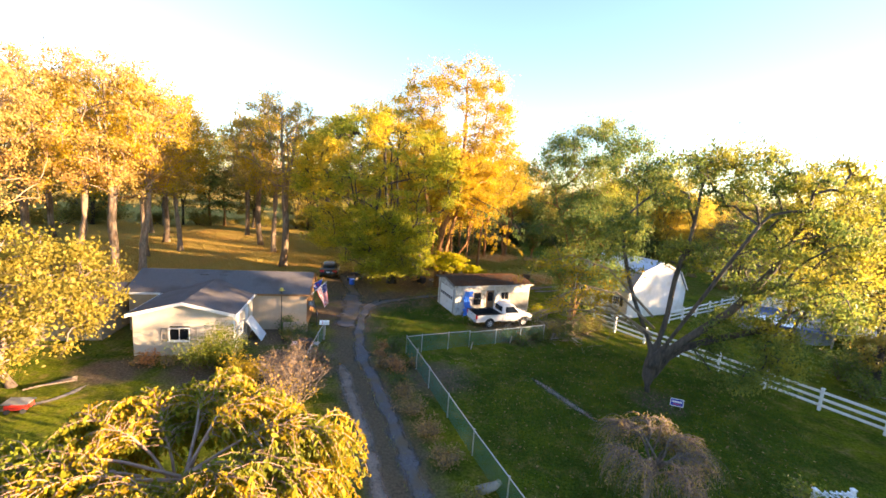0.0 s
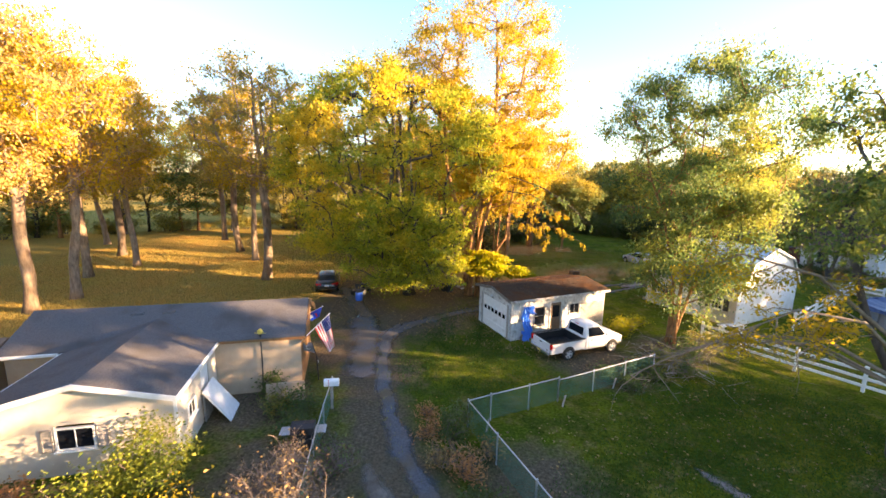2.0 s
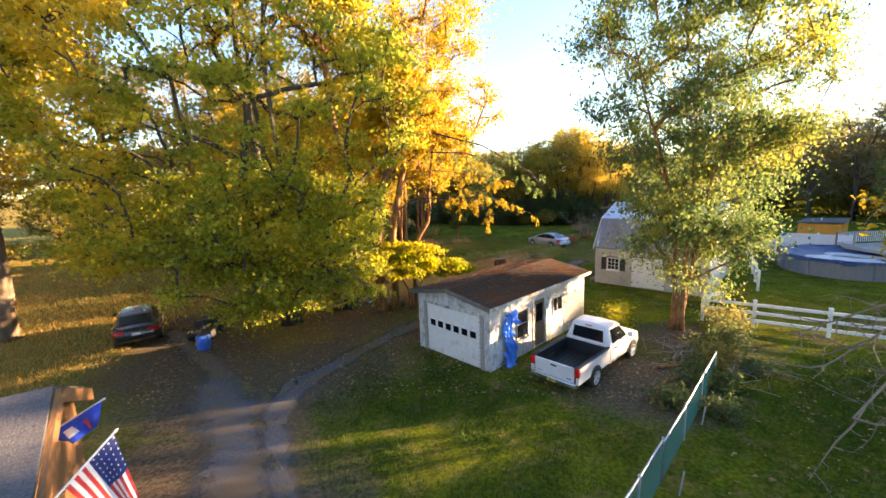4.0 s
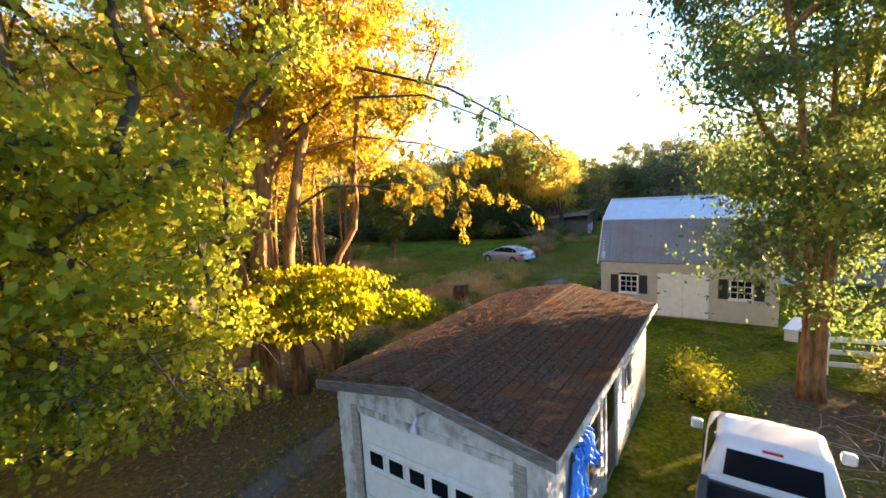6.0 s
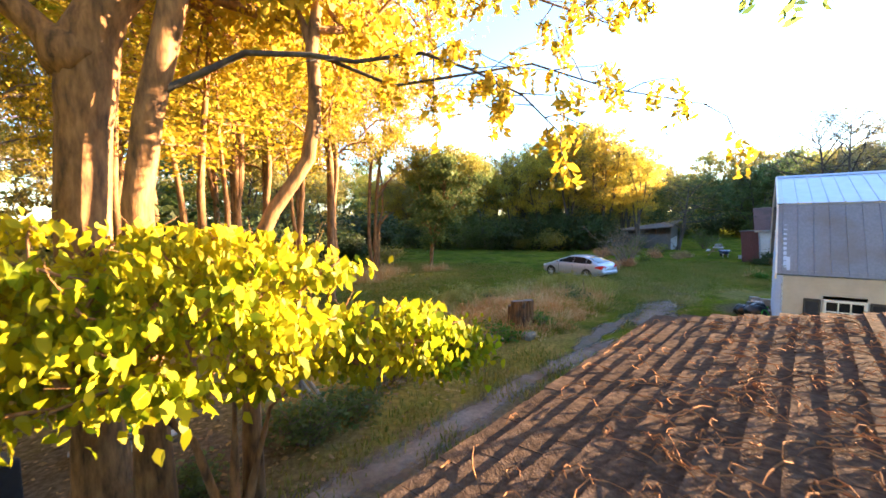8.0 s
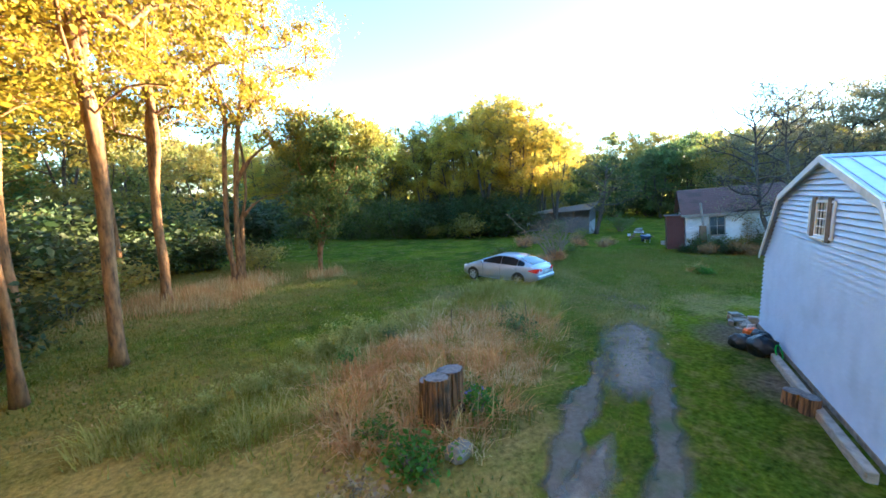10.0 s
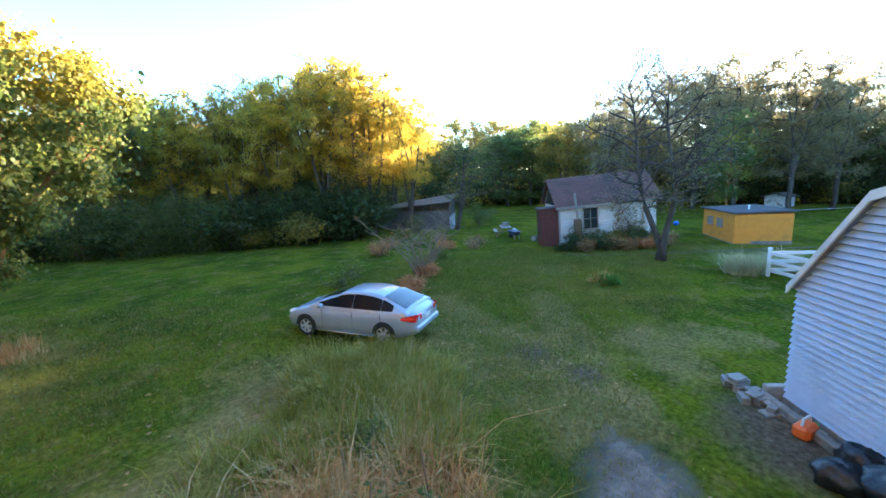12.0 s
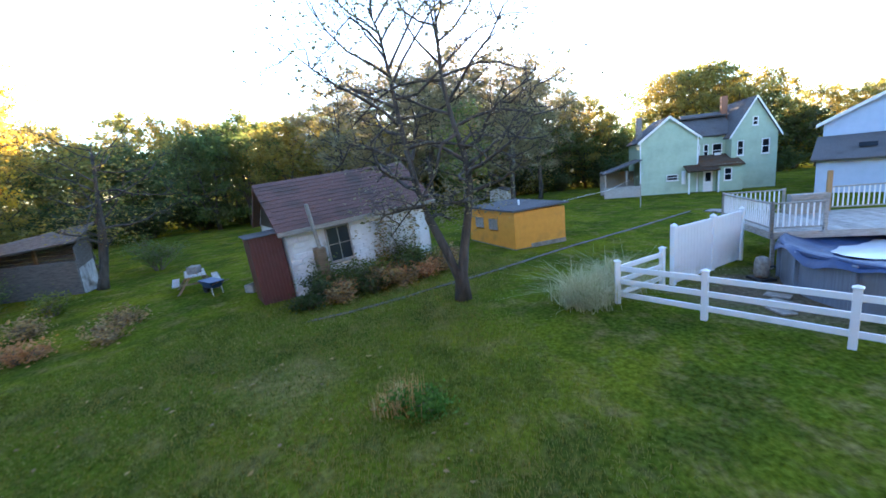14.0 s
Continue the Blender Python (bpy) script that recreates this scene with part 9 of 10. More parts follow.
# ---------- under the maple ----------
bn = thing("barrel", "blue plastic barrel beside stored things under the maple", "barrel", at(-13.0, 34.6))
part("drum", B().tube([(0, 0, 0), (0, 0, .06), (0, 0, .35), (0, 0, .62), (0, 0, .66)], [.24, .27, .29, .27, .23], 16), "plastic_blue", bn, smooth=True)
part("lid", B().tube([(0, 0, .66), (0, 0, .69)], .24, 16), "black", bn)
mw = thing("garden_tractor", "old dark garden tractor parked under the maple", "tractor", at(-13.4, 36.2, 80))
part("hood", B().box(.2, .95, -.25, .25, .4, .78, .06), "black", mw)
part("deck", B().box(-.6, .3, -.4, .4, .22, .42, .05), "black", mw)
part("seat", B().box(-.45, -.05, -.2, .2, .55, .62, .03).box(-.5, -.42, -.2, .2, .62, .95, .03), "black", mw)
part("steering_wheel", B().tube([(.18 + .14 * math.cos(k * .6283), .14 * math.sin(k * .6283), .92) for k in range(11)], .014, 6, False), "rubber", mw)
for x, y, r in ((-.35, -.45, .25), (-.35, .45, .25), (.75, -.36, .17), (.75, .36, .17)):
    part("wheel", B().tube([(x, y - .08, r), (x, y + .08, r)], r, 16), "rubber", mw)
wp = thing("plank_pile", "orange raw planks leaning on a dark box under the trees", "planks", at(-7.2, 38.2, -40))
part("box", B().box(-.1, .7, .1, .75, 0, .62, .02), "black", wp)
for k in range(4):
    part("plank", B().box(-1.2, .5, -.05, .12, -.02, .02, .006), "wood_raw", wp, at=pose(.0, -.15 + k * .16, .30 + .02 * k, 12, -18 - 4 * k, 5 * k))
jp = thing("board_pile", "heap of old boards and scraps at the tree's foot", "boards", at(-5.3, 39.3, 15))
rng = random.Random(12)
for k in range(9):
    part("board", B().box(-.6, .6, -.09, .09, -.015, .015, .005), ("wood_grey", "wood_brown", "wood_grey", "white_worn")[k % 4], jp, at=pose(rng.uniform(-.2, .2), rng.uniform(-.3, .3), .04 + k * .035, rng.uniform(-4, 4), rng.uniform(-5, 5), rng.uniform(-30, 30)))
part("scrap", B().box(-.25, .25, -.1, .1, .34, .40, .01), "plastic_green", jp)
st = thing("stick_prop", "grey poles propped against a young tree", "poles", at(-2.4, 39.5, 0))
for a, b in (((0, 0, 0), (-.3, .2, 1.5)), ((.5, -.2, 0), (-.1, .1, .9)), ((.2, .4, 0), (-.4, .1, 1.2))):
    part("pole", B().tube([a, b], .04, 7), "bark_pale", st)
for k, (x, y, h, r, n, lm) in enumerate(((-2.4, 38.5, .7, .9, 1500, "leaf_green"), (-1.5, 39.3, .6, .8, 1100, "leaf_green"), (-.6, 40.6, .5, .9, 900, "leaf_dead"), (.8, 41.3, .6, .8, 900, "leaf_wood"), (2.2, 41.9, .5, .9, 900, "leaf_dead"), (3.4, 42.6, .45, .5, 700, "leaf_fresh"), (-4.0, 37.6, .4, .6, 600, "leaf_green"), (5.25, 43.35, .5, .28, 600, "leaf_fresh"))):
    bush("weed_clump", "low weeds and brambles beside the lane", at(x, y, k * 70), h, r, n, .09, lm, 310 + k, stems=9, group="lane weeds", clump=.18)
for k, (x, y, h, r, n) in enumerate(((4.9, 31.2, .9, .5, 1500), (4.7, 30.4, .7, .5, 1100), (5.6, 31.5, .7, .5, 900), (6.4, 32.4, .6, .5, 700))):
    bush("yellow_bush", "golden weedy bush against the garage corner", at(x, y, k * 80), h, r, n, .08, "leaf_lime", 330 + k, stems=10, group="golden weeds", clump=.18)
for k, (x, y, h, r, n, lm) in enumerate(((4.0, 25.6, .6, .8, 1200, "leaf_green"), (5.6, 26.4, .9, .9, 1500, "leaf_wood"), (7.0, 27.0, 1.1, .9, 1700, "leaf_green"), (8.2, 28.2, 1.2, .9, 1600, "leaf_wood"), (2.4, 24.9, .5, .8, 900, "leaf_green"), (9.2, 28.9, 1.0, .8, 1300, "leaf_wood"), (3.2, 24.0, .5, .6, 800, "leaf_green"))):
    bush("fence_weeds", "rank green weeds along the wire fence", at(x, y, k * 45), h, r, n, .10, lm, 340 + k, stems=8, group="fence weeds", clump=.2)
for k, (x, y, a, l) in enumerate(((3.3, 26.0, 20, 1.6), (2.2, 25.2, 60, 1.1), (4.6, 26.8, -10, 1.9), (5.4, 27.7, 35, 1.4))):
    single("fallen_branch", B().tube([(-l / 2, 0, .07), (0, .05, .09), (l / 2, -.06, .06)], [.06, .055, .035], 7), "bark", "fallen branch lying on bare earth", "branch", at(x, y, a), smooth=True, group="fallen branches")
sl = thing("picnic_bench", "white plank bench beside the airy tree", "bench", at(12.0, 32.3, 15))
part("seat", B().box(-.9, .9, -.2, .2, .42, .47, .01), "white_paint", sl)
for x in (-.7, .7):
    part("leg", B().box(x - .05, x + .05, -.18, .18, 0, .42, .01), "white_paint", sl)

# ---------- the field and the barn's side ----------
def blades(centres, h, w, seed, lean=.35, heading=None):
    """Single grass blades: slender bent triangles."""
    rng = np.random.default_rng(seed)
    n = len(centres)
    c = np.asarray(centres, float)
    a = rng.uniform(0, 6.283, n)
    hh = np.asarray(h) * (1 + .3 * rng.normal(size=n)).clip(.35, 1.7)
    s = np.stack([np.cos(a), np.sin(a), 0 * a], 1) * (w * (.6 + .8 * rng.random(n)))[:, None]
    la = rng.uniform(0, 6.283, n) if heading is None else heading + rng.normal(size=n) * .6
    ll = np.abs(rng.normal(size=n)) * lean * hh
    mid = c + np.stack([np.cos(la) * ll * .3, np.sin(la) * ll * .3, hh * .6], 1)
    top = c + np.stack([np.cos(la) * ll, np.sin(la) * ll, hh * (1 - .25 * np.clip(ll / hh, 0, 1))], 1)
    v = np.stack([c - s, c + s, mid + s * .6, top, mid - s * .6], 1)
    me = bpy.data.meshes.new("blades")
    me.vertices.add(5 * n)
    me.vertices.foreach_set("co", v.ravel())
    idx = (np.arange(n, dtype=np.int32) * 5)[:, None] + np.array([0, 1, 2, 4, 4, 2, 3], np.int32)
    me.loops.add(7 * n)
    me.loops.foreach_set("vertex_index", idx.ravel())
    me.polygons.add(2 * n)
    me.polygons.foreach_set("loop_start", (np.arange(n, dtype=np.int32)[:, None] * 7 + np.array([0, 4], np.int32)).ravel())
    me.update()
    return me


def inside(x, y, poly):
    r = np.zeros(len(x), bool)
    for (x0, y0), (x1, y1) in zip(poly, poly[1:] + poly[:1]):
        c = (y0 > y) != (y1 > y)
        r ^= c & (x < (x1 - x0) * (y - y0) / (y1 - y0 + 1e-12) + x0)
    return r


def scatter(poly, n, seed, fn=None):
    rng = np.random.default_rng(seed)
    p = np.array(poly)
    lo, hi = p.min(0), p.max(0)
    x, y = rng.uniform(lo[0], hi[0], 3 * n), rng.uniform(lo[1], hi[1], 3 * n)
    k = inside(x, y, poly)
    x, y = x[k][:n], y[k][:n]
    if fn:
        k = fn(x, y, rng)
        x, y = x[k], y[k]
    return np.stack([x, y, ground_z(x, y)], 1)


def patchy(s, lo, k0=0.0):
    return lambda x, y, rng: np.array([noise.noise(Vector((a / s, b / s, k0))) for a, b in zip(x, y)]) + rng.uniform(-.35, .35, len(x)) > lo


def grass(name, label, poly, n, h, w, material, seed, fn=None, lean=.35, fade=2.2):
    C = scatter(poly, n, seed, fn)
    edge = seg_dist(C[:, 0], C[:, 1], list(poly) + [poly[0]])
    C = C[edge > fade * np.random.default_rng(seed + 7).random(len(C)) ** 1.5]
    clump = 1 + .38 * np.sin(C[:, 0] * 2.9 + 1.7 * np.sin(C[:, 1] * 1.9)) * np.sin(C[:, 1] * 3.3 + 1.3 * np.sin(C[:, 0] * 1.4)) if h > .3 else np.ones(len(C))
    me = blades(C, h * clump, w, seed + 1, lean)
    me.materials.append(M[material])
    return tagged(new(name, me), label, "grass", kind="stuff")


def tussocks(name, label, poly, clumps, each, h, w, material, seed, fn=None, spread=.17, lean=.8):
    """Grass in separate clumps, the blades of each falling outwards and to one side."""
    rng = np.random.default_rng(seed)
    P = scatter(poly, clumps, seed, fn)
    n = len(P)
    size = rng.gamma(5, .2, n).clip(.4, 1.9)
    fall = rng.uniform(0, 6.283, n)
    i = np.repeat(np.arange(n), each)
    off = rng.normal(size=(len(i), 2)) * (spread * size[i])[:, None]
    x, y = P[i, 0] + off[:, 0], P[i, 1] + off[:, 1]
    head = np.arctan2(off[:, 1] + .12 * np.sin(fall[i]), off[:, 0] + .12 * np.cos(fall[i]))
    me = blades(np.stack([x, y, ground_z(x, y)], 1), h * size[i] * (.75 + .5 * rng.random(len(i))), w, seed + 1, lean, head)
    me.materials.append(M[material])
    return tagged(new(name, me), label, "grass", kind="stuff")


FIELD = [(-1.6, 46.4), (-.8, 48.3), (1.8, 48.0), (3.2, 49.1), (5.3, 49.3), (7.7, 50.6), (11.4, 52.4), (13.2, 50.9), (11.3, 47.2), (9.8, 45.5), (8.4, 44.3), (6.4, 42.7), (4.4, 42.0), (2.2, 42.8), (.4, 44.4)]
DRY = [(2.6, 45.0), (3.6, 46.8), (6.3, 48.1), (8.6, 49.2), (9.8, 48.8), (10.6, 47.6), (10.2, 46.4), (9.0, 44.9), (7.0, 43.6), (5.8, 42.9), (4.4, 42.4), (2.8, 43.2)]
grass("dry_grass", "tall tawny dry grass round the old stump", DRY, 8000, .22, .008, "grass_dry", 401, patchy(1.1, -.12), .8, fade=2.0)
grass("dry_grass", "bent reddish dry stems in the rough strip", DRY, 6000, .20, .008, "grass_russet", 402, patchy(1.0, .08, 4.0), .9, fade=2.2)
grass("weeds", "olive green weeds among the dry grass", FIELD, 15000, .18, .009, "weed_green", 403, patchy(1.2, -.12, 8.0), .9, fade=.8)
grass("weeds", "pale seeding weeds at the edge of the rough strip", [(.2, 44.6), (1.8, 48.6), (4.8, 49.8), (4.6, 47.6), (3.0, 44.4)], 5000, .32, .009, "weed_green", 404, patchy(1.2, .0, 2.0), .8, fade=1.2)
MARGIN = [(-1.6, 46.0), (.6, 46.9), (2.1, 47.1), (3.3, 48.3), (5.8, 49.0), (9.0, 50.6), (8.6, 49.6), (5.0, 47.8), (3.4, 46.6), (2.4, 45.0), (.4, 44.6)]
tussocks("dry_grass", "thick orange tussocks of dead grass", DRY, 230, 90, .27, .013, "grass_dry", 440, patchy(1.0, .0, 3.0), lean=1.25)
tussocks("dry_grass", "bleached blond tussocks of dead grass", DRY, 130, 80, .28, .013, "grass_blond", 441, patchy(.9, .08, 7.0), lean=1.3)
tussocks("dry_grass", "russet tussocks of dead grass", DRY, 150, 80, .25, .013, "grass_russet", 442, patchy(.9, .05, 11.0), lean=1.2)
tussocks("weeds", "green and olive tufts growing through dead grass", DRY, 190, 70, .24, .015, "weed_green", 448, patchy(.8, .06, 15.0), lean=1.1)
tussocks("weeds", "pale green tussocks along the mown edge", MARGIN, 170, 100, .26, .010, "weed_pale", 443, patchy(1.4, -.15, 1.0), lean=.9)
tussocks("weeds", "fresh green tussocks along the mown edge", MARGIN, 130, 80, .22, .012, "weed_green", 444, patchy(1.4, -.1, 5.0), lean=.9)
END = [(8.4, 49.4), (11.4, 52.2), (13.4, 51.0), (12.6, 48.8), (10.8, 46.8), (9.8, 48.0)]
tussocks("weeds", "rank olive weeds at the strip's far end", END, 140, 100, .27, .011, "weed_green", 445, None, lean=.9)
tussocks("weeds", "pale seeding grass at the strip's far end", END, 90, 90, .28, .008, "weed_pale", 446, None, lean=.9)
tussocks("dry_grass", "a few blond tussocks among olive weeds", END, 40, 90, .25, .007, "grass_blond", 447, None, lean=1.0)
sw = bush("seeding_weed", "tall pale green weed gone to seed", at(4.2, 48.3), .8, .45, 620, .085, "weed_pale", 450, "weed_pale", stems=8, clump=.08, group="seeding weeds")
for k, (x, y, s) in enumerate(((3.5, 48.0, .95), (4.7, 48.5, .8), (3.0, 47.6, .85), (2.3, 46.9, .7), (1.4, 46.6, .75), (.4, 46.3, .7), (5.6, 48.8, .6), (6.8, 49.2, .6), (-.6, 46.2, .7), (3.8, 47.4, .8), (2.7, 46.4, .65), (11.6, 51.0, .8), (10.2, 50.6, .7))):
    put(sw, x, y, k * 53, s)
for k, (x, y, h, r, n, lm) in enumerate(((8.55, 45.55, .30, .45, 800, "leaf_fresh"), (5.4, 48.1, .34, .36, 600, "leaf_green"), (3.7, 47.0, .36, .36, 600, "leaf_fresh"), (9.9, 48.4, .36, .5, 800, "leaf_green"), (3.2, 43.7, .32, .42, 700, "leaf_fresh"), (6.6, 46.2, .26, .22, 260, "weed_green"), (7.3, 45.0, .3, .25, 300, "weed_green"))):
    bush("green_weed", "leafy green weed growing through dead grass", at(x, y, k * 47), h, r, n, .065, lm, 460 + k, stems=8, group="leafy weeds", clump=.11)
grass("weeds", "low green weeds round the stump", [(3.2, 42.2), (6.4, 42.4), (6.2, 44.8), (3.2, 44.9)], 3000, .22, .012, "grass_blade", 405, fade=1.2)
for k, (poly, n) in enumerate((([(-4, 55.5), (1.5, 54.6), (4.5, 59.5), (3.4, 62.6), (-2, 60)], 7000), ([(5.2, 58.6), (7.6, 58.9), (7.4, 60.7), (5.2, 60.6)], 1500))):
    grass("dry_grass", "orange dry grass at the foot of the slim trees", poly, n, .40, .010, "grass_dry", 410 + k, fade=1.2)
# lawn blades where the camera passes low
grass("lawn_grass", "short mown lawn grass", [(6.5, 41.0), (16, 45.4), (21, 44.2), (28, 46.0), (34, 44), (37, 49), (29, 55), (22, 60), (13, 56), (13, 50), (10, 46)], 130000, .07, .008, "grass_blade", 420, None, .8)
grass("lawn_grass", "mown lawn grass by the field trees", [(-6, 46), (1, 46), (3, 49.5), (12, 53), (14, 60), (4, 68), (-6, 62)], 45000, .09, .012, "grass_blade", 421, None, .8)
# the two yard lawns take the blades darkened for shade
grass("lawn_grass", "mown lawn grass behind the chain-link fence", [(-2, 17), (5, 6), (16, 12), (17, 20), (10, 27), (4, 25)], 60000, .09, .013, "grass_lush", 422, None, .8)
grass("lawn_grass", "uneven lawn between drive and garage", [(-8, 22), (-4, 21), (1, 24), (-1, 28), (-3, 32.5), (-7, 33), (-8.4, 28)], 22000, .11, .012, "grass_lush", 423, patchy(1.4, -.05), .7)
grass("lawn_grass", "grass strip between the wheel tracks", [(-10.0, 27.5), (-8.9, 27.5), (-7.4, 21.5), (-4.4, 15.6), (-.6, 9), (-1.4, 8.6), (-5.2, 15.5), (-8.2, 21.6)], 6000, .13, .013, "grass_blade", 424, patchy(.9, -.1), .6)
grass("lawn_grass", "lawn grass under the gold trees, tawny with sunlight put into its colour", [(-50, 22), (-34, 20), (-22, 25), (-17, 30), (-15, 40), (-10, 46), (-12, 60), (-30, 66), (-50, 60)], 120000, .15, .013, "grass_sun_tinted", 425, None, .7)
grass("lawn_grass", "rough grass along the lane behind the garage", [(-6.5, 32.6), (-2.6, 33.6), (2.2, 36.0), (5.6, 38.8), (4.4, 42.4), (.8, 41.4), (-1.6, 38.6), (-6.0, 36.2)], 22000, .12, .012, "grass_blade", 426, patchy(1.3, -.12), .8)
# fallen leaves
rngl = np.random.default_rng(55)
for k, (poly, n, lm, nm) in enumerate((([(-14, 30), (-2, 27), (2, 25), (6, 26), (5, 28), (-1, 28), (-3, 33), (-2, 38), (2, 40), (1, 43), (-16, 42)], 5000, "leaf_dead", "brown leaf litter under the maple"),
                                       ([(-46, 24), (-16, 28), (-16, 50), (-46, 58)], 5000, "leaf_orange", "orange fallen leaves strewn over the lawn"),
                                       ([(-2, 46), (6, 41), (22, 47), (30, 52), (14, 60), (-2, 66)], 800, "leaf_dead", "scattered pale fallen leaves on the lawn"),
                                       ([(-3, 20), (5, 6), (14, 10), (16, 20), (8, 26)], 1500, "leaf_dead", "scattered fallen leaves on the back lawn"))):
    C = scatter(poly, n, 500 + k)
    C[:, 2] += .03 + .03 * rngl.random(len(C))
    tagged(new("fallen_leaves", leaf_mesh("fallen_leaves", C, .10 if k != 1 else .12, lm, 510 + k, flat=.12)), nm, "leaves", kind="stuff")

# the double stump
def stump(name, label, m, stems, h):
    g = thing(name, label, "stump", m)
    for k, (x, y, r, hh) in enumerate(stems):
        n = 72
        rng = random.Random(k + 3)
        # slow lobes, and deep cracks between ribs of bark
        lobes = [1 + .05 * math.sin(2 * (6.283 * i / n) + k) + .04 * math.sin(3 * (6.283 * i / n) + 2 * k) for i in range(n)]
        ribs, i = [0.0] * n, 0
        while i < n:
            step = rng.choice((3, 4, 5, 6))
            ribs[i % n] = -rng.uniform(.07, .17)
            for j in range(1, step):
                ribs[(i + j) % n] = rng.uniform(.0, .035)
            i += step
        tilt = (rng.uniform(-.10, .10), rng.uniform(-.14, -.06))
        rings = []
        levels = ((-.1, 1.34), (.06, 1.18), (.2, 1.08), (hh * .4, 1.03), (hh * .6, 1.0), (hh * .8, .985), (hh - .012, .975), (hh, .94))
        for j, (zz, sc) in enumerate(levels):
            for i in range(n):
                a = 6.283185 * i / n
                wob = .02 * math.sin(zz * 9 + i * .7)
                rr = r * sc * (lobes[i] + ribs[i] * (1 + .3 * math.sin(zz * 5 + i)) * (.55 if j == 7 else 1) + wob)
                px, py = rr * math.cos(a), rr * math.sin(a)
                rings.append((x + px, y + py, zz + (tilt[0] * px + tilt[1] * py) * min(1, max(0, zz / hh)) ** 2))
        L = len(levels)
        fs = [(j * n + i, j * n + (i + 1) % n, (j + 1) * n + (i + 1) % n, (j + 1) * n + i) for j in range(L - 1) for i in range(n)]
        part("stem", B().add(rings, fs), "bark_stump", g, "deeply furrowed bark")
        top = rings[-n:]
        part("cut_face", B().add([(x + (p[0] - x) * .995, y + (p[1] - y) * .995, p[2] - .004) for p in top] + [(x, y, hh - .012)], [(i, (i + 1) % n, n) for i in range(n)]), "endgrain", g, "grey weathered end grain")
    return g


stump("stump", "tall weathered double tree stump with furrowed bark", at(4.55, 43.5, 30), [(-.28, 0, .25, 1.02), (.27, .02, .28, .95), (.0, .36, .19, .78)], 1.0)
single("sheet_scrap", B().box(-.35, .35, -.2, .2, 0, .03, .008), "sign_blue", "dark blue sheet of scrap lying in the weeds", "scrap", at(5.6, 43.9, 35) @ pose(0, 0, .12, 12, 8, 0))
single("fieldstone", B().box(-.28, .22, -.2, .2, -.08, .2, .09), "concrete", "pale rough fieldstone by the stump", "stone", at(4.25, 42.5, 20))
for k, (x, y, h, a) in enumerate(((8.6, 46.9, .9, 4), (9.4, 46.5, 1.0, -6), (7.2, 47.6, .8, 5), (9.0, 47.8, .7, 8))):
    single("iron_stake", B().tube([(0, 0, -.1), (.03, .02, h)], .014, 6), "wood_brown", "rusty iron stake standing in dry grass", "stake", at(x, y, k * 40) @ pose(0, 0, 0, a, 3, 0), group="iron stakes")
bush("bramble", "dark green bramble patch in dry grass", at(8.9, 46.3), .4, .6, 900, .09, "leaf_green", 360, stems=8)

ed = thing("timber_edging", "weathered timber laid along the foot of the barn", "timber", BARN)
part("beam", B().box(-.42, -.26, .1, 4.9, 0, .2, .02), "wood_grey", ed)
part("beam", B().box(-.40, -.25, 5.2, 7.9, 0, .17, .02), "concrete", ed)
part("beam", B().box(-.3, 1.2, 7.85, 8.0, 0, .3, .02), "wood_grey", ed)
cb = thing("log_section", "sawn log sections with orange-brown bark beside the barn", "log", BARN @ pose(-.62, 2.45, 0))
part("bark", B().tube([(0, 0, 0), (0, 0, .3)], [.2, .18], 16, False), "bark_stump", cb)
part("cut_face", B().tube([(0, 0, .296), (0, 0, .3)], .178, 16), "endgrain", cb)
cb2 = thing("log_section", "sawn log sections with orange-brown bark beside the barn", "log", BARN @ pose(-.46, 2.12, 0))
part("bark", B().tube([(0, 0, 0), (0, 0, .36)], [.17, .16], 16, False), "bark_stump", cb2)
part("cut_face", B().tube([(0, 0, .356), (0, 0, .36)], .158, 16), "endgrain", cb2)


def lump(name, label, m, sx, sy, sz, material, seed, cat):
    def fn(u, v):
        a, b = 2 * math.pi * u, math.pi * v
        p = Vector((math.sin(b) * math.cos(a), math.sin(b) * math.sin(a), math.cos(b)))
        k = 1 + .22 * noise.noise(p * 2.2 + Vector((seed, 0, 0))) + .10 * noise.noise(p * 6 + Vector((0, seed, 0)))
        return (p.x * sx * k, p.y * sy * k, max(-.02, sz * .75 + p.z * sz * k))
    return single(name, B().grid(fn, 28, 16), material, label, cat, m, smooth=True)


lump("rubbish_bag", "full black plastic rubbish bag against the barn", BARN @ pose(-.52, 5.22, 0, 0, 0, 20), .33, .36, .31, "bag_black", 1.0, "bag")
lump("rubbish_bag", "slumped black plastic rubbish bag against the barn", BARN @ pose(-.86, 5.55, 0, 0, 0, 70), .28, .32, .24, "bag_black", 7.0, "bag")
lump("rubbish_bag", "small black plastic rubbish bag by the timbers", BARN @ pose(-.44, 5.75, 0, 0, 0, 10), .26, .30, .29, "bag_black", 13.0, "bag")
single("hoop", B().tube([(.19 * math.cos(k * .3491), .19 * math.sin(k * .3491), 0) for k in range(19)], .016, 6, False), "plastic_green", "bright green plastic hoop leaning on black bags", "hoop", BARN @ pose(-.24, 4.92, .21, 0, 72, -30))
og = thing("leaf_blower", "orange garden tool with a white handle by the barn", "garden tool", BARN @ pose(-.45, 6.72, 0, 0, 0, 30))
part("housing", B().box(-.2, .2, -.13, .13, .0, .26, .06), "plastic_orange", og)
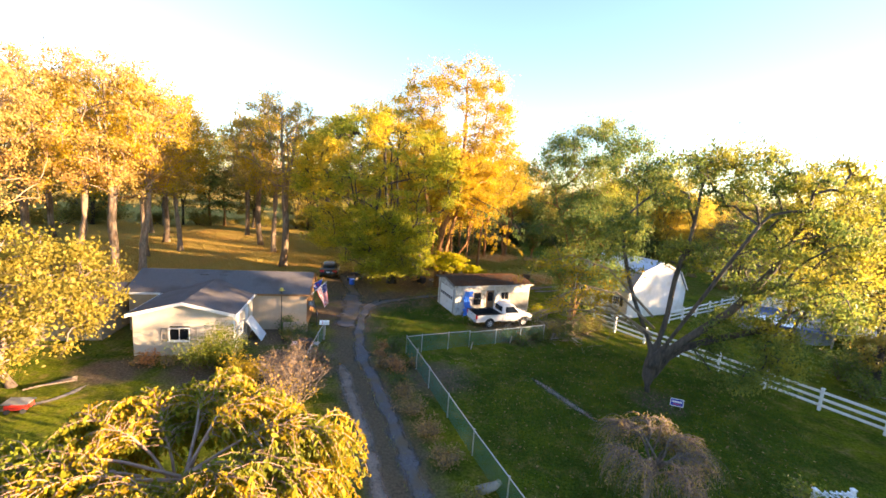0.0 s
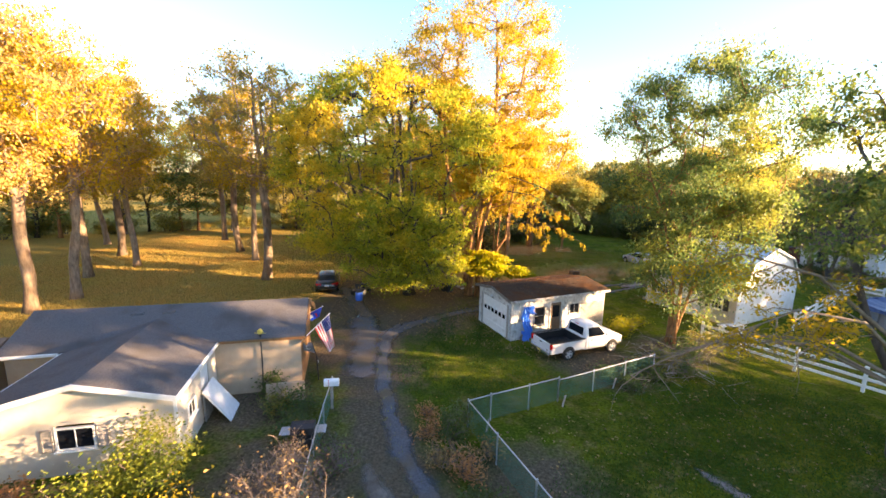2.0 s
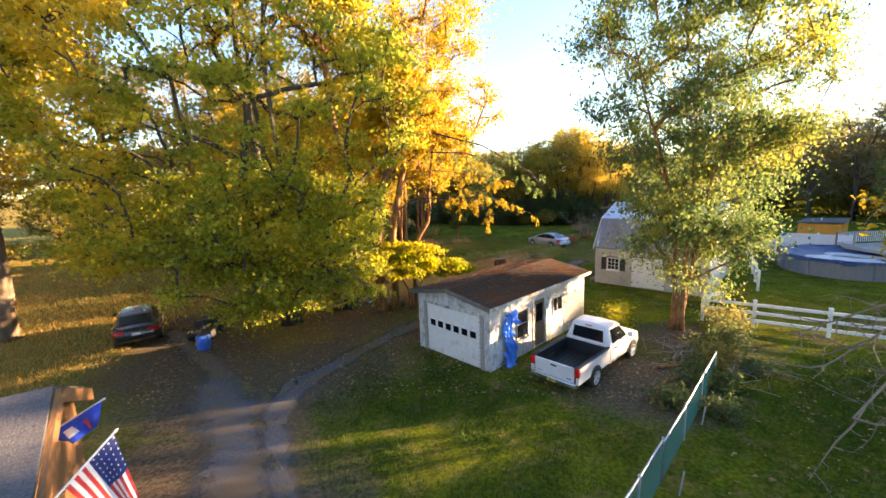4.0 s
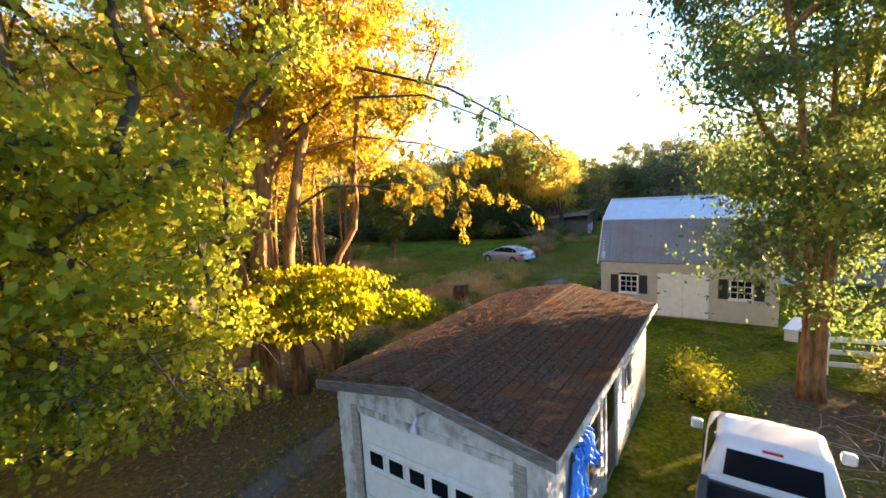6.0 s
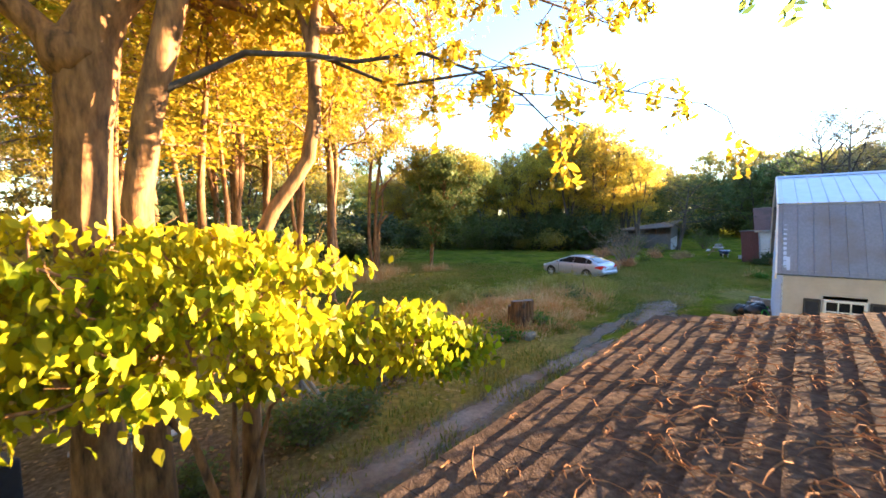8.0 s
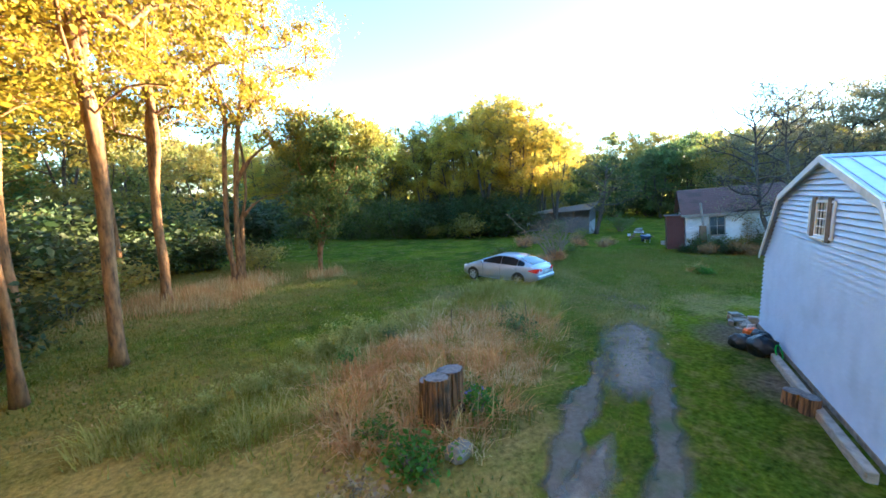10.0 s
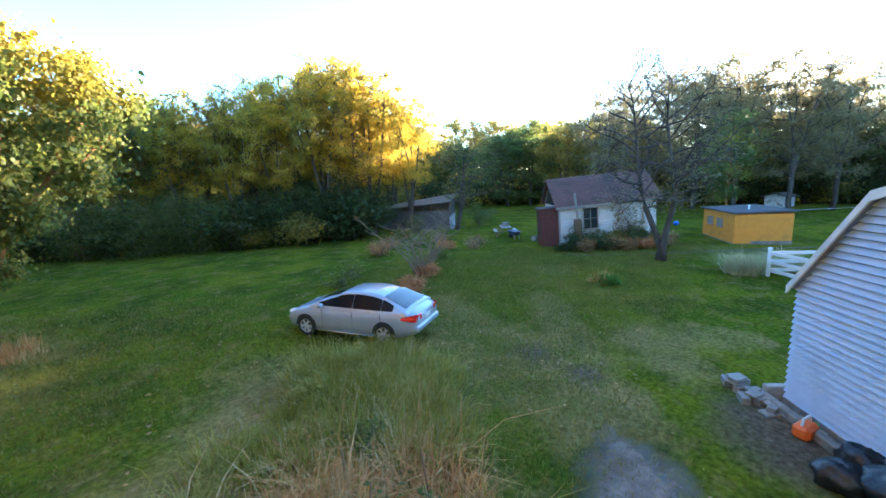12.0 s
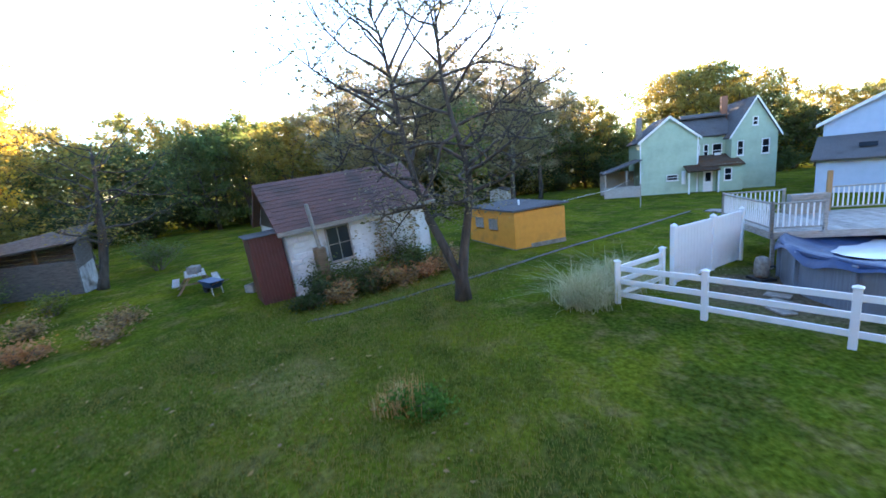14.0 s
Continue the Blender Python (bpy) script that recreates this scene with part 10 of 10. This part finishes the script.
part("handle", B().tube([(-.14, 0, .25), (-.1, 0, .36), (.1, 0, .36), (.14, 0, .25)], .022, 8), "plastic_white", og)
part("cap", B().tube([(.18, 0, .14), (.34, 0, .12)], .05, 10), "plastic_green", og)
bs = thing("board", "pale plank leaning on the block pile", "plank", BARN @ pose(-.3, 7.3, .06, 8, -14, 12))
part("plank", B().box(-.12, .12, -.6, .6, 0, .03, .006), "wood_grey", bs)
cp = thing("block_pile", "stack of grey concrete blocks and a brick behind the barn", "blocks", BARN @ pose(-.62, 7.9, 0))
rng = random.Random(21)
blk = B().box(0, .40, 0, .20, 0, .19, .012).mesh("block", "block")
slab = B().box(0, .42, 0, .30, 0, .06, .010).mesh("slab", "block")
for x, y, z, a, me in ((-.5, .2, 0, 15, blk), (-.05, .1, 0, 5, blk), (-.3, .55, 0, 70, blk), (.1, .5, 0, 20, blk), (-.55, -.3, 0, 80, blk), (-.15, -.35, 0, 12, blk), (-.45, .28, .19, 25, slab), (-.45, .30, .25, 20, slab), (-.15, .6, .19, 10, slab), (-.45, .28, .31, 28, slab), (-.3, -.3, .19, 30, slab), (.05, -.75, 0, 40, blk), (-.45, -.8, 0, 10, slab)):
    part("block" if me is blk else "slab", me, "block", cp, at=pose(x * .42 + .12, y * 1.1, z, 0, 0, a + rng.uniform(-4, 4)))
cp.scale = (.74, .74, .74)
part("brick", B().box(0, .22, 0, .11, 0, .07, .006), "brick", cp, "orange-red clay brick", at=pose(.25, -.55, .0, 0, 0, 30))

# red-leaved and bare bushes on the lawn
bush("bare_bush", "leafless grey bush with spreading branches", at(20.0, 55.8), 3.3, 2.2, 60, .07, "leaf_rust", 370, "bark_tan", stems=12, thick=1.9)
bush("rust_bush", "low rust-red bush at the foot of the bare bush", at(19.9, 55.4), .55, .7, 2200, .08, "leaf_rust", 371, stems=10, clump=.14)
bush("rust_bush", "low rust-red bush on the lawn", at(17.2, 54.0), .7, .75, 2600, .08, "leaf_rust", 372, stems=12, clump=.15)
bush("tuft", "round clump of dark ivy with dry tops", at(22.6, 48.0), .34, .55, 1300, .085, "leaf_fresh", 373, stems=9, clump=.14)
grass("tuft_grass", "yellow dry grass rising from the ivy clump", [(22.2, 47.9), (23.3, 47.9), (23.3, 48.9), (22.3, 48.9)], 1500, .42, .009, "grass_dry", 430)
for k, (x, y, h, r, n, lm) in enumerate(((22.6, 61.5, .8, .9, 900, "leaf_rust"), (24.8, 62.8, .7, 1.0, 900, "leaf_dead"), (26.8, 62.0, .6, 1.0, 900, "leaf_hedge"), (28.2, 64.5, .9, .9, 900, "leaf_hedge"), (31, 66, 1.5, 1.2, 1800, "leaf_green"), (38.6, 64.5, 1.8, 1.2, 2200, "leaf_green"), (30.6, 62.8, .8, 1.0, 900, "leaf_hedge"), (29.0, 58.6, .5, .7, 700, "leaf_dead"), (26.2, 59.2, .5, .8, 800, "leaf_rust"), (28.2, 61.2, .6, .8, 800, "leaf_dead"), (23.6, 57.6, .5, .6, 700, "leaf_hedge"), (27.4, 57.8, .45, .7, 700, "leaf_dead"), (16.5, 57.5, .7, .8, 600, "leaf_hedge"), (18.0, 58.4, .8, .9, 700, "leaf_hedge"))):
    bush("rough_growth", "rough tufts and low growth at the lawn's edge", at(x, y, k * 66), h, r, n, .10, lm, 380 + k, stems=9, group="rough growth", clump=.2)
# ornamental grass at the white fence corner
og = thing("ornamental_grass", "arching pale striped ornamental grass at the fence corner", "grass", at(27.2, 43.7))
C = np.random.default_rng(9).normal(size=(1500, 2)) * np.array([.26, .26])
C = np.concatenate([C, np.zeros((1500, 1))], 1)
me = blades(C, np.full(1500, .78), .010, 91, 1.25)
me.materials.append(M["grass_pale"])
part("blade_clump", me, "grass_pale", og, kind="stuff")
og2 = thing("ornamental_grass", "arching pale striped ornamental grass behind the rail", "grass", at(28.3, 42.3))
part("blade_clump", me, "grass_pale", og2, kind="stuff")

# old grey shed in the hedge, picnic table and odds and ends
def build_old_shed():
    """Wall of loose grey boards along x under a sagging lean-to roof, its end of pale rubble."""
    g = thing("old_shed", "collapsing grey board shed in the hedge", "shed", at(35.3, 65.0, 101))
    rng = random.Random(83)
    L, z = 7.3, .1
    top = lambda x: 3.15 - 1.15 * (x / L) ** 1.2
    for x, h in ((.05, 3.05), (2.4, 2.7), (4.8, 2.2), (7.1, 1.9)):
        part("post", B().box(x, x + .12, .04, .16, 0, h), "wood_brown", g)
    while z < 3.0:
        x1 = L if z + .2 < top(L) else max(.4, min(L, L * max(0.0, (3.15 - z - .2) / 1.15) ** (1 / 1.2)))
        x0 = rng.uniform(-.06, .06)
        y0, y1, h = rng.uniform(-.03, .03), rng.uniform(-.05, .05), rng.uniform(.17, .21)
        sag = rng.uniform(-.05, .05)
        part("board", B().add([(x0, y0 - .02, z), (x1, y1 - .02, z + sag), (x1, y1 - .02, z + sag + h), (x0, y0 - .02, z + h), (x0, y0 + .01, z), (x1, y1 + .01, z + sag), (x1, y1 + .01, z + sag + h), (x0, y0 + .01, z + h)],
                              [(0, 1, 2, 3), (7, 6, 5, 4), (0, 4, 5, 1), (3, 2, 6, 7), (0, 3, 7, 4), (1, 5, 6, 2)]), "wood_old", g)
        z += .215
    part("back_wall", B().box(0, L, 1.2, 1.3, 0, 1.6), "wood_old", g)
    part("end_wall", B().prism([(.1, 0), (1.2, 0), (1.2, 1.6), (.1, 1.8)], L - .1, L, "x"), "wood_old", g)
    part("end_wall", B().prism([(.1, 0), (1.2, 0), (1.2, 1.2), (.1, 1.5)], 0, .08, "x"), "white_worn", g, "pale flaking foot of the end wall")
    part("end_wall", B().prism([(.1, 1.5), (1.2, 1.2), (1.2, 2.2), (.1, 2.9)], 0, .06, "x"), "wood_old", g)
    slab_roof(g, (-.2, -.25, 3.22), (L + .2, -.25, 2.05), (L + .2, 1.4, 1.75), (-.2, 1.4, 2.5), .08, "wood_old", "roof", "sagging grey board roof")


build_old_shed()
pt = thing("picnic_table", "weathered picnic table with clutter on the lawn", "table", at(33.0, 58.6, 35))
for k in range(5):
    part("top_plank", B().box(-.9, .9, -.38 + k * .155, -.24 + k * .155, .70, .74, .006), "wood_grey", pt)
for s in (-1, 1):
    part("bench", B().box(-.9, .9, s * .75 - .13, s * .75 + .13, .42, .46, .006), "wood_grey", pt)
    for x in (-.65, .65):
        part("leg", B().add([(x - .04, s * .15, .7), (x + .04, s * .15, .7), (x + .04, s * .68, 0), (x - .04, s * .68, 0), (x - .04, s * .25, .7), (x + .04, s * .25, .7), (x + .04, s * .78, 0), (x - .04, s * .78, 0)], [(0, 1, 2, 3), (7, 6, 5, 4), (0, 4, 5, 1), (2, 6, 7, 3), (1, 5, 6, 2), (0, 3, 7, 4)]), "wood_brown", pt)
    part("brace", B().box(-.69, -.61, min(0, s * .85), max(0, s * .85), .36, .42, .006), "wood_brown", pt)
single("crate", B().box(-.25, .25, -.2, .2, 0, .3, .02), "concrete", "pale crate standing on the picnic table", "crate", at(33.0, 58.6, 10, .74))
wb = thing("wheelbarrow", "dark wheelbarrow tipped beside the picnic table", "wheelbarrow", at(32.0, 57.3, 60))
part("tray", B().add([(-.45, -.3, .55), (.45, -.3, .6), (.45, .3, .6), (-.45, .3, .55), (-.3, -.18, .28), (.25, -.18, .28), (.25, .18, .28), (-.3, .18, .28)], [(4, 5, 6, 7), (0, 4, 7, 3), (1, 2, 6, 5), (0, 1, 5, 4), (3, 7, 6, 2), (0, 3, 2, 1)]), "cover_blue", wb)
part("wheel", B().tube([(.5, -.05, .18), (.5, .05, .18)], .18, 14), "rubber", wb)
for y in (-.2, .2):
    part("leg", B().tube([(-.3, y, .3), (-.35, y, 0)], .02, 6), "galv", wb)
    part("handle", B().tube([(.45, y * .4, .25), (-.3, y, .42), (-.95, y, .62)], .02, 6), "wood_brown", wb)
bx = thing("wooden_box", "small open wooden box by the shed", "box", at(31.9, 55.5, -20))
part("side", B().box(-.3, .3, -.22, -.19, 0, .3, .005).box(-.3, .3, .19, .22, 0, .3, .005).box(-.3, -.27, -.19, .19, 0, .3, .005).box(.27, .3, -.19, .19, 0, .3, .005), "wood_grey", bx)
part("base", B().box(-.27, .27, -.19, .19, .0, .03), "wood_brown", bx)
single("ball", B().grid(lambda u, v: (.22 * math.sin(math.pi * v) * math.cos(2 * math.pi * u), .22 * math.sin(math.pi * v) * math.sin(2 * math.pi * u), .21 + .22 * math.cos(math.pi * v)), 20, 12), "plastic_blue", "blue ball lying in the grass", "ball", at(43.5, 48.6), smooth=True)
# patio stuff behind the fence
for k, (x, y) in enumerate(((25.6, 39.6), (26.1, 39.2), (26.6, 38.9))):
    single("stepping_stone", B().box(-.28, .28, -.18, .18, 0, .05, .015), "concrete", "flat pale stepping stone behind the fence", "stone", at(x, y, 20 * k), group="stepping stones")
pf = thing("pool_filter", "beige pool filter tank beside the pool", "pump", at(28.0, 38.3))
part("tank", B().tube([(0, 0, .1), (0, 0, .2), (0, 0, .55), (0, 0, .68), (0, 0, .72)], [.15, .19, .19, .15, .06], 14), "concrete", pf, smooth=True)
part("base", B().box(-.3, .3, -.25, .25, 0, .1, .02), "black", pf)
part("hose", B().tube([(.2, 0, .3), (.5, -.1, .15), (.3, -.6, .3), (-.6, -1.2, .5)], .03, 7), "black", pf)
# clothes line from the coop to the farmhouse
cl = thing("clothes_line", "thin line strung between a post and the farmhouse", "line")
part("line", B().tube([(37, 41.9, 1.95), (44, 36.6, 1.75), (52.5, 30.5, 2.2)], .006, 4), "plastic_white", cl)
part("post", B().tube([(47.0, 33.2, 0), (47.0, 33.2, 1.75)], .04, 6), "wood_grey", cl)

# brush and boards lying by the chain-link fence
rng = random.Random(77)
br = B()
for k in range(150):
    x, y = 5.9 + rng.gauss(0, .9), 26.6 + rng.gauss(0, 1.0)
    a, l = rng.uniform(0, 6.28), rng.uniform(.4, 1.5)
    z0, z1 = rng.uniform(.03, .35), rng.uniform(.03, .40)
    p, q = Vector((x, y, z0)), Vector((x + math.cos(a) * l, y + math.sin(a) * l, z1))
    br.tube([p, p.lerp(q, .5) + Vector((rng.gauss(0, .06), rng.gauss(0, .06), .04)), q], [.012, .009, .004], 4, False)
tagged(new("brush_pile", br.mesh("brush_pile", "bark_pale")), "low heap of cut branches and twigs by the fence", "brush", kind="stuff")
for k, (x, y, a, l) in enumerate(((5.2, 27.6, 30, .9), (6.6, 27.2, 75, .7), (5.6, 25.7, 10, .6), (7.0, 26.0, 120, .8))):
    single("board", B().box(-l / 2, l / 2, -.07, .07, 0, .03, .006), "wood_grey", "short weathered board lying in the weeds", "plank", at(x, y, a) @ pose(0, 0, .06, 3, -2, 0), group="loose boards")
for k, (x, y) in enumerate(((6.3, 25.6), (5.0, 26.4), (6.9, 27.8), (4.6, 25.2))):
    bush("weed_clump", "dark green weeds among cut branches", at(x, y, 40 * k), .5, .6, 700, .11, "leaf_green", 700 + k, stems=8, clump=.16, group="fence weeds")
